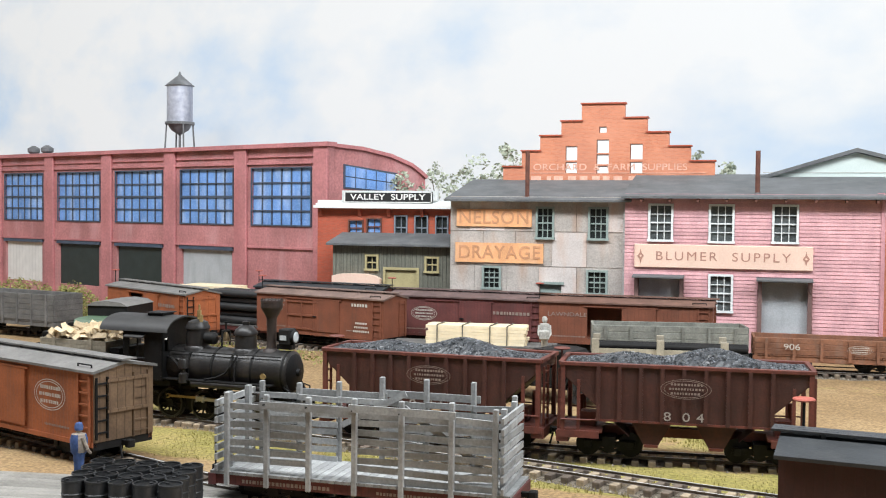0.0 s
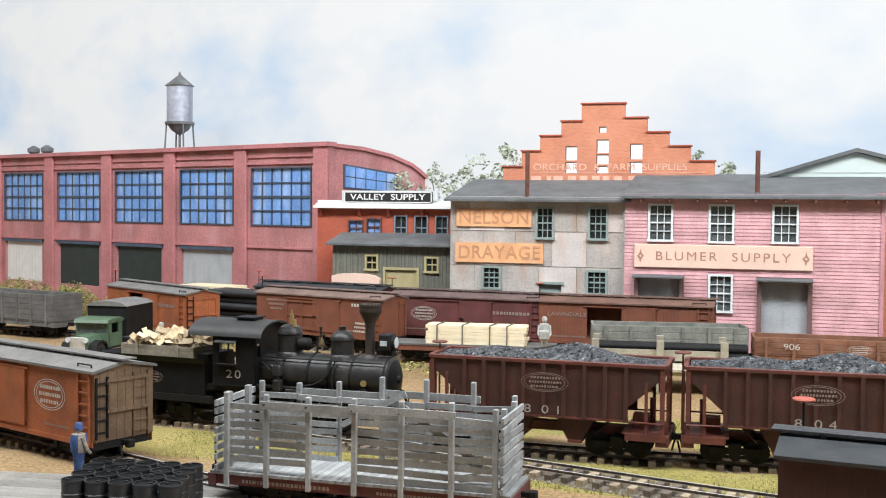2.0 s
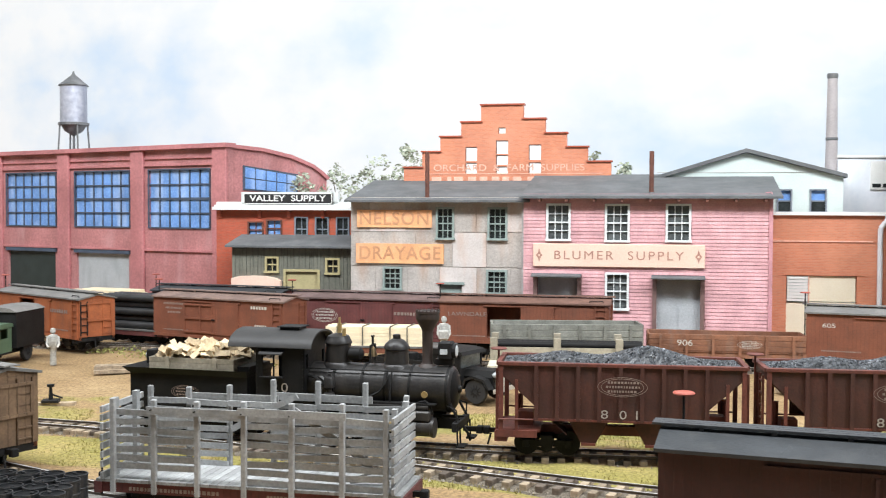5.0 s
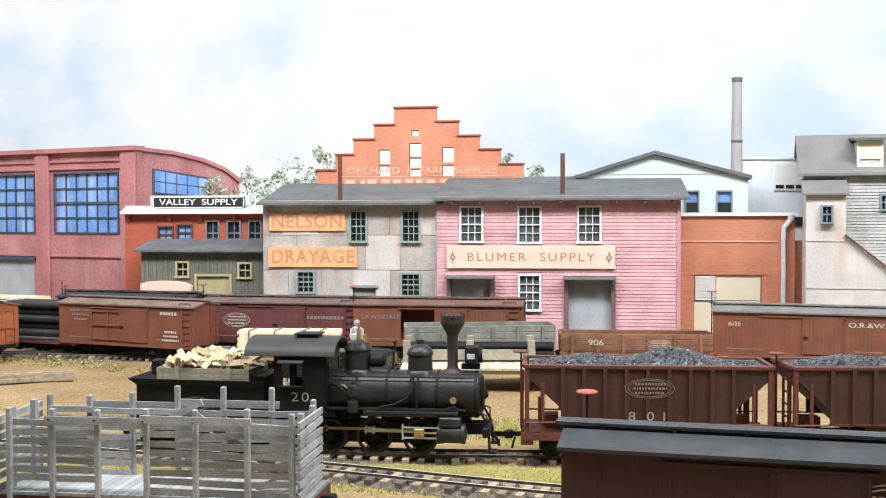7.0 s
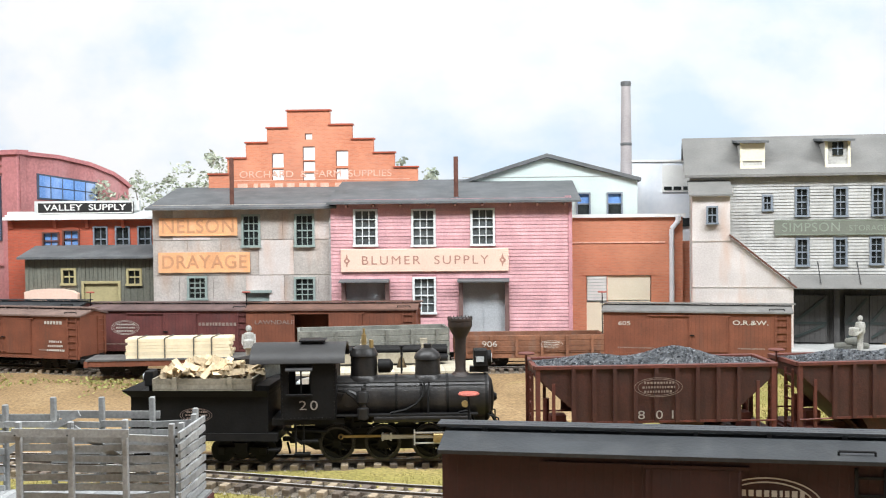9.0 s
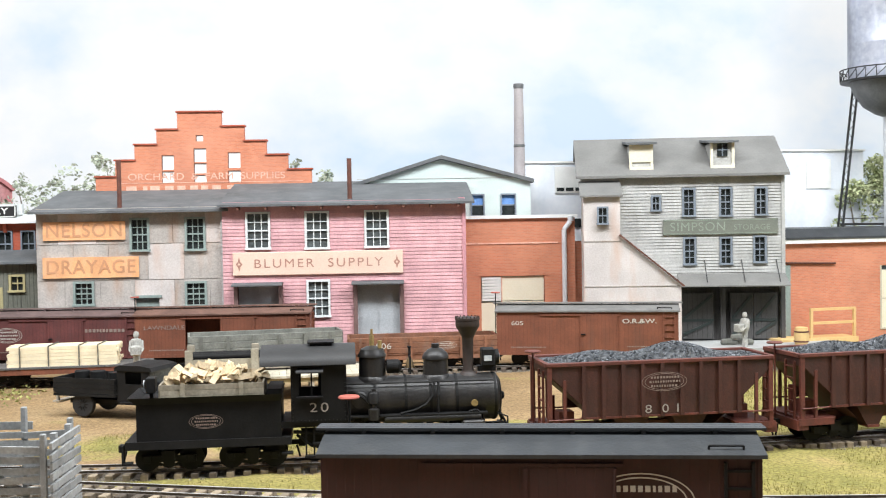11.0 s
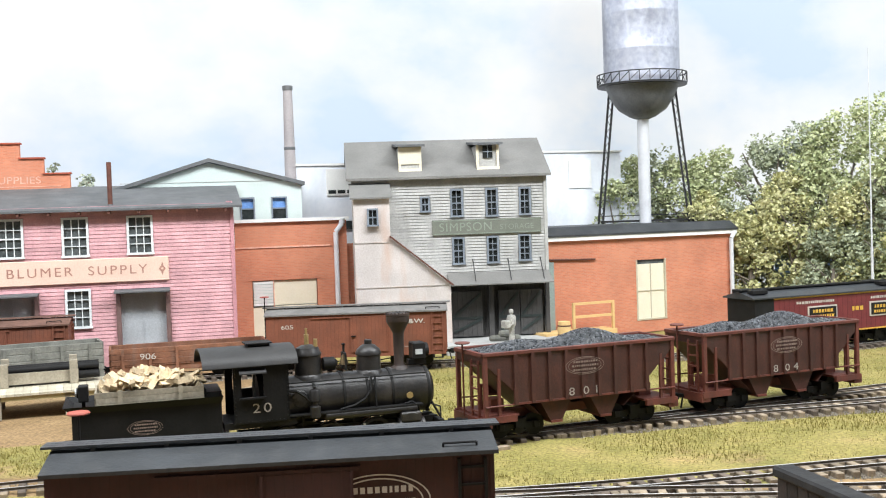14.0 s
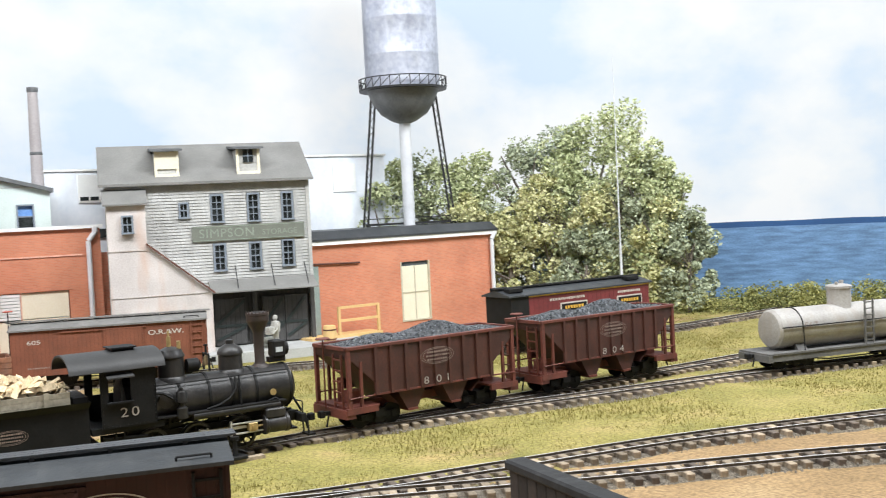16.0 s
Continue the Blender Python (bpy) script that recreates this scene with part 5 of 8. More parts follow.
def couplers(parent, half, z=0.125, mat=soot):
    for s in (-1, 1):
        b = Build().box(min(s * half, s * (half + .07)), max(s * half, s * (half + .07)), -0.014, 0.014, z - 0.014, z + 0.014)
        b.box(min(s * (half + .05), s * (half + .095)), max(s * (half + .05), s * (half + .095)), -0.03, 0.02, z - 0.025, z + 0.025, ch=0.006)
        b.tube((s * (half + .04), -0.05, z - 0.01), (s * (half + .06), -0.055, z - 0.085), 0.007, n=6)
        part("coupler", b, mat, parent)


def emblem(parent, x, z, rx, rz, y, mat, bars=3):
    """An oval herald of plain shapes."""
    b = Build()
    n = 36
    for k in (1.0, 0.86):
        for i in range(n):
            a, c = 2 * math.pi * i / n, 2 * math.pi * (i + 1) / n
            w = 0.05 * rz
            b.add([(x + rx * k * math.cos(a), y, z + rz * k * math.sin(a)), (x + rx * k * math.cos(c), y, z + rz * k * math.sin(c)), (x + (rx * k - w) * math.cos(c), y, z + (rz * k - w) * math.sin(c)), (x + (rx * k - w) * math.cos(a), y, z + (rz * k - w) * math.sin(a))], [(0, 1, 2, 3)])
    rng = random.Random(5)
    for i in range(bars):
        zz = z + rz * (0.45 - 0.9 * i / max(1, bars - 1))
        half = 0.66 * rx * math.sqrt(max(0.1, 1 - ((zz - z) / rz) ** 2))
        u = -half
        while u < half:
            w = rx * rng.uniform(0.05, 0.10)
            h = rz * 0.11
            b.add([(x + u, y, zz - h), (x + u + w, y, zz - h), (x + u + w, y, zz + h), (x + u, y, zz + h)], [(0, 1, 2, 3)])
            u += w + rx * 0.045
    part("herald", b, mat, parent, "oval herald in faded paint")


def bars(parent, x, z, w, h, y, mat, seed=1):
    """A line of writing too small to read."""
    rng, b, u = random.Random(seed), Build(), x - w / 2
    while u < x + w / 2:
        k = rng.uniform(0.5, 1.1) * h
        b.add([(u, y, z - h / 2), (u + k, y, z - h / 2), (u + k, y, z + h / 2), (u, y, z + h / 2)], [(0, 1, 2, 3)])
        u += k + 0.35 * h
    part("small_lettering", b, mat, parent)


def ladder(parent, x, z0, z1, y, w, mat, rungs=5, along="x"):
    b = Build()
    for i in range(rungs):
        z = z0 + (z1 - z0) * (i + 0.5) / rungs
        if along == "x":
            b.box(x - w / 2, x + w / 2, y - 0.012, y - 0.004, z - 0.005, z + 0.005)
        else:
            b.box(x, x + 0.01, y - w / 2, y + w / 2, z - 0.005, z + 0.005)
    for s in (-1, 1):
        if along == "x":
            b.box(x + s * w / 2 - 0.006, x + s * w / 2 + 0.006, y - 0.016, y, z0, z1)
        else:
            b.box(x - 0.002, x + 0.014, y + s * w / 2 - 0.005, y + s * w / 2 + 0.005, z0, z1)
    part("ladder", b, mat, parent)


brake_red = material("faded_red_brake_wheel", (0.40, 0.09, 0.06), 0.6, vary=0.15)


def boxcar(m, label, side, roof, L=1.85, W=0.44, floor=0.15, eave=0.57, ridge=0.635, number="", initials="", herald=None, open_door=False, small=True, walk_mat=None, end_mat=None, name="boxcar", brake=(-0.03, -0.1, 0.13, 0.2), door=(-0.06, 0.32)):
    t = thing(name, m, label, "boxcar", "standing freight cars")
    h, w = L / 2, W / 2
    d0, d1 = door if not open_door else (-0.02, 0.34)
    hole = [(d0 - 0.38, d0, floor + 0.03, eave - 0.05)] if open_door else []
    body = part("body", Build().box(-h, h, -w + 0.02, w, floor, eave) if not open_door else holed(Build().box(-h, h, 0.0, w, floor, eave).box(-h, h, -w + .02, 0, floor, floor + .03), -h, h, floor, eave, -w, -w + 0.03, hole), side, t)
    if not open_door:
        part("side_sheathing", Build().box(-h, h, -w, -w + 0.02, floor, eave), side, t)
    part("end_sheathing", Build().box(h, h + 0.008, -w, w, floor, eave), end_mat or side, t)
    part("end_sheathing", Build().box(-h - 0.008, -h, -w, w, floor, eave), end_mat or side, t)
    for x0, x1 in ((h - 0.02, h + 0.006), (-h - 0.006, -h + 0.02)):
        part("end_gable", Build().prism([(-w, eave), (w, eave), (0, ridge - 0.02)], "x", x0, x1), end_mat or side, t)
    roofb = Build().prism([(-w - 0.022, eave - 0.004), (-w - 0.022, eave + 0.012), (0, ridge), (w + 0.022, eave + 0.012), (w + 0.022, eave - 0.004), (0, ridge - 0.02)], "x", -h - 0.025, h + 0.025)
    r = part("roof", roofb, roof, t)
    for y in (-0.038, 0.0, 0.038):
        part("running_board", Build().box(-h - 0.06, h + 0.06, y - 0.0175, y + 0.0175, ridge + 0.006, ridge + 0.016), walk_mat or roof, r)
    for i in range(6):
        x = -h + L * (i + 0.5) / 6
        part("saddle", Build().box(x - 0.01, x + 0.01, -0.05, 0.05, ridge - 0.015, ridge + 0.006), walk_mat or roof, r)
    part("corner_grab", Build().tube((h - 0.2, -w + .03, eave + 0.04), (h - 0.06, -w + .03, eave + 0.04), 0.005, n=6).tube((h - .2, -w + .03, eave + 0.04), (h - .2, -w + .03, eave + 0.01), 0.005, n=6).tube((h - .06, -w + .03, eave + 0.04), (h - .06, -w + .03, eave + 0.01), 0.005, n=6), soot, r)
    dr = part("door", Build().box(d0, d1, -w - 0.012, -w + 0.002, floor + 0.02, eave - 0.042).box(d0, d0 + 0.014, -w - 0.017, -w - 0.010, floor + .02, eave - .045).box(d1 - .014, d1, -w - 0.017, -w - 0.010, floor + .02, eave - .045), side, t)
    part("door_latch", Build().box(d0 + 0.005, d0 + 0.05, -w - 0.026, -w - 0.015, 0.33, 0.345), soot, dr)
    part("door_track", Build().box(d0 - 0.42, d1 + 0.03, -w - 0.014, -w, eave - 0.040, eave - 0.026), side, t)
    part("side_sill", Build().box(-h, h, -w - 0.006, -w + 0.03, floor - 0.03, floor).box(-h, h, w - 0.03, w, floor - .03, floor), side, t)
    part("underframe", Build().box(-h + .05, h - .05, -0.05, 0.05, 0.10, floor).box(-h, -h + .04, -w, w, 0.1, floor).box(h - .04, h, -w, w, 0.1, floor), soot, t)
    part("truss_rod", Build().tube((-h + .3, -.12, .13), (-.25, -.12, .07), .006, n=5).tube((-.25, -.12, .07), (.25, -.12, .07), .006, n=5).tube((.25, -.12, .07), (h - .3, -.12, .13), .006, n=5), soot, t)
    ladder(t, h - 0.085, floor - 0.02, eave - 0.02, -w, 0.11, side if side is not brown_box else soot, 6)
    ladder(t, h + 0.008, floor, eave - 0.02, w - 0.1, 0.11, end_mat or side, 6, "y")
    part("step", Build().box(h - .14, h - .12, -w - .005, -w + .01, .08, floor).box(h - .05, h - .03, -w - .005, -w + .01, .08, floor).box(h - .14, h - .03, -w - .005, -w + .01, .08, .09), soot, t)
    part("brake_staff", Build().tube((brake[0] - h, brake[1], brake[3]), (brake[0] - h, brake[1], ridge + brake[2]), 0.006, n=6), soot, t)
    part("brake_wheel", Build().lathe([(0.03, -0.004), (0.045, -0.006), (0.05, 0), (0.045, 0.006), (0.03, 0.004)], (brake[0] - h, brake[1], ridge + brake[2]), n=16), brake_red, t, "small red brake wheel", smooth=True)
    for x in (-h + 0.36, h - 0.36):
        truck(t, x)
    couplers(t, h)
    y = -w - 0.003
    if number:
        letters(number, 0.042, lettering, t, at(-h + 0.21, y, eave - 0.12), name="car_number", stretch=1.5)
    if initials:
        letters(initials, 0.046, lettering, t, at(h - 0.385, y - 0.002, eave - 0.10), name="car_mark", stretch=1.45, bold=0.015)
    if herald:
        emblem(t, herald[0], herald[1], herald[2], herald[3], y - 0.001, lettering)
    if small:
        bars(t, -h + 0.32, floor + 0.05, 0.36, 0.014, y, lettering_dim, 2)
        bars(t, h - 0.38, floor + 0.06, 0.26, 0.014, y, lettering_dim, 3)
    return t


def on(line, s, z=RAIL):
    q, h = line.car(s)
    return at(q.x, q.y, z, h)


def end_hatch(t, h, mat):
    """A sliding lumber hatch on a car end."""
    f = part("end_hatch", Build().box(h + 0.008, h + 0.018, -0.12, 0.16, 0.34, 0.52), mat, t)
    part("hatch_frame", Build().box(h + 0.018, h + 0.028, -0.135, 0.175, 0.515, 0.535).box(h + 0.018, h + 0.028, -0.135, 0.175, 0.325, 0.345).box(h + 0.018, h + 0.026, -0.135, -0.115, 0.34, 0.52).box(h + 0.018, h + 0.026, 0.155, 0.175, 0.34, 0.52), mat, f)
    ladder(t, h + 0.012, 0.17, 0.55, -0.17, 0.08, soot, 5, "y")


c605 = boxcar(at(3.46, 11.05, RAIL, -12), "oxide red wooden boxcar with grey roof on the back track", red_box, roof_light, number="605", initials="O.R.&W.")
front_car = boxcar(at(2.045, 4.47, RAIL - 0.02, -7.6), "dark maroon boxcar with smooth dark grey roof on the front track", brown_box, roof_dark, L=1.8, eave=0.585, ridge=0.655, herald=(0.42, 0.40, 0.22, 0.12), brake=(0.05, 0.16, 0.115, 0.58))
portage = boxcar(at(-3.657, 5.928, RAIL - 0.03, -20), "faded orange wooden boxcar with grimy end and grey roof", orange_box, roof_light, eave=0.58, ridge=0.64, herald=(0.47, 0.40, 0.17, 0.10), end_mat=end_brown, door=(-0.17, 0.21))
end_hatch(portage, 0.925, end_brown)
mbox = boxcar(at(-3.78, 11.28, RAIL, -16), "brown-red weathered boxcar with pale dusty roof", red_box, material("pale_brown_roof", (0.18, 0.12, 0.10), 0.8, vary=0.3, scale=60), small=True)
for x0, x1, z in ((-0.46, 0.0, 0.345), (-0.46, 0.0, 0.50), (-0.46, 0.0, 0.19)):
    part("batten", Build().box(x0, x1, -0.236, -0.22, z - 0.01, z + 0.01), red_box, mbox)
for x in (-0.46, -0.23, 0.0):
    part("batten", Build().box(x - 0.01, x + 0.01, -0.234, -0.22, 0.18, 0.51), red_box, mbox)
for k in range(3):
    bars(mbox, 0.62, 0.30 - 0.045 * k, 0.15 + 0.03 * k, 0.022, -0.225, lettering, 17 + k)
bars(mbox, 0.60, 0.50, 0.22, 0.034, -0.225, lettering, 16)
for k in range(3):
    bars(mbox, -0.62 + 0.0 * k, 0.5 - 0.05 * k, 0.3 - 0.06 * k, 0.022, -0.225, lettering_dim, 7 + k)
boxcar(at(-4.15, 12.0, RAIL + 0.02, -8), "dark boxcar with black roof standing behind another car", red_dark, roof_dark, L=1.75)
lm = boxcar(at(-2.2, 11.72, RAIL, -4), "dull dark red boxcar with brown roof on the rear track", red_dark, material("brown_roof", (0.13, 0.085, 0.08), 0.8, vary=0.3, scale=60), herald=(-0.5, 0.38, 0.16, 0.08))
bars(lm, 0.55, 0.42, 0.42, 0.035, -0.225, lettering_dim, 12)
lawn = boxcar(at(-0.40, 11.62, RAIL, -1), "red-brown boxcar with half-open door and brown roof", red_box, material("rust_brown_roof", (0.15, 0.08, 0.06), 0.8, vary=0.3, scale=60), open_door=True)
letters("LAWNDALE", 0.045, lettering_dim, lawn, at(-0.62, -0.225, 0.44), name="car_name", stretch=1.3)
orange = boxcar(at(-6.0, 11.28, RAIL, -30), "bright orange boxcar with pale grey roof and open door", orange_box, roof_light, L=1.95, open_door=True)
end_hatch(orange, 0.975, orange_box)
bars(orange, 0.5, 0.42, 0.4, 0.04, -0.225, lettering_dim, 4)


def hopper(number, label):
    t = thing("hopper_car", at(0, 0, RAIL), label, "hopper car", "train of coal hoppers")
    h, w, top, bot = 0.765, 0.225, 0.60, 0.255
    ys = [-w, w]
    side = [(-h, 0.60), (-h, 0.545), (-h + 0.23, 0.33), (-h + 0.23, bot), (h - 0.23, bot), (h - 0.23, 0.33), (h, 0.545), (h, 0.60)]
    for y in ys:
        s = 1 if y > 0 else -1
        part("side_sheet", Build().prism(side, "y", y - 0.006, y + 0.006), hopper_red, t)
        for i in range(9):
            x = -h + 0.235 + (2 * h - 0.47) * i / 8
            part("side_rib", Build().box(x - 0.012, x + 0.012, min(y, y + s * 0.022), max(y, y + s * 0.022), bot - 0.01, top - 0.01), hopper_red, t)
        part("top_rail", Build().box(-h - 0.01, h + 0.01, y - 0.018, y + 0.018, top - 0.012, top + 0.012, ch=0.003), hopper_frame, t)
        part("bottom_angle", Build().box(-h + 0.22, h - 0.22, y - 0.012, y + 0.012, bot - 0.014, bot), hopper_frame, t)
        for e in (-1, 1):
            x = e * (h - 0.01)
            part("corner_post", Build().box(x - 0.014, x + 0.014, y - 0.014, y + 0.014, 0.12, top), hopper_frame, t)
            part("end_post", Build().box(e * (h - 0.11) - 0.01, e * (h - 0.11) + 0.01, y - 0.01, y + 0.01, 0.15, 0.50), hopper_frame, t)
            part("end_sill", Build().box(min(e * (h - .24), e * (h + .02)), max(e * (h - .24), e * (h + .02)), y - .016, y + .016, 0.13, 0.175), hopper_frame, t)
            part("grab_iron", Build().tube((e * (h - .24), y - s * .0, 0.245), (e * (h - .0), y + s * .02, 0.245), 0.006, n=5), hopper_frame, t)
    for e in (-1, 1):
        part("top_end_rail", Build().box(min(e * (h - .01), e * (h + .02)), max(e * (h - .01), e * (h + .02)), -w, w, top - 0.012, top + 0.012), hopper_frame, t)
        part("slope_sheet", Build().add([(e * h, -w, .55), (e * h, w, .55), (e * (h - .42), w, .16), (e * (h - .42), -w, .16), (e * h, -w, .535), (e * h, w, .535), (e * (h - .43), w, .15), (e * (h - .43), -w, .15)], [(0, 1, 2, 3), (4, 7, 6, 5), (0, 4, 5, 1), (2, 6, 7, 3), (1, 5, 6, 2), (0, 3, 7, 4)]), hopper_red, t)
        part("end_sheet", Build().box(min(e * (h - .012), e * h), max(e * (h - .012), e * h), -w, w, 0.53, top), hopper_red, t)
        part("end_beam", Build().box(min(e * (h - .05), e * (h + .03)), max(e * (h - .05), e * (h + .03)), -w - .01, w + .01, 0.10, 0.165), hopper_frame, t)
        ladder(t, e * h + (0.012 if e > 0 else -0.026), 0.17, 0.56, -w + 0.1, 0.11, hopper_frame, 5, "y")
        part("end_platform", Build().box(min(e * (h - .26), e * h), max(e * (h - .26), e * h), -w, w, 0.165, 0.18), hopper_frame, t)
        part("brake_gear", Build().box(e * (h - .16) - .05, e * (h - .16) + .05, -0.09, 0.03, 0.18, 0.27).tube((e * (h - .1), .06, .18), (e * (h - .1), .06, .36), .02, n=8), hopper_frame, t)
    part("brake_staff", Build().tube((-h - 0.03, 0.05, 0.15), (-h - 0.03, 0.05, 0.66), 0.007, n=6), hopper_frame, t)
    part("brake_wheel", Build().lathe([(0.035, -0.004), (0.05, -0.006), (0.056, 0), (0.05, 0.006), (0.035, 0.004)], (-h - 0.03, 0.05, 0.66), n=16), hopper_frame, t, smooth=True)
    for s in (-1, 1):
        x = s * 0.2
        part("discharge_bay", Build().prism([(x - .145, bot + .02), (x - .045, 0.095), (x + .045, 0.095), (x + .145, bot + .02)], "y", -w + 0.03, w - 0.03), hopper_red, t)
        part("bay_door", Build().prism([(x - .045, .10), (x - .045, .083), (x + .045, .083), (x + .045, .10)], "y", -w + 0.02, w - 0.02), hopper_frame, t)
    part("centre_sill", Build().box(-h, h, -0.04, 0.04, 0.12, 0.18), hopper_frame, t)
    for x in (-h + 0.30, h - 0.30):
        truck(t, x, base=0.27)
    couplers(t, h + 0.03)
    # coal load with two peaks
    def lump(x, y):
        k = 1 - (y / w) ** 2
        return 0.588 + k * (0.015 + 0.05 * math.exp(-((x + 0.36) / 0.20) ** 2) + 0.095 * math.exp(-((x - 0.18) / 0.24) ** 2))
    b = Build()
    n, k = 60, 18
    rng = random.Random(int(number))
    for i in range(n + 1):
        for j in range(k + 1):
            x, y = -h + 0.02 + (2 * h - 0.04) * i / n, -w + 0.012 + (2 * w - 0.024) * j / k
            b.v.append((x, y, lump(x, y) + rng.uniform(-0.008, 0.008)))
    b.f = [(i * (k + 1) + j, (i + 1) * (k + 1) + j, (i + 1) * (k + 1) + j + 1, i * (k + 1) + j + 1) for i in range(n) for j in range(k)]
    load = part("coal_load", b, coal_mat, t, "heaped glinting black coal")
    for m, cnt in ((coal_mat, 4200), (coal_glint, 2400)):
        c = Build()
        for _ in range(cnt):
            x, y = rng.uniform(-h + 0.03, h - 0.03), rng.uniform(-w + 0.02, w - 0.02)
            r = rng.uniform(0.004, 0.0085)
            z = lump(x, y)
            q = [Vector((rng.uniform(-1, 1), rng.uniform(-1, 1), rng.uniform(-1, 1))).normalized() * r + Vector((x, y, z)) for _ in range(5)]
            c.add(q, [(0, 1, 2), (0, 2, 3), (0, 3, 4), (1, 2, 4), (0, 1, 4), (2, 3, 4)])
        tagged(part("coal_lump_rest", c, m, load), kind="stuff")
    y = -w - 0.008
    emblem(t, -0.02 + 0.03, 0.47, 0.155, 0.062, y - 0.016, lettering_dim)
    for i, ch in enumerate(number):
        letters(ch, 0.055, lettering_grey, t, at(-0.10 + 0.085 * i + (0.03 if i else 0), y - 0.017, 0.292), name="car_number", stretch=1.3)
    return t


hopper_801 = hopper("801", "sooty red-brown steel hopper car heaped with coal, behind the engine")
hopper_804 = hopper("804", "rusty red-brown steel hopper car heaped with coal, leading the train")


WHEEL, CRANK, ROD = 0.110, 0.056, 0.33   # driving wheel radius, crank, main rod
old_brass = material("tarnished_brass", (0.13, 0.09, 0.045), 0.45, metal=0.7, vary=0.3)
stack_iron = material("rusty_stack_iron", (0.030, 0.021, 0.018), 0.6, vary=0.4, scale=60, dirt=(0.075, 0.035, 0.022), dirt_amount=0.6)
dark_steel = material("oily_wheel_steel", (0.05, 0.048, 0.046), 0.35, metal=0.5, vary=0.3, scale=120)


def locomotive():
    """Local x runs along the engine, 0 under the smokestack."""
    t = thing("steam_locomotive", at(0, 0, RAIL), "small weathered black steam locomotive with diamond stack pushing hoppers", "locomotive")
    zc, r = 0.385, 0.150
    part("boiler", Build().lathe([(r, -0.80), (r, -0.10), (r + .003, -.1), (r + .003, 0.175), (0.138, 0.188), (0.10, 0.2)], (0, 0, zc), axis="x", n=28), loco_black, t, smooth=True)
    for x in (-0.62, -0.42, -0.26, -0.09, 0.16):
        part("boiler_band", Build().lathe([(r + .006, x - .008), (r + .007, x + .008)], (0, 0, zc), axis="x", n=28), soot, t, smooth=True)
    part("smokebox_front", Build().lathe([(0.135, 0.188), (0.115, 0.203), (0.03, 0.217), (0.02, 0.235)], (0, 0, zc), axis="x", n=24), cab_black, t, smooth=True)
    part("number_plate_disc", Build().lathe([(0.022, -0.162), (0.022, -0.15)], (0.02, 0, zc - .02), axis="y", n=12), brass, t)
    st = part("smokestack", Build().lathe([(0.070, 0.515), (0.062, 0.535), (0.040, 0.55), (0.034, 0.57), (0.037, 0.765), (0.042, 0.78), (0.078, 0.845), (0.080, 0.85), (0.078, 0.885), (0.082, 0.888), (0.082, 0.902), (0.070, 0.905)], (0.0, 0, 0), n=24), stack_iron, t, "rust-tinged black smokestack with a funnel top", smooth=True)
    part("stack_screen", Build().lathe([(0.070, 0.900), (0.02, 0.908)], n=20), soot, st)
    for i in range(18):
        a = math.tau * i / 18
        part("screen_stud", Build().tube((0.076 * math.cos(a), 0.076 * math.sin(a), 0.90), (0.076 * math.cos(a), 0.076 * math.sin(a), 0.912), 0.005, n=5), stack_iron, st)
    part("steam_dome", Build().lathe([(0.106, 0.50), (0.100, 0.528), (0.088, 0.54), (0.086, 0.66), (0.093, 0.665), (0.093, 0.675), (0.084, 0.69), (0.074, 0.715), (0.04, 0.73), (0.01, 0.735)], (-0.63, 0, 0), n=22), loco_black, t, smooth=True)
    part("sand_dome", Build().lathe([(0.102, 0.50), (0.095, 0.528), (0.083, 0.54), (0.080, 0.635), (0.088, 0.64), (0.088, 0.652), (0.078, 0.675), (0.05, 0.70), (0.026, 0.71), (0.026, 0.735), (0.02, 0.738)], (-0.215, 0, 0), n=22), loco_black, t, smooth=True)
    part("whistle", Build().tube((-0.63, 0.02, 0.73), (-0.63, 0.02, 0.80), 0.016, n=8).tube((-0.63, 0.02, 0.80), (-0.63, 0.02, 0.84), 0.008, n=6).tube((-0.58, -0.03, 0.72), (-0.58, -0.03, 0.77), 0.014, n=8), brass, t, "brass whistle and safety valve", smooth=True)
    part("generator", Build().lathe([(0.02, -0.05), (0.045, -0.045), (0.045, 0.03), (0.02, 0.05)], (-0.49, -0.03, 0.60), axis="x", n=14), soot, t, smooth=True)
    bl = part("bell", Build().lathe([(0.034, 0.585), (0.028, 0.60), (0.018, 0.635), (0.010, 0.65)], (-0.385, 0, 0), n=14), old_brass, t, smooth=True)
    part("bell_frame", Build().bar((-0.385, -.055, .55), (-0.385, -.05, .66), .012).bar((-0.385, .055, .55), (-0.385, .05, .66), .012).bar((-0.385, -.05, .66), (-0.385, .05, .66), .012).tube((-.385, 0, .66), (-.385, 0, .715), .008, n=6).tube((-.385, 0, .715), (-.385, 0, .725), .014, n=6), soot, bl)
    hl = part("headlight", Build().box(0.085, 0.175, -0.055, 0.055, 0.585, 0.70, ch=0.008).lathe([(0.05, 0.17), (0.05, 0.2)], (0, 0, 0.64), axis="x", n=16).box(0.06, 0.18, -0.03, 0.03, 0.55, 0.585), soot, t)
    part("headlight_lens", Build().lathe([(0.043, 0.198), (0.03, 0.205)], (0, 0, 0.64), axis="x", n=16), lamp_glass, hl)
    part("side_glass", Build().box(0.10, 0.15, -0.06, -0.055, 0.62, 0.655), lamp_glass, hl)
    # cab
    x0, x1, w = -1.15, -0.80, 0.205
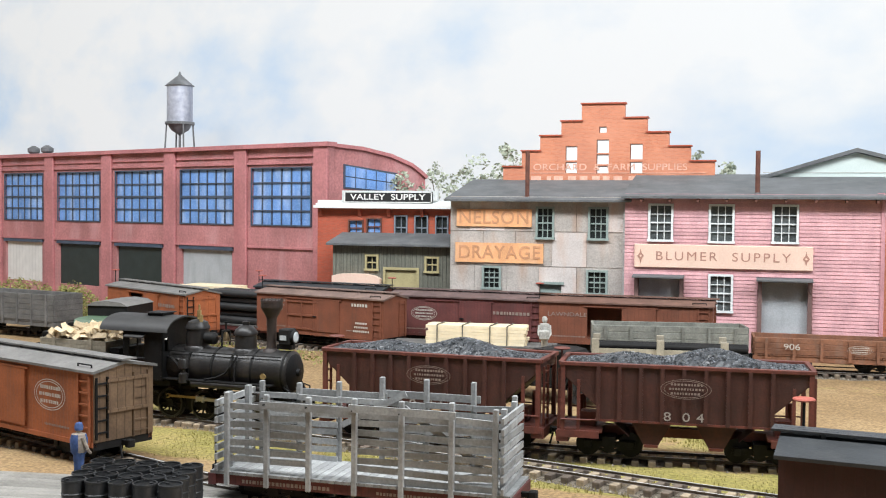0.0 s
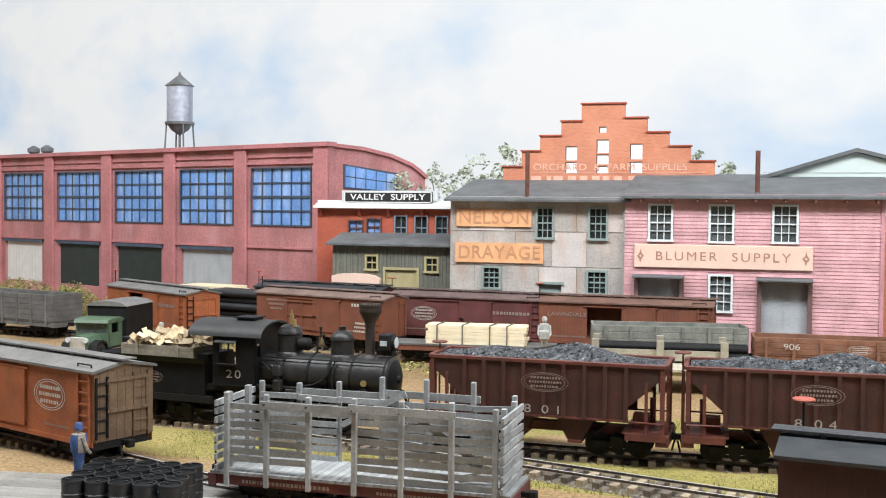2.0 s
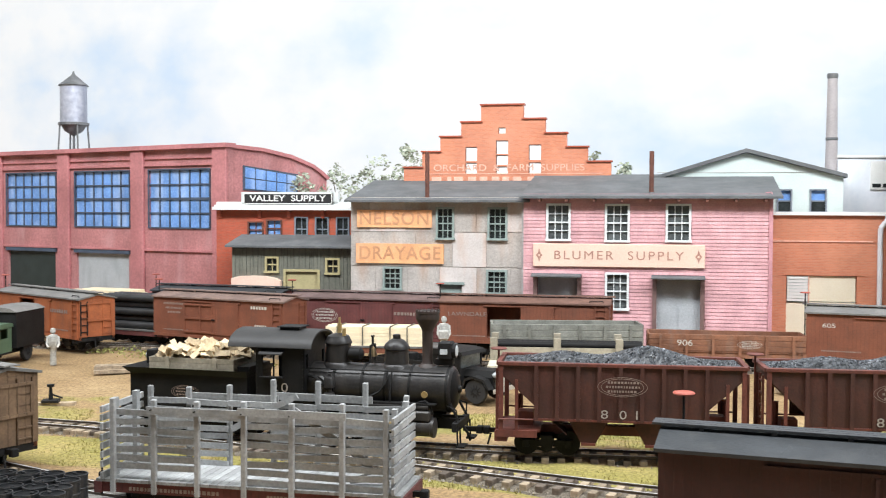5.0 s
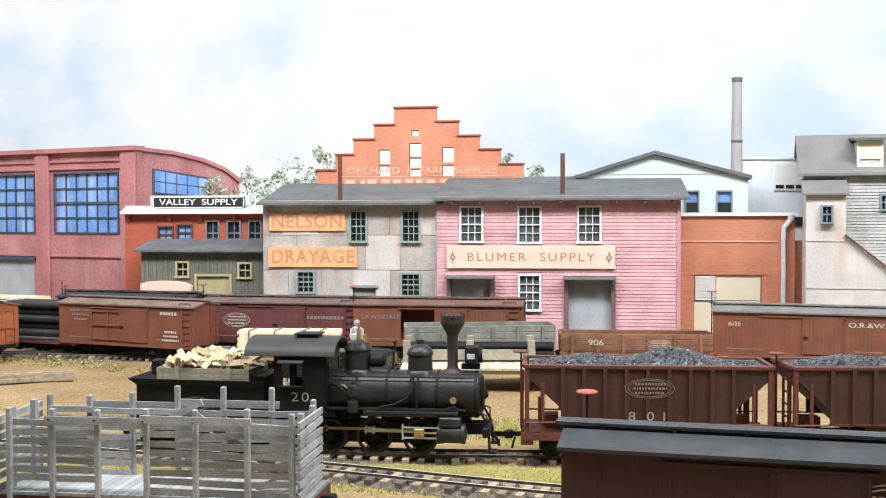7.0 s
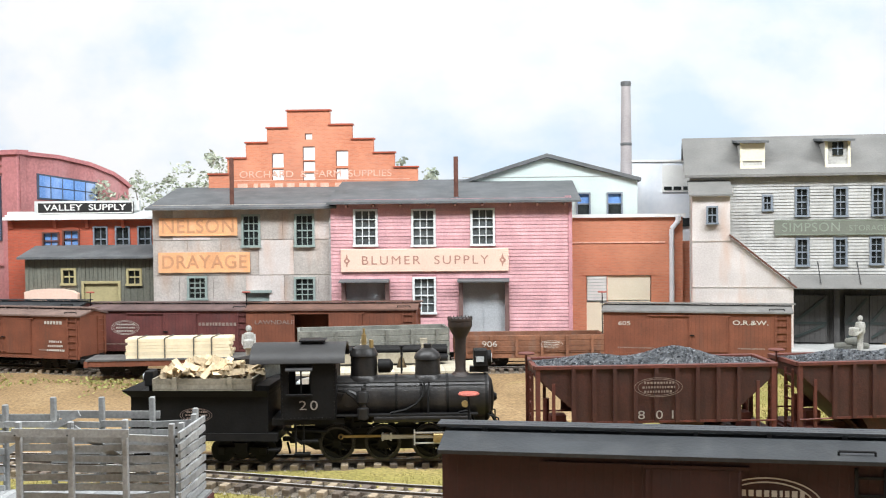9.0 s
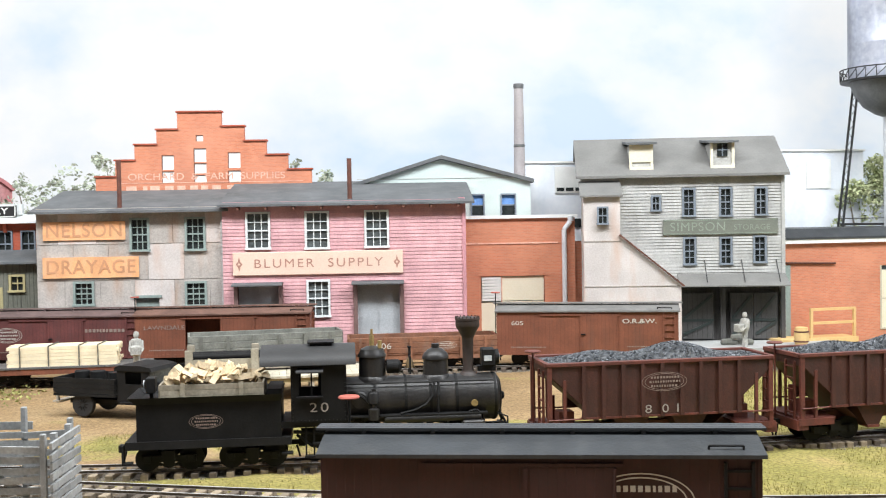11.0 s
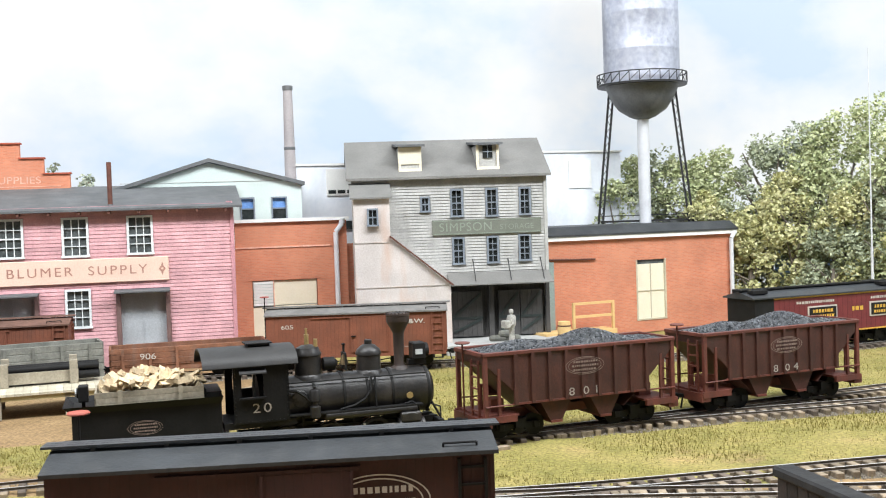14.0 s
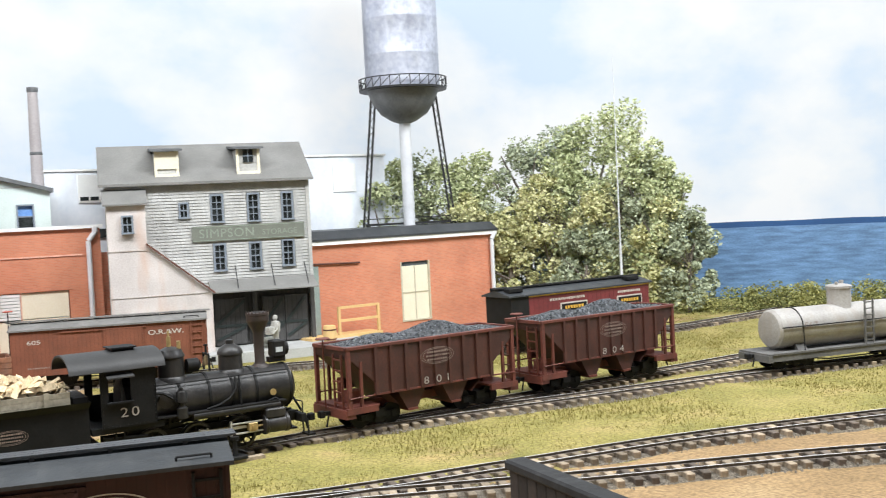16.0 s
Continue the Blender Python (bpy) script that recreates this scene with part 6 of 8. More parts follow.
    part("cab_side", holed(Build(), x0, x1, 0.285, 0.66, -w, -w + 0.012, [(x0 + 0.05, x0 + 0.19, 0.45, 0.61)]), cab_black, t)
    part("cab_side", holed(Build(), x0, x1, 0.285, 0.66, w - 0.012, w, [(x0 + 0.05, x0 + 0.19, 0.45, 0.61)]), cab_black, t)
    arch = [(w * math.cos(math.pi * k / 12), 0.655 + 0.088 * math.sin(math.pi * k / 12)) for k in range(13)]
    part("cab_front", holed(Build(), -w, w, 0.285, 0.655, -0.006, 0.006, [(-w + 0.03, -w + 0.075, 0.50, 0.60), (w - 0.075, w - 0.03, 0.50, 0.60)]), cab_black, t).matrix_basis = at(x1 - 0.006, 0, 0, 90)
    part("cab_front_gable", Build().prism(arch, "x", x1 - 0.012, x1), cab_black, t)
    part("window_shade", Build().prism([(-w - 0.045, 0.600), (-w, 0.62), (-w, 0.628), (-w - 0.045, 0.608)], "x", x0 + 0.035, x0 + 0.205), cab_roof, t)
    rivet = mesh_of("rivet", Build().lathe([(0.0045, 0), (0.0035, -0.003), (0.001, -0.004)], axis="y", n=6), cab_black)
    for k in range(14):
        piece("rivet", rivet, t, at(x0 + 0.012 + k * 0.025, -w, 0.296))
    for k in range(13):
        for x in (x0 + 0.010, x1 - 0.010):
            piece("rivet", rivet, t, at(x, -w, 0.32 + k * 0.026))
    part("window_frame", Build().box(x0 + 0.035, x0 + 0.2, -w - 0.012, -w, 0.61, 0.625).box(x0 + 0.035, x0 + 0.2, -w - 0.03, -w, 0.44, 0.45).box(x0 + .125, x0 + .135, -w - .004, -w + .006, .45, .61), cab_black, t)
    ang = [math.pi * k / 14 for k in range(15)]
    outer = [((w + 0.03) * math.cos(a), 0.648 + 0.108 * math.sin(a)) for a in ang]
    inner = [((w + 0.022) * math.cos(a), 0.645 + 0.098 * math.sin(a)) for a in reversed(ang)]
    part("cab_roof", Build().prism(outer + inner, "x", x0 - 0.19, x1 + 0.06), cab_roof, t, "curved grey-black cab roof", smooth=True)
    part("roof_hatch", Build().box(-1.03, -0.89, -0.07, 0.07, 0.745, 0.768, ch=0.003).box(-1.045, -0.875, -0.085, 0.085, 0.768, 0.776), cab_black, t)
    part("cab_floor", Build().box(x0 - 0.06, x1 + 0.05, -w + 0.02, w - 0.02, 0.25, 0.29), soot, t)
    part("backhead", Build().lathe([(0.15, 0), (0.14, 0.1)], (-0.98, 0, 0.42), axis="x", n=16), soot, t)
    part("firebox", Build().box(-0.95, -0.66, -0.055, 0.055, 0.14, 0.40), soot, t)
    part("ash_pan", Build().prism([(-0.94, 0.14), (-0.68, 0.14), (-0.73, 0.07), (-0.89, 0.07)], "y", -0.05, 0.05), soot, t)
    for i, ch in enumerate("20"):
        letters(ch, 0.06, lettering_grey, t, at(-1.01 + 0.07 * i, -w - 0.004, 0.375), name="cab_number", stretch=1.3)
    # frame, running board, cylinders
    for y in (-0.165, 0.165):
        part("running_board", Build().box(-0.80, 0.10, y - 0.035, y + 0.035, 0.300, 0.309), soot, t)
        for x in (-0.7, -0.36, 0.0):
            part("board_bracket", Build().bar((x, y * 0.75, 0.30), (x, y * 0.75, 0.22), 0.014), soot, t)
    part("air_tank", Build().lathe([(0.012, -0.565), (0.026, -0.56), (0.026, 0.055), (0.012, 0.06)], (0, -0.178, 0.282), axis="x", n=14), loco_black, t, smooth=True)
    part("air_pump", Build().lathe([(0.03, 0.28), (0.036, 0.285), (0.036, 0.35), (0.018, 0.36), (0.018, 0.38), (0.036, 0.39), (0.036, 0.45), (0.03, 0.46), (0.012, 0.465), (0.012, 0.48)], (-0.63, -0.185, 0), n=14), loco_black, t, smooth=True)
    part("steam_chest_elbow", Build().lathe([(0.05, -0.02), (0.06, -0.01), (0.06, 0.01), (0.05, 0.02)], (-0.72, -0.13, 0.40), axis="y", n=14), loco_black, t, smooth=True)
    for y in (-0.058, 0.058):
        part("frame", Build().prism([(-1.1, 0.20), (-1.1, 0.15), (-0.95, 0.065), (-0.06, 0.065), (0.05, 0.13), (0.24, 0.13), (0.24, 0.20)], "y", y - 0.01, y + 0.01), soot, t)
        for x in (-0.66, -0.36, -0.08):
            part("leaf_spring", Build().prism([(x - 0.085, 0.215), (x + 0.085, 0.215), (x + 0.03, 0.24), (x - 0.03, 0.24)], "y", y - 0.012, y + 0.012), soot, t)
    crossheads = []
    for y in (-0.18, 0.18):
        part("cylinder", Build().lathe([(0.045, -0.085), (0.066, -0.08), (0.066, -0.06), (0.060, -0.055), (0.060, 0.07), (0.066, 0.075), (0.066, 0.095), (0.045, 0.10), (0.02, 0.108)], (0.005, y, 0.155), axis="x", n=20).box(-0.065, 0.075, y - 0.052, y + 0.052, 0.20, 0.265, ch=0.008), loco_black, t, smooth=True)
        part("crosshead_guide", Build().box(-0.30, -0.07, y - 0.01, y + 0.01, 0.185, 0.193).box(-0.30, -0.07, y - 0.01, y + 0.01, 0.118, 0.126).box(-0.31, -0.30, y - 0.012, y + 0.012, 0.11, 0.21), steel, t)
        crossheads.append(part("crosshead", Build().box(-0.032, 0.032, y - 0.022, y + 0.022, 0.128, 0.183, ch=0.004).tube((0, y - 0.03, 0.155), (0, y + 0.03, 0.155), 0.012, n=10).tube((0.03, y, 0.155), (0.15, y, 0.155), 0.007, n=8), brass, t, "brass crosshead with piston rod"))
    part("handrail", Build().tube((-0.80, -0.125, 0.505), (0.15, -0.125, 0.505), 0.005, n=6).tube((-0.80, 0.125, 0.505), (0.15, 0.125, 0.505), 0.005, n=6), soot, t)
    for r, pts in ((0.008, [(-0.24, -0.13, 0.50), (-0.25, -0.162, 0.42), (-0.29, -0.166, 0.37), (-0.36, -0.17, 0.335), (-0.46, -0.175, 0.315)]),
                   (0.007, [(-0.21, -0.13, 0.50), (-0.215, -0.160, 0.42), (-0.215, -0.165, 0.31)]),
                   (0.010, [(-0.79, -0.15, 0.46), (-0.74, -0.17, 0.455), (-0.69, -0.18, 0.42), (-0.65, -0.18, 0.37)]),
                   (0.007, [(-0.02, -.165, .312), (0.03, -.17, .325), (0.065, -.175, .30), (0.08, -.175, .24)])):
        b = Build()
        for a, c in zip(pts, pts[1:]):
            b.tube(a, c, r, n=6)
        part("steam_pipe", b, soot, t)
    part("pilot_beam", Build().box(0.21, 0.25, -0.18, 0.18, 0.13, 0.19, ch=0.004), soot, t)
    for y in (-0.15, 0.15):
        part("footboard", Build().box(0.245, 0.30, y - 0.055, y + 0.055, 0.035, 0.047).bar((0.255, y - 0.04, 0.04), (0.25, y - 0.04, 0.15), 0.01).bar((0.255, y + 0.04, 0.04), (0.25, y + 0.04, 0.15), 0.01), soot, t)
        part("handhold", Build().tube((0.235, y, 0.19), (0.235, y, 0.27), 0.005, n=5).tube((0.235, y, 0.27), (0.15, y * 0.8, 0.30), 0.005, n=5), soot, t)
    part("air_hose", Build().tube((0.26, -0.06, 0.15), (0.30, -0.065, 0.10), 0.009, n=6).tube((0.30, -0.065, 0.10), (0.31, -0.06, 0.06), 0.009, n=6), soot, t)
    for x in (-1.02, -0.97):
        part("cab_step", Build().box(x - 0.05, x + 0.05, -0.20, -0.15, 0.06 + (x + 1.02) * 1.6, 0.07 + (x + 1.02) * 1.6).bar((x - 0.04, -0.175, 0.06), (x - 0.04, -0.175, 0.26), 0.01), soot, t)
    part("under_cab_pipe", Build().tube((-1.14, -0.16, 0.22), (-0.86, -0.16, 0.20), 0.012, n=8).tube((-1.12, -0.15, 0.20), (-1.02, -0.15, 0.12), 0.010, n=8).tube((-1.02, -0.15, 0.12), (-0.90, -0.14, 0.16), 0.010, n=8), soot, t)
    part("pilot_brace", Build().tube((0.10, -0.1, 0.46), (0.24, -0.12, 0.2), 0.009, n=6).tube((0.10, 0.1, 0.46), (0.24, 0.12, 0.2), 0.009, n=6), soot, t)
    part("front_coupler", Build().box(0.25, 0.37, -0.015, 0.015, 0.11, 0.14).box(0.34, 0.385, -0.03, 0.02, 0.10, 0.15, ch=0.006), soot, t)
    wheels = []
    for x in (-0.805, -0.51, -0.205):
        b = Build()
        for q in (-1, 1):
            b.lathe([(0.016, -0.014), (0.028, -0.014), (0.028, 0.016), (0.016, 0.016)], (0, q * 0.088, 0), axis="y", n=12)
            for i in range(11):
                a = 2 * math.pi * i / 11
                b.bar((0.02 * math.cos(a), q * 0.088, 0.02 * math.sin(a)), (0.098 * math.cos(a), q * 0.088, 0.098 * math.sin(a)), 0.010)
            b.prism([(0.096 * math.cos(a), 0.096 * math.sin(a)) for a in [math.pi * (0.72 + 0.56 * i / 6) for i in range(7)]], "y", q * 0.082, q * 0.096)
            b.tube((CRANK, q * 0.09, 0), (CRANK, q * 0.15, 0), 0.010, n=8)
        b.tube((0, -0.1, 0), (0, 0.1, 0), 0.018, n=10)
        wh = part("driving_wheel", b, soot, t, "spoked black driving wheel", smooth=True)
        for q in (-1, 1):
            part("tyre", Build().hoop([(0.096, -0.014), (WHEEL, -0.014), (WHEEL, 0.014), (0.096, 0.014)], (0, q * 0.09, 0)).hoop([(0.100, -0.005), (0.119, -0.004), (0.119, 0.004), (0.100, 0.005)], (0, q * 0.073, 0)), dark_steel, wh, smooth=True)
        wheels.append((wh, x))
    rods = []
    for y in (-0.118, 0.118):
        b = Build().box(-0.60, 0.0, y - 0.006, y + 0.006, -0.008, 0.008)
        for x, k in ((0, 0.017), (-0.305, 0.021), (-0.60, 0.017)):
            b.lathe([(k, y - .010), (k, y + .010)], (x, 0, 0), axis="y", n=14)
        rods.append(part("coupling_rod", b, brass, t, "bright brass side rod"))
    mains = []
    for y in (-0.145, 0.145):
        b = Build().prism([(0, -0.013), (ROD, -0.008), (ROD, 0.008), (0, 0.013)], "y", y - 0.006, y + 0.006).box(-0.036, 0.036, y - .010, y + .010, -.018, .018, ch=0.004)
        for x in (-0.026, 0.026):
            b.box(x - 0.005, x + 0.005, y - 0.013, y + 0.013, -0.025, 0.025)
        mains.append(part("main_rod", b, steel, t, "bright steel main rod"))
    return t, wheels, rods, mains, crossheads


loco, loco_wheels, loco_rods, loco_mains, loco_crossheads = locomotive()


def tender():
    t = thing("tender", at(0, 0, RAIL), "black locomotive tender with a crate of split firewood", "tender")
    h, w = 0.445, 0.20
    part("tank", Build().prism([(-h, 0.20), (h, 0.20), (h, 0.43), (-h, 0.43)], "y", -w, w), cab_black, t)
    part("flare", Build().add([(-h, -w, .43), (h, -w, .43), (h, w, .43), (-h, w, .43), (-h - .05, -w - .03, .475), (h + .01, -w - .03, .475), (h + .01, w + .03, .475), (-h - .05, w + .03, .475)], [(0, 1, 5, 4), (1, 2, 6, 5), (2, 3, 7, 6), (3, 0, 4, 7), (0, 3, 2, 1)]), cab_black, t)
    part("deck", Build().box(-h, h, -w, w, 0.43, 0.44), soot, t)
    part("frame", Build().box(-h - 0.07, h + 0.06, -w - 0.01, w + 0.01, 0.15, 0.20), soot, t)
    part("steps", Build().box(-h - .09, -h - .03, -w - .02, -w + .05, .06, .07).box(-h - .09, -h - .08, -w - .02, -w + .05, .06, .18).box(h, h + .07, -w - .02, -w + .05, .09, .1), soot, t)
    emblem(t, -0.02, 0.315, 0.105, 0.045, -w - 0.003, lettering_dim)
    c = part("fuel_crate", Build().box(-0.30, 0.34, -0.185, -0.17, 0.44, 0.45), crate_wood, t, "grey-tan plank crate")
    for i in range(3):
        z = 0.445 + i * 0.034
        for y in (-0.19, 0.178):
            part("crate_board", Build().box(-0.30, 0.34, y, y + 0.012, z, z + 0.032), crate_wood, c)
        for x in (-0.31, 0.328):
            part("crate_board", Build().box(x, x + 0.012, -0.18, 0.18, z, z + 0.032), crate_wood, c)
    for x in (-0.16, 0.2):
        part("crate_stake", Build().box(x - 0.014, x + 0.014, -0.20, -0.19, 0.44, 0.555), crate_wood, c)
    rng = random.Random(8)
    meshes = []
    for k in range(4):
        L = 0.10 + 0.012 * k
        meshes.append(mesh_of("log", Build().prism([(-0.022, -0.016), (0.022, -0.014), (0.006, 0.022 - 0.004 * k)], "x", -L / 2, L / 2), split_wood))
    for i in range(110):
        x, y = rng.uniform(-0.26, 0.32), rng.uniform(-0.155, 0.155)
        top = 0.10 * max(0, 1 - (x + 0.0) ** 2 / 0.13) * (1 - 6 * y * y) + 0.02
        piece("log", rng.choice(meshes), c, at(x, y, 0.52 + rng.uniform(0.2, 1.0) * top, rng.uniform(-90, 90), rng.uniform(-30, 30), rng.uniform(-40, 40)))
    part("rear_lamp", Build().box(-0.41, -0.35, -0.05, 0.05, 0.475, 0.575, ch=0.006).lathe([(0.03, -0.42), (0.035, -0.40)], (0, 0, 0.53), axis="x", n=12).box(-.39, -.37, -.02, .02, .43, .48), soot, t)
    part("lamp_lens", Build().lathe([(0.026, -0.428), (0.028, -0.42)], (0, 0, 0.53), axis="x", n=12), lamp_glass, t)
    part("toolbox", Build().box(0.36, 0.45, -0.17, 0.17, 0.44, 0.5), soot, t)
    for x in (-0.26, 0.26):
        truck(t, x, base=0.27)
    couplers(t, h + 0.05)
    return t


tender_car = tender()


# ---- flat cars and gondolas ----
def flat_base(t, L, W, mat, deck_mat, floor=0.15):
    h, w = L / 2, W / 2
    part("side_sill", Build().box(-h, h, -w, -w + 0.03, floor - 0.055, floor), mat, t)
    part("side_sill", Build().box(-h, h, w - 0.03, w, floor - 0.055, floor), mat, t)
    part("end_beam", Build().box(-h - 0.01, -h + 0.03, -w - .01, w + .01, floor - 0.06, floor), mat, t)
    part("end_beam", Build().box(h - 0.03, h + 0.01, -w - .01, w + .01, floor - 0.06, floor), mat, t)
    part("centre_sill", Build().box(-h + .03, h - .03, -.05, .05, floor - .07, floor - .005), soot, t)
    n = int(L / 0.042)
    me = mesh_of("deck_plank", Build().box(-L / n / 2 + 0.0015, L / n / 2 - 0.0015, -w - 0.008, w + 0.008, 0, 0.016), deck_mat)
    for i in range(n):
        piece("deck_plank", me, t, at(-h + L * (i + 0.5) / n, 0, floor))
    for x in (-h + 0.34, h - 0.34):
        truck(t, x)
    couplers(t, h)
    part("truss_rod", Build().tube((-h + .3, -.14, .1), (-.25, -.14, .05), .006, n=5).tube((-.25, -.14, .05), (.25, -.14, .05), .006, n=5).tube((.25, -.14, .05), (h - .3, -.14, .1), .006, n=5), soot, t)


def stake_car():
    """A flat car with tall silvered slatted sides and a gap for a door."""
    t = thing("stake_side_flatcar", at(-0.99, 5.2, RAIL - 0.03, 0), "flat car with tall silvery slatted stake sides, empty", "flatcar")
    L, W, f = 1.68, 0.42, 0.15
    flat_base(t, L, W, red_dark, grey_wood, f)
    h, w = L / 2, W / 2
    rng = random.Random(6)
    xs = [-h + 0.10, -h + 0.335, -h + 0.58, -h + 0.84, -h + 1.10, -h + 1.37, -h + 1.60]
    tops = {-1: [0.60, 0.60, 0.60, 0.61, 0.61, 0.62, 0.60], 1: [0.60, 0.60, 0.62, 0.66, 0.66, 0.66, 0.60]}
    for side in (-1, 1):
        y = side * (w + 0.002)
        for x, z in zip(xs, tops[side]):
            part("stake", Build().box(x - 0.014, x + 0.014, y - 0.014, y + 0.014, f - 0.055, z, ch=0.004), grey_wood, t)
        for i, (a, c) in enumerate(zip(xs, xs[1:])):
            gap = (side < 0 and i == 2) or (side > 0 and i == 2)
            for k in range(8):
                z = f + 0.035 + k * 0.048
                if gap and k != 7:
                    continue
                if side < 0 and i in (0, 1) and k in (0,):
                    continue
                dz = rng.uniform(-0.006, 0.006)
                b = Build().bar((a + 0.001, y - side * 0.021, z + dz), (c - 0.001, y - side * 0.021, z + rng.uniform(-0.008, 0.008)), 0.012, 0.032)
                part("slat", b, grey_wood, t)
        part("top_rail", Build().bar((xs[1] - .03, y + side * 0.023, 0.545), (xs[3] + .02, y + side * 0.023, 0.545), 0.010, 0.04), grey_wood, t)
        part("top_rail", Build().bar((xs[3] - .02, y + side * 0.035, 0.562), (xs[5] + .03, y + side * 0.035, 0.558), 0.010, 0.04), grey_wood, t)
        for x in xs[1:5]:
            part("bolt", Build().tube((x, y + side * .026, .55), (x, y + side * .046, .55), .004, n=6), soot, t)
    part("brace", Build().bar((xs[2] + .03, w - .03, 0.38), (xs[3] + .15, w - .03, 0.58), 0.012, 0.035), grey_wood, t)
    part("brace", Build().bar((xs[4], -w + .03, 0.57), (xs[5] + .15, -w + .03, 0.30), 0.012, 0.035), grey_wood, t)
    for e in (-1, 1):
        for y in (-w * 0.55, w * 0.55):
            part("end_stake", Build().box(e * (h - .06) - .014, e * (h - .06) + .014, y - .018, y + .018, f - .03, 0.585), grey_wood, t)
        for k in range(8):
            z = f + 0.04 + k * 0.05
            part("end_slat", Build().bar((e * (h - .04), -w - .02, z + rng.uniform(-.006, .006)), (e * (h - .04), w + .02, z + rng.uniform(-.006, .006)), 0.014, 0.033), grey_wood, t)
    for k in range(3):
        part("loose_slat", Build().bar((h - 0.30, -w + .06 + k * .05, f + .03 + k * .012), (h - 0.05, -w + .1 + k * .04, f + .025 + .05 * k), 0.03, 0.012), grey_wood, t)
    bars(t, -0.4, 0.118, 0.5, 0.02, -w - 0.002, lettering_dim, 9)
    bars(t, 0.3, 0.118, 0.35, 0.016, -w - 0.002, lettering_dim, 10)
    part("nbrake_staff", Build().tube((-h - .03, -.1, .05), (-h - .03, -.1, .3), .006, n=6), soot, t)


stake_car()


def lumber_car():
    m = at(-1.90, 10.72, RAIL, 6)
    t = thing("flatcar", m, "weathered red flat car carrying sawn lumber", "flatcar", "standing freight cars")
    flat_base(t, 1.75, 0.42, red_box, dark_wood)
    s = thing("lumber_stack", m @ at(0.06, 0, 0.166), "stack of fresh pale sawn lumber bound with ropes", "lumber")
    rng = random.Random(11)
    for r in range(6):
        for c in range(9):
            y = -0.16 + c * 0.0365
            dx = rng.uniform(-0.02, 0.02)
            part("plank", Build().box(-0.54 + dx, 0.50 + dx, y, y + 0.034, r * 0.033, r * 0.033 + 0.031), fresh_wood, s)
    for x in (-0.42, -0.15, 0.14, 0.32):
        b = Build()
        pts = [(x, -0.168, 0.0), (x, -0.168, 0.202), (x + 0.02, 0.0, 0.206), (x + 0.03, 0.175, 0.202), (x, 0.175, 0)]
        for p, q in zip(pts, pts[1:]):
            b.tube(p, q, 0.006, n=6)
        part("rope", b, rope_mat, s)


lumber_car()


def gondola(m, label, L, W, height, mat, posts, number="", herald=False, floor=0.15, rows=4, name="gondola"):
    t = thing(name, m, label, "gondola", "standing freight cars")
    flat_base(t, L, W, mat, mat, floor)
    h, w = L / 2, W / 2
    rng = random.Random(int(L * 100))
    step = height / rows
    for k in range(rows):
        z = floor + 0.016 + k * step
        for y in (-w, w):
            part("side_plank", Build().box(-h, h, y - 0.012 + rng.uniform(-.002, .002), y + 0.012, z, z + step - 0.005, ch=0.003), mat, t)
        for x in (-h, h):
            part("end_plank", Build().box(x - 0.012, x + 0.012, -w, w, z, z + step - 0.005), mat, t)
    for i in range(posts):
        x = -h + 0.12 + (L - 0.24) * i / (posts - 1)
        for s in (-1, 1):
            part("stake", Build().box(x - 0.014, x + 0.014, min(s * (w + .012), s * (w + .03)), max(s * (w + .012), s * (w + .03)), floor - 0.04, floor + height + 0.005), mat, t)
    y = -w - 0.015
    if number:
        letters(number, 0.06, lettering, t, at(-h + 0.36, y - 0.018, floor + height * 0.55), name="car_number", stretch=1.3)
    if herald:
        emblem(t, h - 0.55, floor + height * 0.52, 0.12, 0.042, y - 0.018, lettering)
    return t


gondola(at(0.11, 10.88, RAIL, 11), "empty gondola of grey-green weathered planks", 1.52, 0.42, 0.27, gondola_wood, 6)
brown_plank = material("brown_gondola_planks", (0.22, 0.095, 0.052), 0.8, vary=0.3, scale=60, dirt=(0.16, 0.13, 0.11), dirt_amount=0.5, per_piece=0.12)
gondola(at(1.72, 11.2, RAIL, 3), "low-sided rusty brown gondola with white number", 1.55, 0.42, 0.17, brown_plank, 6, "906", True, rows=3)
gondola(at(-8.05, 11.25, RAIL, -12), "dark grey plank gondola standing near a hedge", 1.8, 0.44, 0.33, dark_wood, 7, rows=5)


pipe_iron = material("black_iron_pipe", (0.028, 0.028, 0.029), 0.4, vary=0.3, scale=90)


def pipe_car():
    m = at(-5.02, 11.62, RAIL, -14)
    t = thing("flatcar", m, "red flat car loaded with black iron pipes", "flatcar", "standing freight cars")
    flat_base(t, 1.1, 0.42, red_dark, dark_wood)
    for r in range(5):
        for c in range(4 - (r % 2)):
            y = -0.14 + c * 0.092 + (0.046 if r % 2 else 0)
            p = thing("iron_pipe", m @ at(-0.03, y, 0.166 + 0.045 + r * 0.08), "black iron pipe stacked on a flat car", "pipe", "pipes on the flat car")
            part("pipe_shell", Build().lathe([(0.036, -0.45), (0.044, -0.45), (0.044, 0.40), (0.047, 0.40), (0.047, 0.45), (0.036, 0.45), (0.036, -0.44)], axis="x", n=14), pipe_iron, p, smooth=True)


pipe_car()


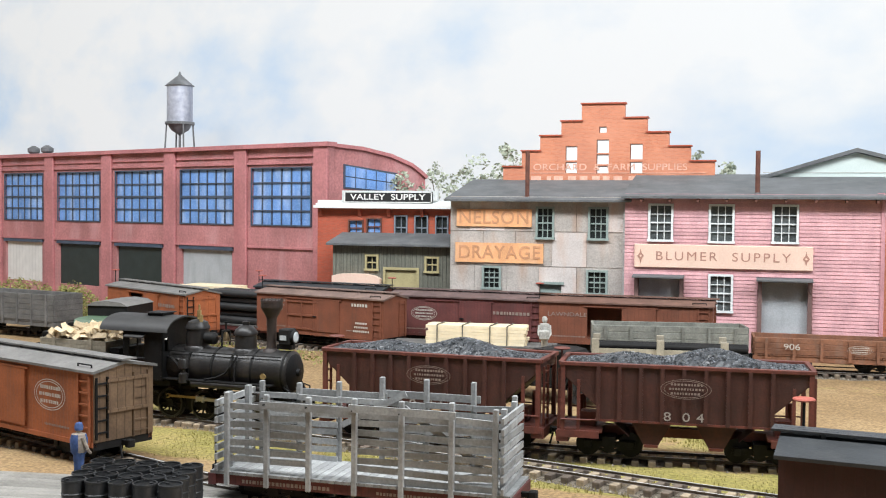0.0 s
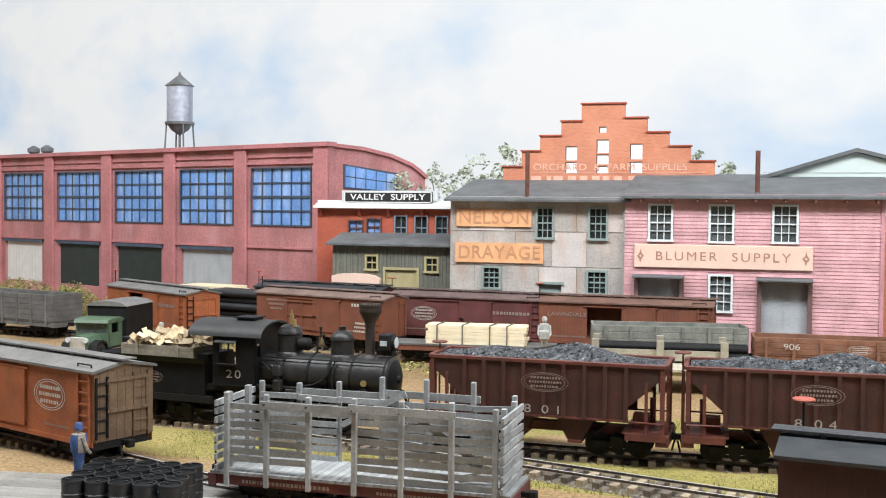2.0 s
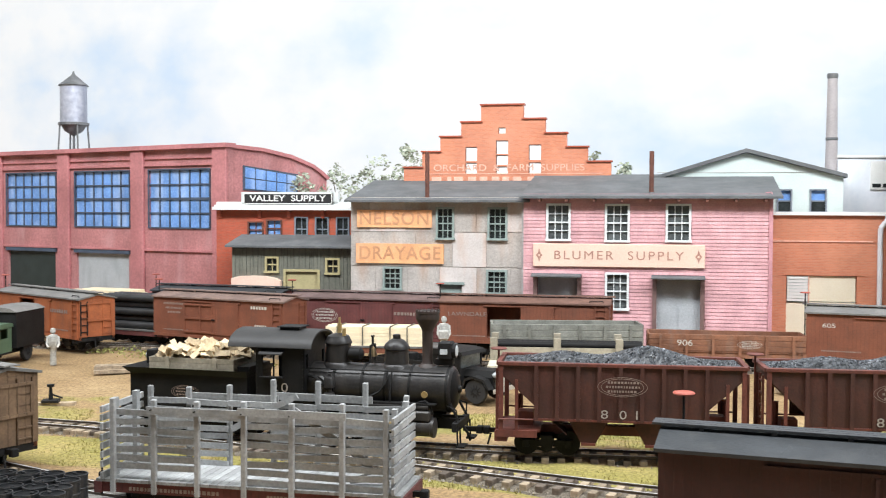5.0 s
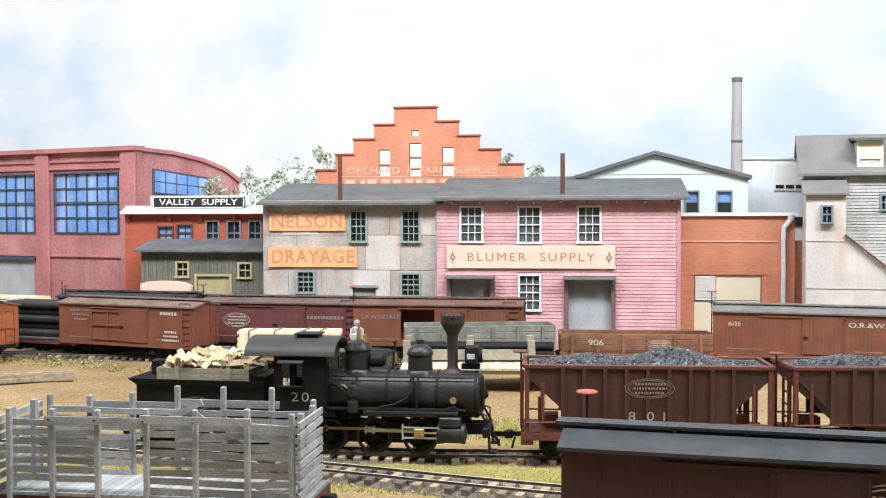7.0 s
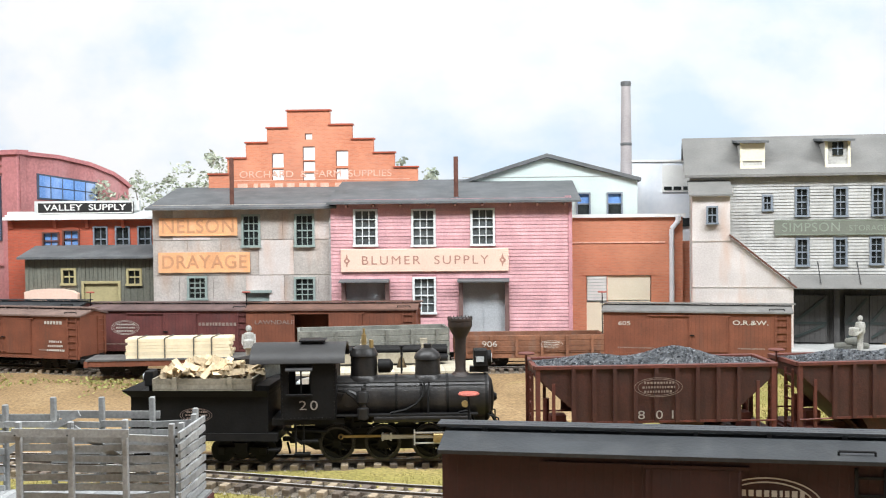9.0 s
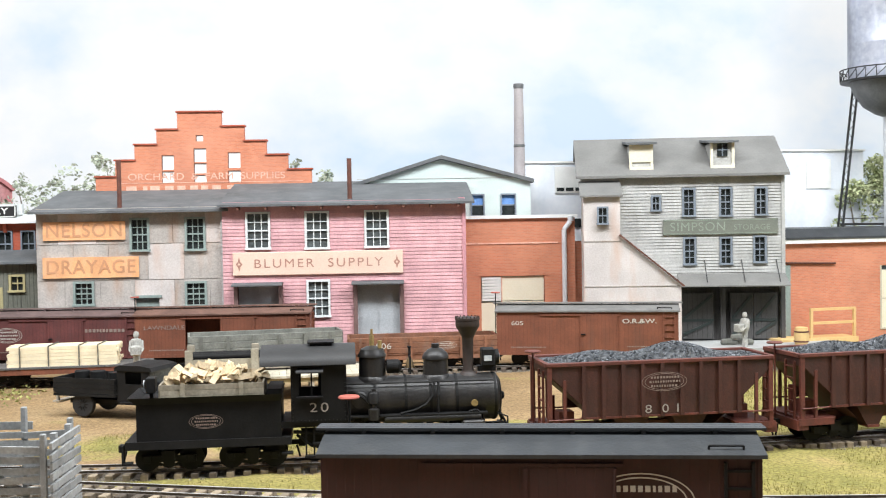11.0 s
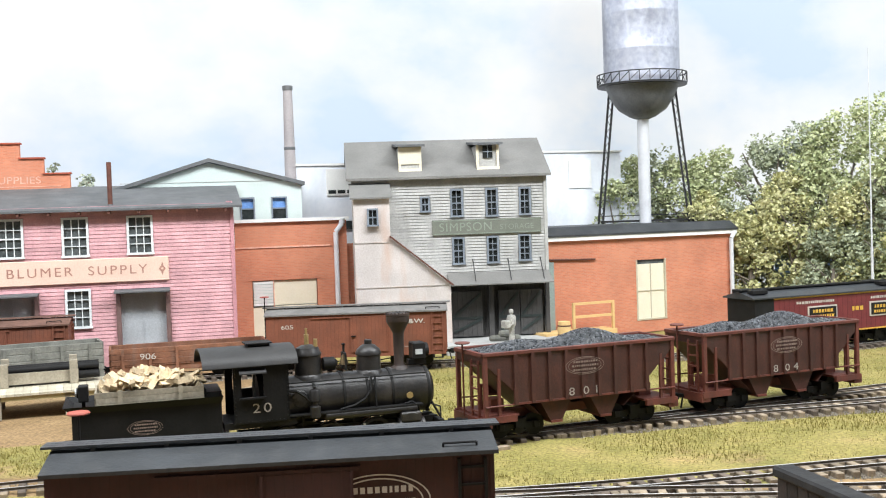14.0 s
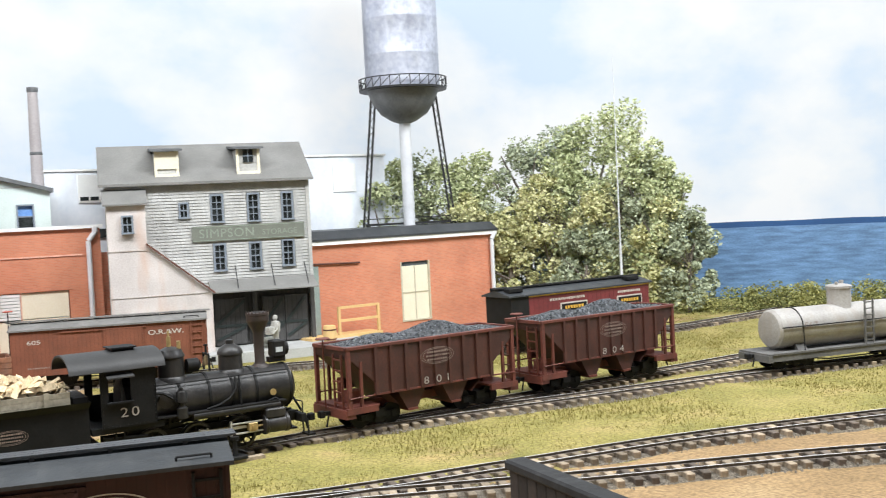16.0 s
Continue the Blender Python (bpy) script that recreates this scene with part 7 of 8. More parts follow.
# ---- caboose and tank car ----
def caboose():
    maroon = material("maroon_caboose_boards", (0.15, 0.022, 0.024), 0.6, vary=0.2, wave=("X", 300, 0.25))
    yellow = material("yellow_stripe_paint", (0.62, 0.36, 0.05), 0.6, vary=0.1)
    t = thing("milk_car", at(8.42, 10.24, RAIL, 10), "maroon rail car with yellow stripes and black roof", "rail car")
    h, w, f, e = 1.05, 0.22, 0.16, 0.58
    part("body", Build().box(-h + .25, h, -w, w, f, e), maroon, t)
    part("dark_end", Build().box(-h, -h + .25, -w, w, f, e), soot, t, "black car end")
    part("letterboard", Build().box(-h + .25, h + .003, -w - 0.004, w + .004, e - 0.022, e - 0.008), yellow, t)
    part("sill_stripe", Build().box(-h + .25, h + .003, -w - 0.004, w + .004, f, f + 0.014), yellow, t)
    r = part("roof", Build().prism([(-w - .025, e - .005), (-w - .025, e + .01), (0, e + .07), (w + .025, e + .01), (w + .025, e - .005)], "x", -h - .04, h + .04), roof_dark, t)
    part("running_board", Build().box(-h - .06, h + .06, -.05, .05, e + .075, e + .088), soot, r)
    for x in (-h + 0.12, h - 0.2):
        part("ice_hatch", Build().box(x - .1, x + .1, -.17, -.07, e + .04, e + .085, ch=.006), soot, r)
        part("ice_hatch", Build().box(x - .1, x + .1, .07, .17, e + .04, e + .085, ch=.006), soot, r)
    for x in (-0.15, 0.72):
        p = part("sign_panel", Build().box(x - .2, x + .2, -w - 0.010, -w, 0.30, 0.46), lettering, t, "white-bordered black panel")
        part("panel_field", Build().box(x - .185, x + .185, -w - 0.014, -w - .009, 0.315, 0.445), soot, p)
        bars(p, x, 0.405, 0.28, 0.035, -w - 0.016, yellow, 21)
        bars(p, x, 0.35, 0.3, 0.03, -w - 0.016, yellow, 22)
    bars(t, -0.25, 0.505, 0.5, 0.026, -w - 0.002, lettering, 23)
    bars(t, 0.72, 0.505, 0.36, 0.026, -w - 0.002, lettering, 24)
    bars(t, 0.35, 0.40, 0.16, 0.045, -w - 0.002, yellow, 25)
    for x in (-h + 0.36, h - 0.36):
        truck(t, x)
    couplers(t, h)


caboose()


def tank_car():
    t = thing("tank_car", at(9.33, 7.10, RAIL, -5), "dusty silver tank car with dome standing on the siding", "tank car")
    L, W = 1.9, 0.42
    h = L / 2
    flat_base(t, L, W, dark_wood, dark_wood, 0.14)
    tk = part("tank", Build().lathe([(0.02, -0.80), (0.10, -0.80), (0.155, -0.785), (0.175, -0.76), (0.175, 0.76), (0.155, 0.785), (0.10, 0.80), (0.02, 0.80)], (0, 0, 0.345), axis="x", n=32), silver, t, "dusty silver cylindrical tank", smooth=True)
    part("dome", Build().lathe([(0.115, 0.48), (0.108, 0.50), (0.108, 0.655), (0.116, 0.66), (0.116, 0.68), (0.10, 0.69), (0.03, 0.70)], n=20), silver, tk, smooth=True)
    part("dome_valve", Build().tube((0.09, 0, .6), (0.09, 0, .67), .012, n=8).tube((0.03, 0, .69), (0.03, 0, .73), .02, n=8).tube((-0.05, -.03, .69), (-0.05, -.03, .72), .014, n=8), silver, tk)
    for x in (-0.55, 0.55):
        b = Build()
        n = 16
        for i in range(n):
            a, c = math.pi * i / n, math.pi * (i + 1) / n
            b.tube((x, 0.178 * math.cos(a), .345 + .178 * math.sin(a)), (x, .178 * math.cos(c), .345 + .178 * math.sin(c)), .006, n=5)
        b.tube((x, -.178, .345), (x, -.19, .15), .006, n=5)
        part("tank_strap", b, soot, tk)
        part("cradle", Build().prism([(-.16, .155), (.16, .155), (.12, .21), (-.12, .21)], "x", x - .05, x + .05), dark_wood, t)
    ladder(t, 0.16, 0.16, 0.56, -0.19, 0.09, dark_wood, 7)
    part("handrail", Build().tube((-.78, -.185, .37), (.78, -.185, .37), .006, n=6), soot, tk)
    letters("567", 0.055, lettering_dim, tk, at(-0.47, -0.181, 0.37), name="car_number", stretch=1.3)


tank_car()


# ---- road vehicles ----
def wheel(parent, x, y, r=0.105, wd=0.045, spokes=True):
    s = -1 if y < 0 else 1
    b = Build().lathe([(r * .62, -wd / 2), (r * .95, -wd / 2), (r, -wd / 4), (r, wd / 4), (r * .95, wd / 2), (r * .62, wd / 2)], (x, y, r), axis="y", n=22)
    w = part("wheel", b, material("tyre_rubber", (0.02, 0.02, 0.021), 0.8, vary=0.2) if "tyre_rubber" not in bpy.data.materials else bpy.data.materials["tyre_rubber"], parent, smooth=True)
    c = Build().lathe([(r * .62, -.008), (r * .5, -.004), (r * .2, .0), (r * .18, .012), (0.003, .014)], (x, y + s * .006, r), axis="y", n=16)
    part("rim", c, door_grey, w, smooth=True)
    for k in range(10):
        a = k * math.tau / 10
        part("spoke", Build().tube((x + math.cos(a) * r * .2, y + s * .024, r + math.sin(a) * r * .2), (x + math.cos(a) * r * .62, y + s * .016, r + math.sin(a) * r * .62), .006, n=5), soot, w)


def old_truck(name, m, label, cab_mat, bed, glass=glass_dark):
    """An old bonneted lorry; local +x is ahead."""
    t = thing(name, m, label, "truck")
    part("chassis", Build().box(-0.55, 0.55, -0.11, 0.11, 0.10, 0.14), soot, t)
    hood = [(-0.10, 0.14), (0.10, 0.14), (0.115, 0.22), (0.09, 0.275), (0, 0.29), (-0.09, 0.275), (-0.115, 0.22)]
    part("hood", Build().prism(hood, "x", 0.26, 0.56), cab_mat, t, smooth=True)
    part("grille", Build().box(0.56, 0.575, -0.085, 0.085, 0.13, 0.275, ch=.005), steel, t)
    part("cab", holed(Build(), -0.02, 0.27, 0.14, 0.40, -0.185, -0.172, [(0.05, 0.20, 0.285, 0.385)]), cab_mat, t)
    part("cab", holed(Build(), -0.02, 0.27, 0.14, 0.40, 0.172, 0.185, [(0.05, 0.20, 0.285, 0.385)]), cab_mat, t)
    part("cab_back", Build().box(-0.03, -0.02, -0.185, 0.185, 0.14, 0.41), cab_mat, t)
    part("cowl", Build().box(0.25, 0.275, -0.185, 0.185, 0.14, 0.285), cab_mat, t)
    part("windscreen", Build().box(0.262, 0.268, -0.16, 0.16, 0.285, 0.39), glass_grey, t)
    for y in (-.175, .175):
        part("pillar", Build().box(0.25, 0.275, y - .01, y + .01, .285, .4), cab_mat, t)
    part("cab_roof", Build().prism([(-0.05, 0.395), (0.31, 0.395), (0.29, 0.425), (0.2, 0.44), (0.0, 0.44), (-0.05, 0.42)], "y", -0.195, 0.195), cab_mat, t)
    part("fender", Build().prism([(0.30, 0.14), (0.33, 0.21), (0.42, 0.235), (0.52, 0.21), (0.57, 0.13), (0.55, 0.13), (0.51, 0.19), (0.42, 0.215), (0.34, 0.19), (0.32, 0.14)], "y", -0.20, -0.11), soot, t)
    part("fender", Build().prism([(0.30, 0.14), (0.33, 0.21), (0.42, 0.235), (0.52, 0.21), (0.57, 0.13), (0.55, 0.13), (0.51, 0.19), (0.42, 0.215), (0.34, 0.19), (0.32, 0.14)], "y", 0.11, 0.20), soot, t)
    part("running_board", Build().box(0.0, 0.32, -0.205, -0.14, 0.125, 0.137).box(0.0, .32, .14, .205, .125, .137), soot, t)
    for y in (-0.10, 0.10):
        part("headlamp", Build().lathe([(0.01, 0.55), (0.024, 0.565), (0.028, 0.588), (0.025, 0.593)], (0, y, 0.245), axis="x", n=12), lamp_glass, t, smooth=True)
    part("bumper", Build().box(0.60, 0.615, -0.18, 0.18, 0.10, 0.135), steel, t)
    part("rear_step", Build().box(-0.68, -.60, -.17, .17, .11, .125).box(-.66, -.64, -.15, -.13, .1, .17), steel, t)
    for x in (0.43, -0.37):
        for y in (-0.165, 0.165):
            wheel(t, x, y)
    if bed == "stake":
        part("bed_floor", Build().box(-0.64, -0.04, -0.21, 0.21, 0.175, 0.195), soot, t)
        for k in range(3):
            for y in (-0.21, 0.205):
                part("bed_board", Build().box(-0.64, -0.04, y, y + 0.012, 0.2 + k * 0.043, 0.2 + k * 0.043 + 0.04), soot, t)
            for x in (-0.64, -0.05):
                part("bed_board", Build().box(x, x + 0.012, -.2, .2, 0.2 + k * 0.043, 0.24 + k * 0.043), soot, t)
        for x, y in ((-.55, .06), (-.4, .07), (-.2, .05)):
            b = thing("oil_drum", m @ at(x, y, 0.195), "black oil drum on a truck bed", "drum", "drums on the truck")
            part("shell", Build().lathe([(0.06, 0), (0.065, .005), (.065, .15), (.06, .155), (0.055, .15)], n=14), soot, b, smooth=True)
    else:
        part("van_body", Build().box(-0.66, -0.045, -0.23, 0.23, 0.17, 0.55), bed, t, "black canvas-sided van body")
        part("van_roof", Build().prism([(-0.24, 0.545), (0.24, 0.545), (0.16, 0.585), (0, 0.60), (-0.16, 0.585)], "x", -0.67, -0.03), roof_light, t)
    return t


old_truck("lorry", at(-0.76, 8.93, G, -21), "black old stake-bed truck standing in the yard", soot, "stake")
green_paint = material("green_truck_paint", (0.085, 0.14, 0.085), 0.5, vary=0.15, scale=40)
old_truck("van", at(-5.74, 9.74, G, 276), "old green-cabbed truck with a black van body", green_paint, soot)


# ---- figurines: plain shapes ----
def figurine(m, label, coat, height=0.385, parcel=False, sleeves=None):
    """A small standing doll as one plain mesh."""
    k = height / 0.385
    b = Build()
    b.lathe([(0.03, 0), (0.034, 0.02), (0.03, 0.10), (0.036, 0.18), (0.05, 0.2), (0.056, 0.28), (0.045, 0.315), (0.016, 0.322), (0.016, 0.33), (0.026, 0.34), (0.028, 0.365), (0.02, 0.385), (0.004, 0.39)], n=12)
    for s in (-1, 1):
        b.tube((0, s * 0.05, 0.30), (0.03, s * 0.06, 0.22), 0.015, 0.012, n=7).tube((0.03, s * 0.06, 0.22), (0.06, s * 0.04, 0.19), 0.012, 0.01, n=7)
    if parcel:
        b.box(0.045, 0.12, -0.05, 0.05, 0.17, 0.26, ch=0.01)
    b.v = [(x * k, y * k, z * k) for x, y, z in b.v]
    ob = solid("figurine", b, coat, label, "figurine", "yard figurines", m=m, smooth=True)
    ob.data.materials.append(sleeves or coat)
    for f in ob.data.polygons:
        c = f.center / (S * k)
        f.material_index = 1 if abs(c.y) > 0.042 or 0.318 < c.z < 0.352 else 0


pale_coat = material("pale_grey_figure_paint", (0.42, 0.41, 0.38), 0.8, vary=0.3, scale=150)
grey_sleeve = material("grey_sleeve_paint", (0.30, 0.25, 0.21), 0.8, vary=0.3, scale=150)
blue_coat = material("blue_overall_paint", (0.045, 0.085, 0.22), 0.8, vary=0.3, scale=150)
figurine(at(-5.12, 9.85, G, -60), "small pale grey standing figurine in the yard", pale_coat)
figurine(at(-1.02, 10.15, G + 0.19, -80), "small grey figurine holding a parcel", pale_coat, parcel=True)
figurine(at(5.38, 11.75, G + 0.1, 200), "small figurine in white shirt carrying a sack", pale_coat, parcel=True)
figurine(at(-2.69, 5.02, G + 0.03, 60), "small figurine in blue overalls on the plank deck", blue_coat, height=0.345, sleeves=grey_sleeve)


# ---- deck, drums and yard clutter ----
def plank_deck():
    t = thing("plank_deck", at(-2.75, 4.6, G + 0.03, 8), "weathered grey plank loading deck", "deck")
    n = 34
    me = mesh_of("plank", Build().box(-1.4, 1.15, -0.030, 0.030, -0.04, 0.0, ch=0.003), material("grey_deck_planks", (0.25, 0.237, 0.215), 0.85, vary=0.25, scale=60, dirt=(0.2, 0.19, 0.17), dirt_amount=0.5, per_piece=0.2))
    for i in range(n):
        piece("plank", me, t, at(0, 0.55 - i * 0.0635, 0))
    part("joist", Build().box(-1.35, -1.29, -1.5, 0.55, -0.09, -0.04).box(1.05, 1.11, -1.5, .55, -0.09, -0.04), dark_wood, t)


plank_deck()
drum_mat = material("black_oil_drum", (0.020, 0.021, 0.023), 0.45, vary=0.4, scale=90, dirt=(0.05, 0.045, 0.04), dirt_amount=0.5)


def drum(m):
    t = thing("oil_drum", m, "black steel oil drum standing on the plank deck", "drum", "drums on the deck")
    part("shell", Build().lathe([(0.054, 0), (0.059, 0.004), (0.059, 0.062), (0.063, 0.066), (0.059, 0.07), (0.059, 0.13), (0.063, 0.134), (0.059, 0.138), (0.059, 0.192), (0.062, 0.196), (0.062, 0.204), (0.056, 0.204), (0.056, 0.197)], n=20), drum_mat, t, smooth=True)
    part("lid", Build().lathe([(0.056, 0.19), (0.056, 0.197), (0.01, 0.197)], n=20), drum_mat, t)
    part("bung", Build().tube((0.03, 0, 0.195), (0.03, 0, 0.205), 0.010, n=8), drum_mat, t)
    return t


first = drum(at(-2.385, 4.80, G + 0.03))
rng = random.Random(9)
for r in range(4):
    for c in range(5):
        if (r, c) != (0, 0):
            copy_thing(first, at(-2.385 + c * 0.129 + r * 0.033 + rng.uniform(-.003, .003), 4.80 - r * 0.129 + c * 0.015 + rng.uniform(-.006, .006), G + 0.03, rng.uniform(0, 360)))


def pipe_rack():
    t = thing("loading_platform", at(0.35, 9.86, G, 6), "low timber platform on posts with pale plank deck", "platform")
    me = mesh_of("plank", Build().box(-0.032, 0.032, -0.36, 0.36, 0, 0.02), material("pale_platform_planks", (0.52, 0.47, 0.36), 0.8, vary=0.2, per_piece=0.15))
    for i in range(26):
        piece("plank", me, t, at(-0.82 + i * 0.066, 0, 0.19))
    post = crate_wood
    for x in (-0.8, -0.25, 0.3, 0.84):
        for y in (-0.32, 0.32):
            part("post", Build().box(x - .02, x + .02, y - .02, y + .02, -0.01, 0.19), post, t)
    part("brace", Build().bar((-.8, -.33, .02), (-.25, -.33, .18), .02).bar((.3, -.33, .18), (.84, -.33, .02), .02).bar((.84, -.32, .18), (.84, .32, .02), .02), post, t)
    part("beam", Build().box(-.84, .88, -.34, -.30, .15, .19).box(-.84, .88, .30, .34, .15, .19), ochre, t)
    r = thing("pipe_rack", at(0.2, 9.98, G + 0.21, 6), "pale timber rack holding long black pipes", "rack")
    for x in (-0.68, -0.08, 0.50):
        part("upright", Build().box(x - .035, x + .035, -.10, -.06, 0, .21, ch=.004), crate_wood, r)
        part("upright", Build().box(x - .035, x + .035, .16, .20, 0, .23, ch=.004), crate_wood, r)
        part("bearer", Build().box(x - .03, x + .03, -.06, .16, 0, .03), crate_wood, r)
    part("side_board", Build().box(-.70, .54, -.06, -.045, 0.02, .12), crate_wood, r)
    for i, (y, z) in enumerate(((0.0, 0.065), (0.085, 0.065), (0.04, 0.135), (0.12, 0.14))):
        p = thing("iron_pipe", at(0.3, 9.98, G + 0.21, 6) @ at(0, y, z), "long black iron pipe on a timber rack", "pipe", "pipes on the rack")
        part("pipe_shell", Build().lathe([(0.028, -0.78), (0.036, -0.78), (0.036, 0.62), (0.028, 0.62), (0.028, -0.77)], axis="x", n=14), soot, p, smooth=True)


pipe_rack()


def switch_stand(m):
    t = thing("switch_stand", m, "small black track switch stand on long ties", "switch stand")
    part("base", Build().box(-0.07, 0.07, -0.05, 0.05, 0.02, 0.045, ch=.004), soot, t)
    part("lever", Build().tube((0, 0, 0.04), (0, 0, 0.15), 0.02, 0.012, n=8).tube((0, 0, .09), (.09, .02, .05), .008, n=6), soot, t)
    part("target", Build().lathe([(0.03, 0.15), (0.03, 0.17)], n=10), soot, t)
    part("head_tie", Build().box(-0.16, 0.2, -.03, .03, -.01, .02), tie_mats[0], t)


switch_stand(at(-3.85, 7.78, G, 20))
switch_stand(at(3.6, 6.78, G, 10))


def timber_heap(m, label, n, length):
    t = thing("timber_pile", m, label, "timber")
    r = random.Random(int(length * 77) + n)
    for i in range(n):
        part("timber", Build().bar((-length / 2, r.uniform(-.1, .1), .02 + .035 * (i // 3)), (length / 2, r.uniform(-.1, .1), .02 + .035 * (i // 3)), .045, .035), tie_mats[0], t)


timber_heap(at(-4.1, 9.6, G, 25), "short pile of grey ties on the dirt", 5, 0.7)
timber_heap(at(2.25, 9.9, G, 40), "few loose pale boards on the dirt", 4, 0.35)


def board_stack():
    """Pale boards stacked higher than the cars before them."""
    t = thing("board_stack", at(-6.12, 12.8, G - 0.03, -12), "tall stack of pale sawn boards behind freight cars", "lumber")
    r = random.Random(14)
    for k in range(15):
        for y in (-0.16, 0.0, 0.16):
            dx = r.uniform(-0.07, 0.07) + 0.08 * y
            part("board", Build().box(-0.42 + dx, 0.42 + dx, y - 0.065, y + 0.065, k * 0.04, k * 0.04 + 0.03 + 0.01), fresh_wood, t)


board_stack()


def dock_goods():
    m = at(4.8, 12.45, 0, -8)
    s = thing("sack_pile", m @ at(0.62, -0.42, G + 0.1), "pile of grey filled sacks on the dock", "sacks")
    for x, y, z, a in ((-.09, 0, .03, 5), (.09, .02, .03, -8), (0.02, 0.0, .085, 12)):
        part("sack", Build().lathe([(0.01, -.1), (.035, -.085), (.045, 0), (.035, .085), (.01, .1)], (0, 0, 0), axis="x", n=10, m=pose(x, y, z, 0, 0, a)), gondola_wood, s, smooth=True)
    k = thing("keg", m @ at(1.33, -0.45, G + 0.1), "wooden keg with hoops on the dock", "keg")
    part("staves", Build().lathe([(0.07, 0), (0.085, 0.1), (0.07, 0.2), (0.06, 0.195)], n=16), yellow_rail, k, smooth=True)
    for z in (0.04, 0.15):
        part("hoop", Build().lathe([(0.081, z - .008), (0.083, z + .008)], n=16), rust_pipe, k, smooth=True)


dock_goods()


def plank_wall():
    t = thing("plank_wall", at(4.07, 3.82, 0, -91), "dark weathered plank wall with a thick grey cap", "wall")
    me = mesh_of("plank", Build().box(0, 0.075, -0.03, 0.03, 0.35, 0.93, ch=0.004), material("sooty_wall_planks", (0.030, 0.025, 0.023), 0.9, vary=0.4, scale=60, dirt=(0.075, 0.035, 0.026), dirt_amount=0.6, per_piece=0.35))
    for i in range(14):
        piece("plank", me, t, at(i * 0.078, 0, 0))
    part("cap", Build().box(-0.01, 1.12, -0.05, 0.05, 0.93, 0.975, ch=0.01), material("tarred_wall_cap", (0.014, 0.014, 0.015), 0.85, vary=0.35, scale=60, dirt=(0.05, 0.05, 0.052), dirt_amount=0.4), t)


plank_wall()


# ---- trees and bushes ----
def leaf_material(name, a, b):
    mat = bpy.data.materials.new(name)
    mat.use_nodes = True
    nd, ln = mat.node_tree.nodes, mat.node_tree.links
    ge, rp = nd.new("ShaderNodeNewGeometry"), nd.new("ShaderNodeValToRGB")
    rp.color_ramp.elements[0].color, rp.color_ramp.elements[1].color = (*a, 1), (*b, 1)
    ln.new(ge.outputs["Random Per Island"], rp.inputs["Fac"])
    ln.new(rp.outputs["Color"], nd["Principled BSDF"].inputs["Base Color"])
    nd["Principled BSDF"].inputs["Roughness"].default_value = 0.8
    return mat


# Pale distance haze is put into the colours of these four tree leaves.
leaf_green = leaf_material("green_leaves", (0.25, 0.30, 0.13), (0.67, 0.69, 0.42))
leaf_yellow = leaf_material("yellow_green_leaves", (0.33, 0.34, 0.13), (0.73, 0.69, 0.40))
leaf_dark = leaf_material("dark_leaves", (0.18, 0.21, 0.13), (0.52, 0.56, 0.39))
leaf_grey = leaf_material("hazy_grey_leaves", (0.26, 0.30, 0.22), (0.58, 0.62, 0.50))
leaf_moss = leaf_material("mossy_leaves", (0.17, 0.175, 0.05), (0.40, 0.38, 0.13))
leaf_moss_dark = leaf_material("dark_moss_leaves", (0.11, 0.13, 0.04), (0.30, 0.31, 0.11))
bark = material("grey_bark", (0.20, 0.17, 0.14), 0.9, vary=0.3, scale=80)


def tree(x, y, height, width, leaf, label, seed, count=1500, size=0.05, base=G, low=0.1, flat=0.45):
    """A trunk with limbs and a crown of leaf clumps, shallow from front to back as it stands against the backdrop."""
    rng = random.Random(seed)
    t = thing("tree", at(x, y, base), label, "tree", "trees before the backdrop")
    tr = Build().tube((0, 0, 0), (0.02, 0, height * 0.55), width * 0.045, width * 0.02, n=8)
    for i in range(9):
        z = height * rng.uniform(0.25, 0.6)
        a = rng.uniform(0, 6.28)
        tr.tube((0.01, 0, z), (math.cos(a) * width * 0.32, math.sin(a) * width * 0.2 * flat, z + height * rng.uniform(0.1, 0.3)), width * 0.016, width * 0.005, n=5)
    part("trunk", tr, bark, t, smooth=True)
    b = Build()
    blobs = []
    for _ in range(46):
        u, v = rng.uniform(-1, 1), rng.uniform(0, 1)
        top = low + (1 - low) * v
        half = math.sin(math.pi * min(1, max(0.06, (v * 0.92 + 0.06)) ** 0.8)) ** 0.6
        blobs.append((u * half * width * 0.42, rng.uniform(-1, 1) * width * 0.3 * flat, height * (top * 0.93), width * rng.uniform(0.07, 0.15)))
    for _ in range(count):
        cx, cy, cz, r = rng.choice(blobs)
        d = Vector((rng.gauss(0, 1), rng.gauss(0, 0.7), rng.gauss(0, 0.8))).normalized() * r * rng.uniform(0.55, 1.05)
        p = Vector((cx, cy, cz)) + d
        p.z = max(p.z, 0.01)
        s = size * rng.uniform(0.5, 1.2)
        q = Euler((rng.uniform(-0.9, 0.9), rng.uniform(-0.9, 0.9), rng.uniform(0, 6.28))).to_matrix() @ Matrix.Rotation(radians(rng.choice((60, 75, 90))), 3, "X")
        b.add([p + q @ Vector(c) for c in ((-s, 0, 0), (0, -0.55 * s, 0), (s, 0, 0.1 * s), (0, 0.55 * s, 0))], [(0, 1, 2, 3)])
    part("crown", b, leaf, t, "uneven crown of small leaves")


def on_back(bearing, dist):
    return 1.88 + dist * math.sin(radians(bearing)), -0.17 + dist * math.cos(radians(bearing))


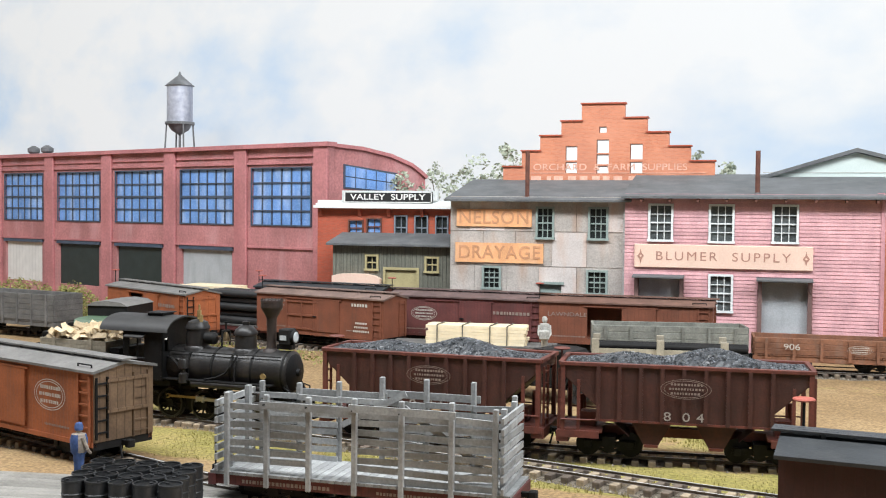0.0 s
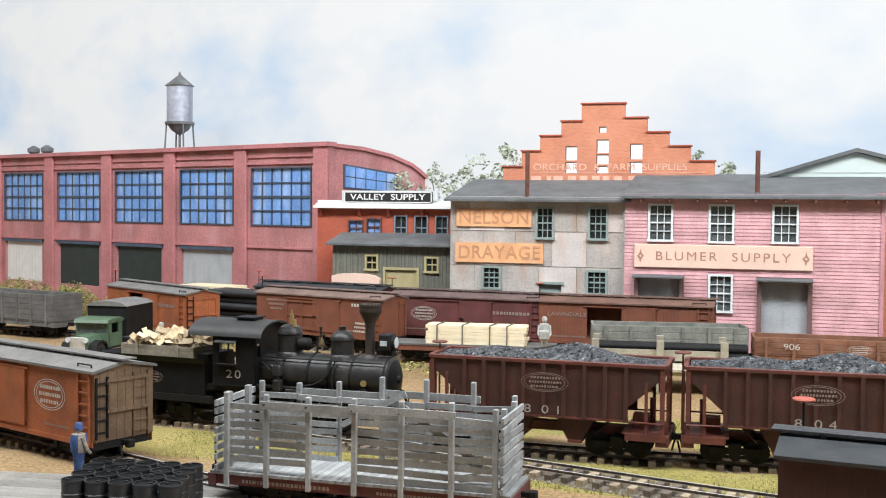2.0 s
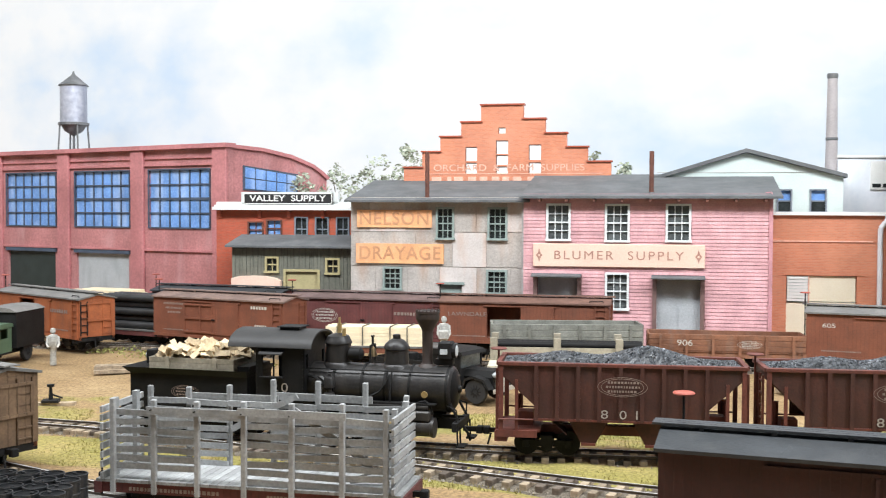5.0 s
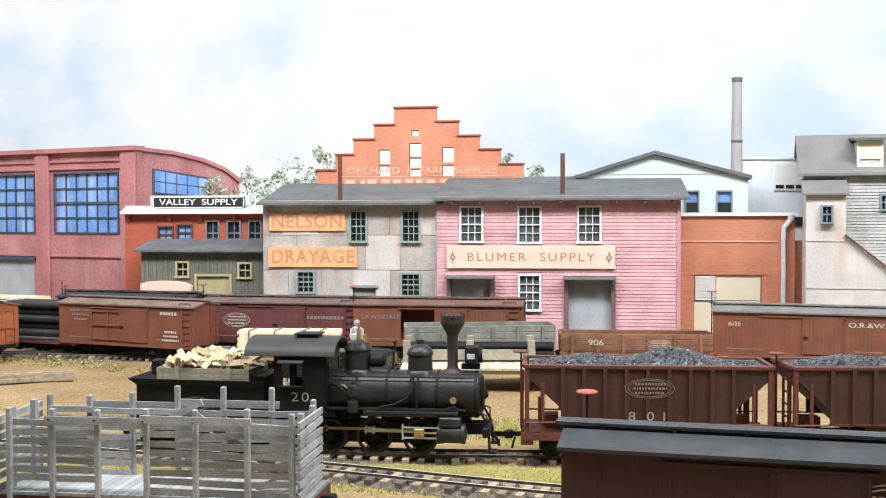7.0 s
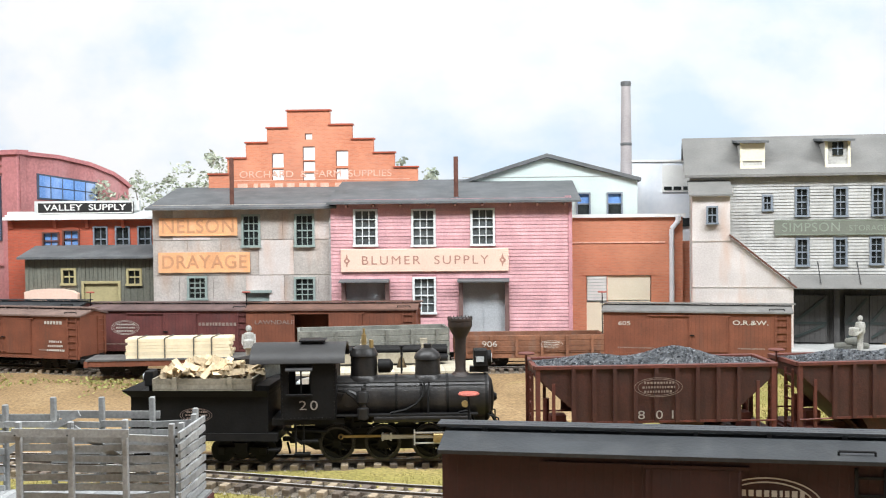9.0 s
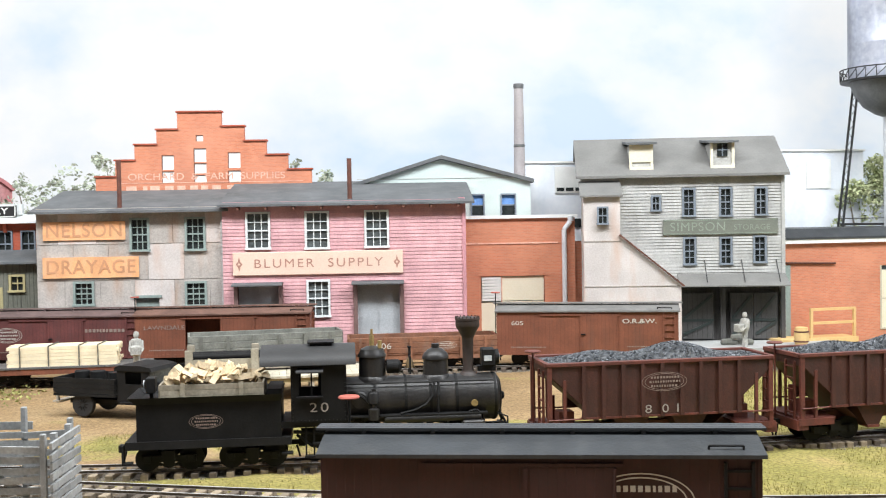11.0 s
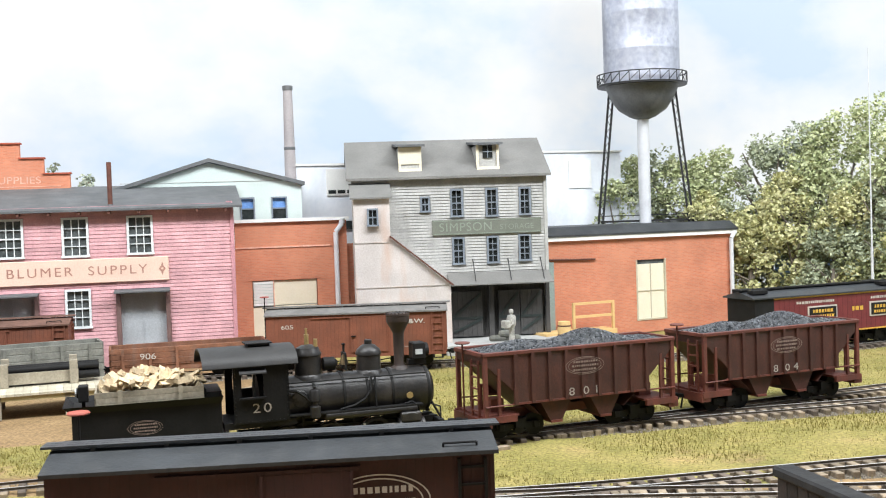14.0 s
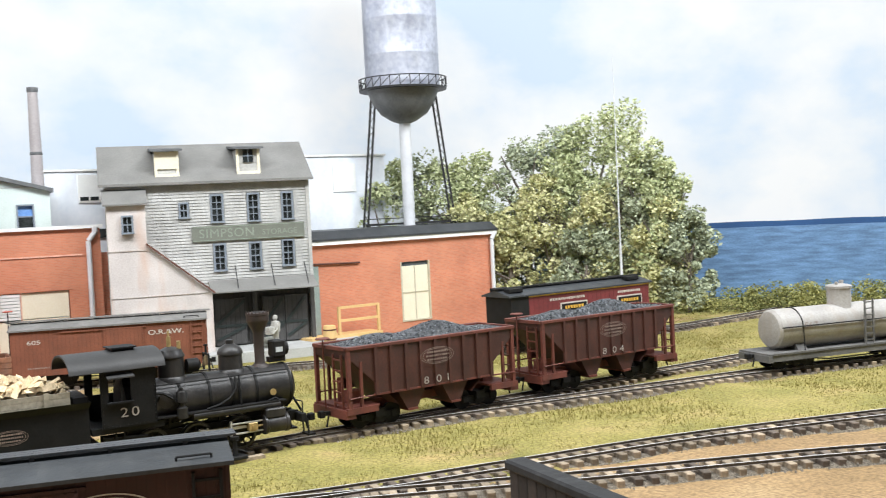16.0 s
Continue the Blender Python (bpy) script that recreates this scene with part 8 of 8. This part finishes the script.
for i, (bear, dist, hgt, wid, leaf) in enumerate((
    (21.5, 16.2, 2.35, 1.3, leaf_grey), (23.0, 16.4, 2.45, 1.3, leaf_green), (25.8, 16.4, 2.4, 1.5, leaf_green), (26.8, 15.8, 1.9, 1.2, leaf_yellow), (24.4, 16.5, 2.5, 1.5, leaf_dark), (27.6, 16.6, 2.5, 1.6, leaf_green), (30.0, 16.4, 2.75, 1.7, leaf_dark), (31.2, 16.0, 2.2, 1.3, leaf_yellow),
    (32.6, 16.4, 2.95, 1.8, leaf_green), (34.0, 15.9, 1.9, 1.4, leaf_yellow), (35.0, 16.3, 3.15, 1.7, leaf_green), (36.2, 16.0, 2.4, 1.4, leaf_dark),
    (37.4, 15.9, 2.2, 1.2, leaf_green), (38.4, 15.8, 1.5, 1.0, leaf_dark), (33.0, 15.7, 1.3, 1.3, leaf_dark), (29.0, 15.8, 1.6, 1.2, leaf_yellow), (33.7, 16.5, 3.0, 1.7, leaf_green), (31.6, 16.5, 2.85, 1.7, leaf_grey), (36.0, 15.9, 2.7, 1.5, leaf_green), (37.0, 15.8, 1.7, 1.3, leaf_yellow), (22.2, 16.0, 2.1, 1.2, leaf_green))):
    x, y = on_back(bear, dist - 0.5)
    tree(x, y, hgt, wid, leaf, ("tall full green", "yellow-green", "dark green")[0 if leaf is leaf_green else 1 if leaf is leaf_yellow else 2] + " leafy tree before the lake backdrop", 30 + i, count=7000, size=0.034, low=0.04)
for i, (x, y, top, wid) in enumerate(((-2.75, 13.95, 2.95, 0.9), (-3.35, 14.2, 2.85, 0.9), (-2.3, 13.8, 3.1, 0.6), (-3.9, 14.3, 2.75, 0.7), (0.55, 13.85, 2.85, 0.5), (0.2, 13.8, 3.0, 0.4), (2.45, 13.75, 2.9, 0.6), (6.15, 14.1, 3.15, 0.8), (-9.6, 16.6, 3.05, 0.7))):
    tree(x, y, top - G, wid, leaf_grey, "hazy grey-green tree behind the buildings", 60 + i, count=700, size=0.035, low=0.5)


mast = thing("antenna_mast", at(*on_back(34.9, 15.0), G), "thin pale metal mast standing among trees", "mast")
part("pole", Build().tube((0, 0, 0), (0, 0, 1.0), 0.022, 0.018, n=8).tube((0, 0, 1.0), (0, 0, 3.6), 0.012, 0.004, n=8), gutter, mast, smooth=True)


def bush(name, x0, y0, x1, y1, height, depth, label, leaf, n, seed):
    """A row of low rounded mounds thick with small leaves."""
    rng = random.Random(seed)
    b = Build()
    length = math.hypot(x1 - x0, y1 - y0)
    mounds = [(rng.random(), rng.gauss(0, depth * 0.45), height * rng.uniform(0.45, 1.0), rng.uniform(0.12, 0.34)) for _ in range(int(length * 11))]
    for _ in range(n):
        u, off, top, r = rng.choice(mounds)
        d = Vector((rng.gauss(0, 1), rng.gauss(0, 1), abs(rng.gauss(0, 1)))).normalized() * rng.uniform(0.8, 1.0)
        p = Vector((x0 + (x1 - x0) * u + d.x * r, y0 + (y1 - y0) * u + off + d.y * r, G + top * d.z))
        s = rng.uniform(0.010, 0.024)
        q = Euler((rng.uniform(-0.8, 0.8), rng.uniform(-0.8, 0.8), rng.uniform(0, 6.28))).to_matrix() @ Matrix.Rotation(radians(rng.choice((20, 50, 80))), 3, "X")
        b.add([p + q @ Vector(c) for c in ((-s, 0, 0), (0, -0.6 * s, 0), (s, 0, 0), (0, 0.6 * s, 0))], [(0, 1, 2, 3)])
    solid(name, b, leaf, label, "bushes", kind="stuff")


bush("hedge", 10.9, 12.6, 14.2, 9.6, 0.40, 0.30, "low green and tan bushes along the lake shore", leaf_moss, 26000, 1)
bush("shore_bushes", 10.6, 12.7, 14.2, 9.8, 0.44, 0.25, "dark green shrubs along the lake shore", leaf_moss_dark, 9000, 2)
bush("hedge", -11.0, 13.6, -7.2, 12.9, 0.55, 0.3, "mossy green hedge below the factory wall", leaf_moss, 22000, 3)
bush("weeds", -5.2, 11.0, -2.0, 10.0, 0.05, 0.3, "sparse green weeds along the back track", leaf_moss, 900, 4)


# ---- what moves ----
STACK_S = [(0, 13.73), (1.5, 14.318), (3.5, 15.10), (5, 15.69), (8, 16.851), (11, 18.032), (12.5, 18.619), (14, 19.215), (16, 20.011)]
FIRST_S = [(0, 15.03), (2, 15.815), (3.5, 16.385), (5, 16.965), (8, 18.08), (11, 19.27), (12.5, 19.875), (14, 20.49), (16, 21.325)]
SPACE = [(0, 1.65), (8, 1.65), (11, 1.72), (12.5, 1.77), (14, 1.81), (16, 1.85)]


def along(rows, t):
    return float(np.interp(t, [r[0] for r in rows], [r[1] for r in rows]))


def motions():
    times = [0.5 * i for i in range(33)]

    def place(s, back, ahead):
        a, b = MAIN.at(s + back)[0], MAIN.at(s + ahead)[0]
        k = -back / (ahead - back)
        q = a.lerp(b, k)
        return at(q.x, q.y, RAIL, math.degrees(math.atan2(b.y - a.y, b.x - a.x)))

    walk(loco, [(t, place(along(STACK_S, t), -0.9, 0.1)) for t in times])
    walk(tender_car, [(t, place(along(STACK_S, t) - 1.66, -0.26, 0.26)) for t in times])
    walk(hopper_801, [(t, place(along(FIRST_S, t), -0.45, 0.45)) for t in times])
    walk(hopper_804, [(t, place(along(FIRST_S, t) + along(SPACE, t), -0.45, 0.45)) for t in times])
    fine = [0.2 * i for i in range(81)]
    turn = lambda t: (along(STACK_S, t) - 16.851) / WHEEL + radians(94)
    for wh, x in loco_wheels:
        walk(wh, [(t, at(x, 0, WHEEL, 0, 0, math.degrees(turn(t)))) for t in fine])
    for rod in loco_rods:
        walk(rod, [(t, at(-0.205 + CRANK * math.cos(turn(t)), 0, WHEEL - CRANK * math.sin(turn(t)))) for t in fine])
    for rod, head in zip(loco_mains, loco_crossheads):
        rows, slides = [], []
        for t in fine:
            px, pz = -0.51 + CRANK * math.cos(turn(t)), WHEEL - CRANK * math.sin(turn(t))
            tilt = math.asin((0.155 - pz) / ROD)
            rows.append((t, at(px, 0, pz, 0, 0, -math.degrees(tilt))))
            slides.append((t, at(px + ROD * math.cos(tilt), 0, 0)))
        walk(rod, rows)
        walk(head, slides)


grass()
motions()
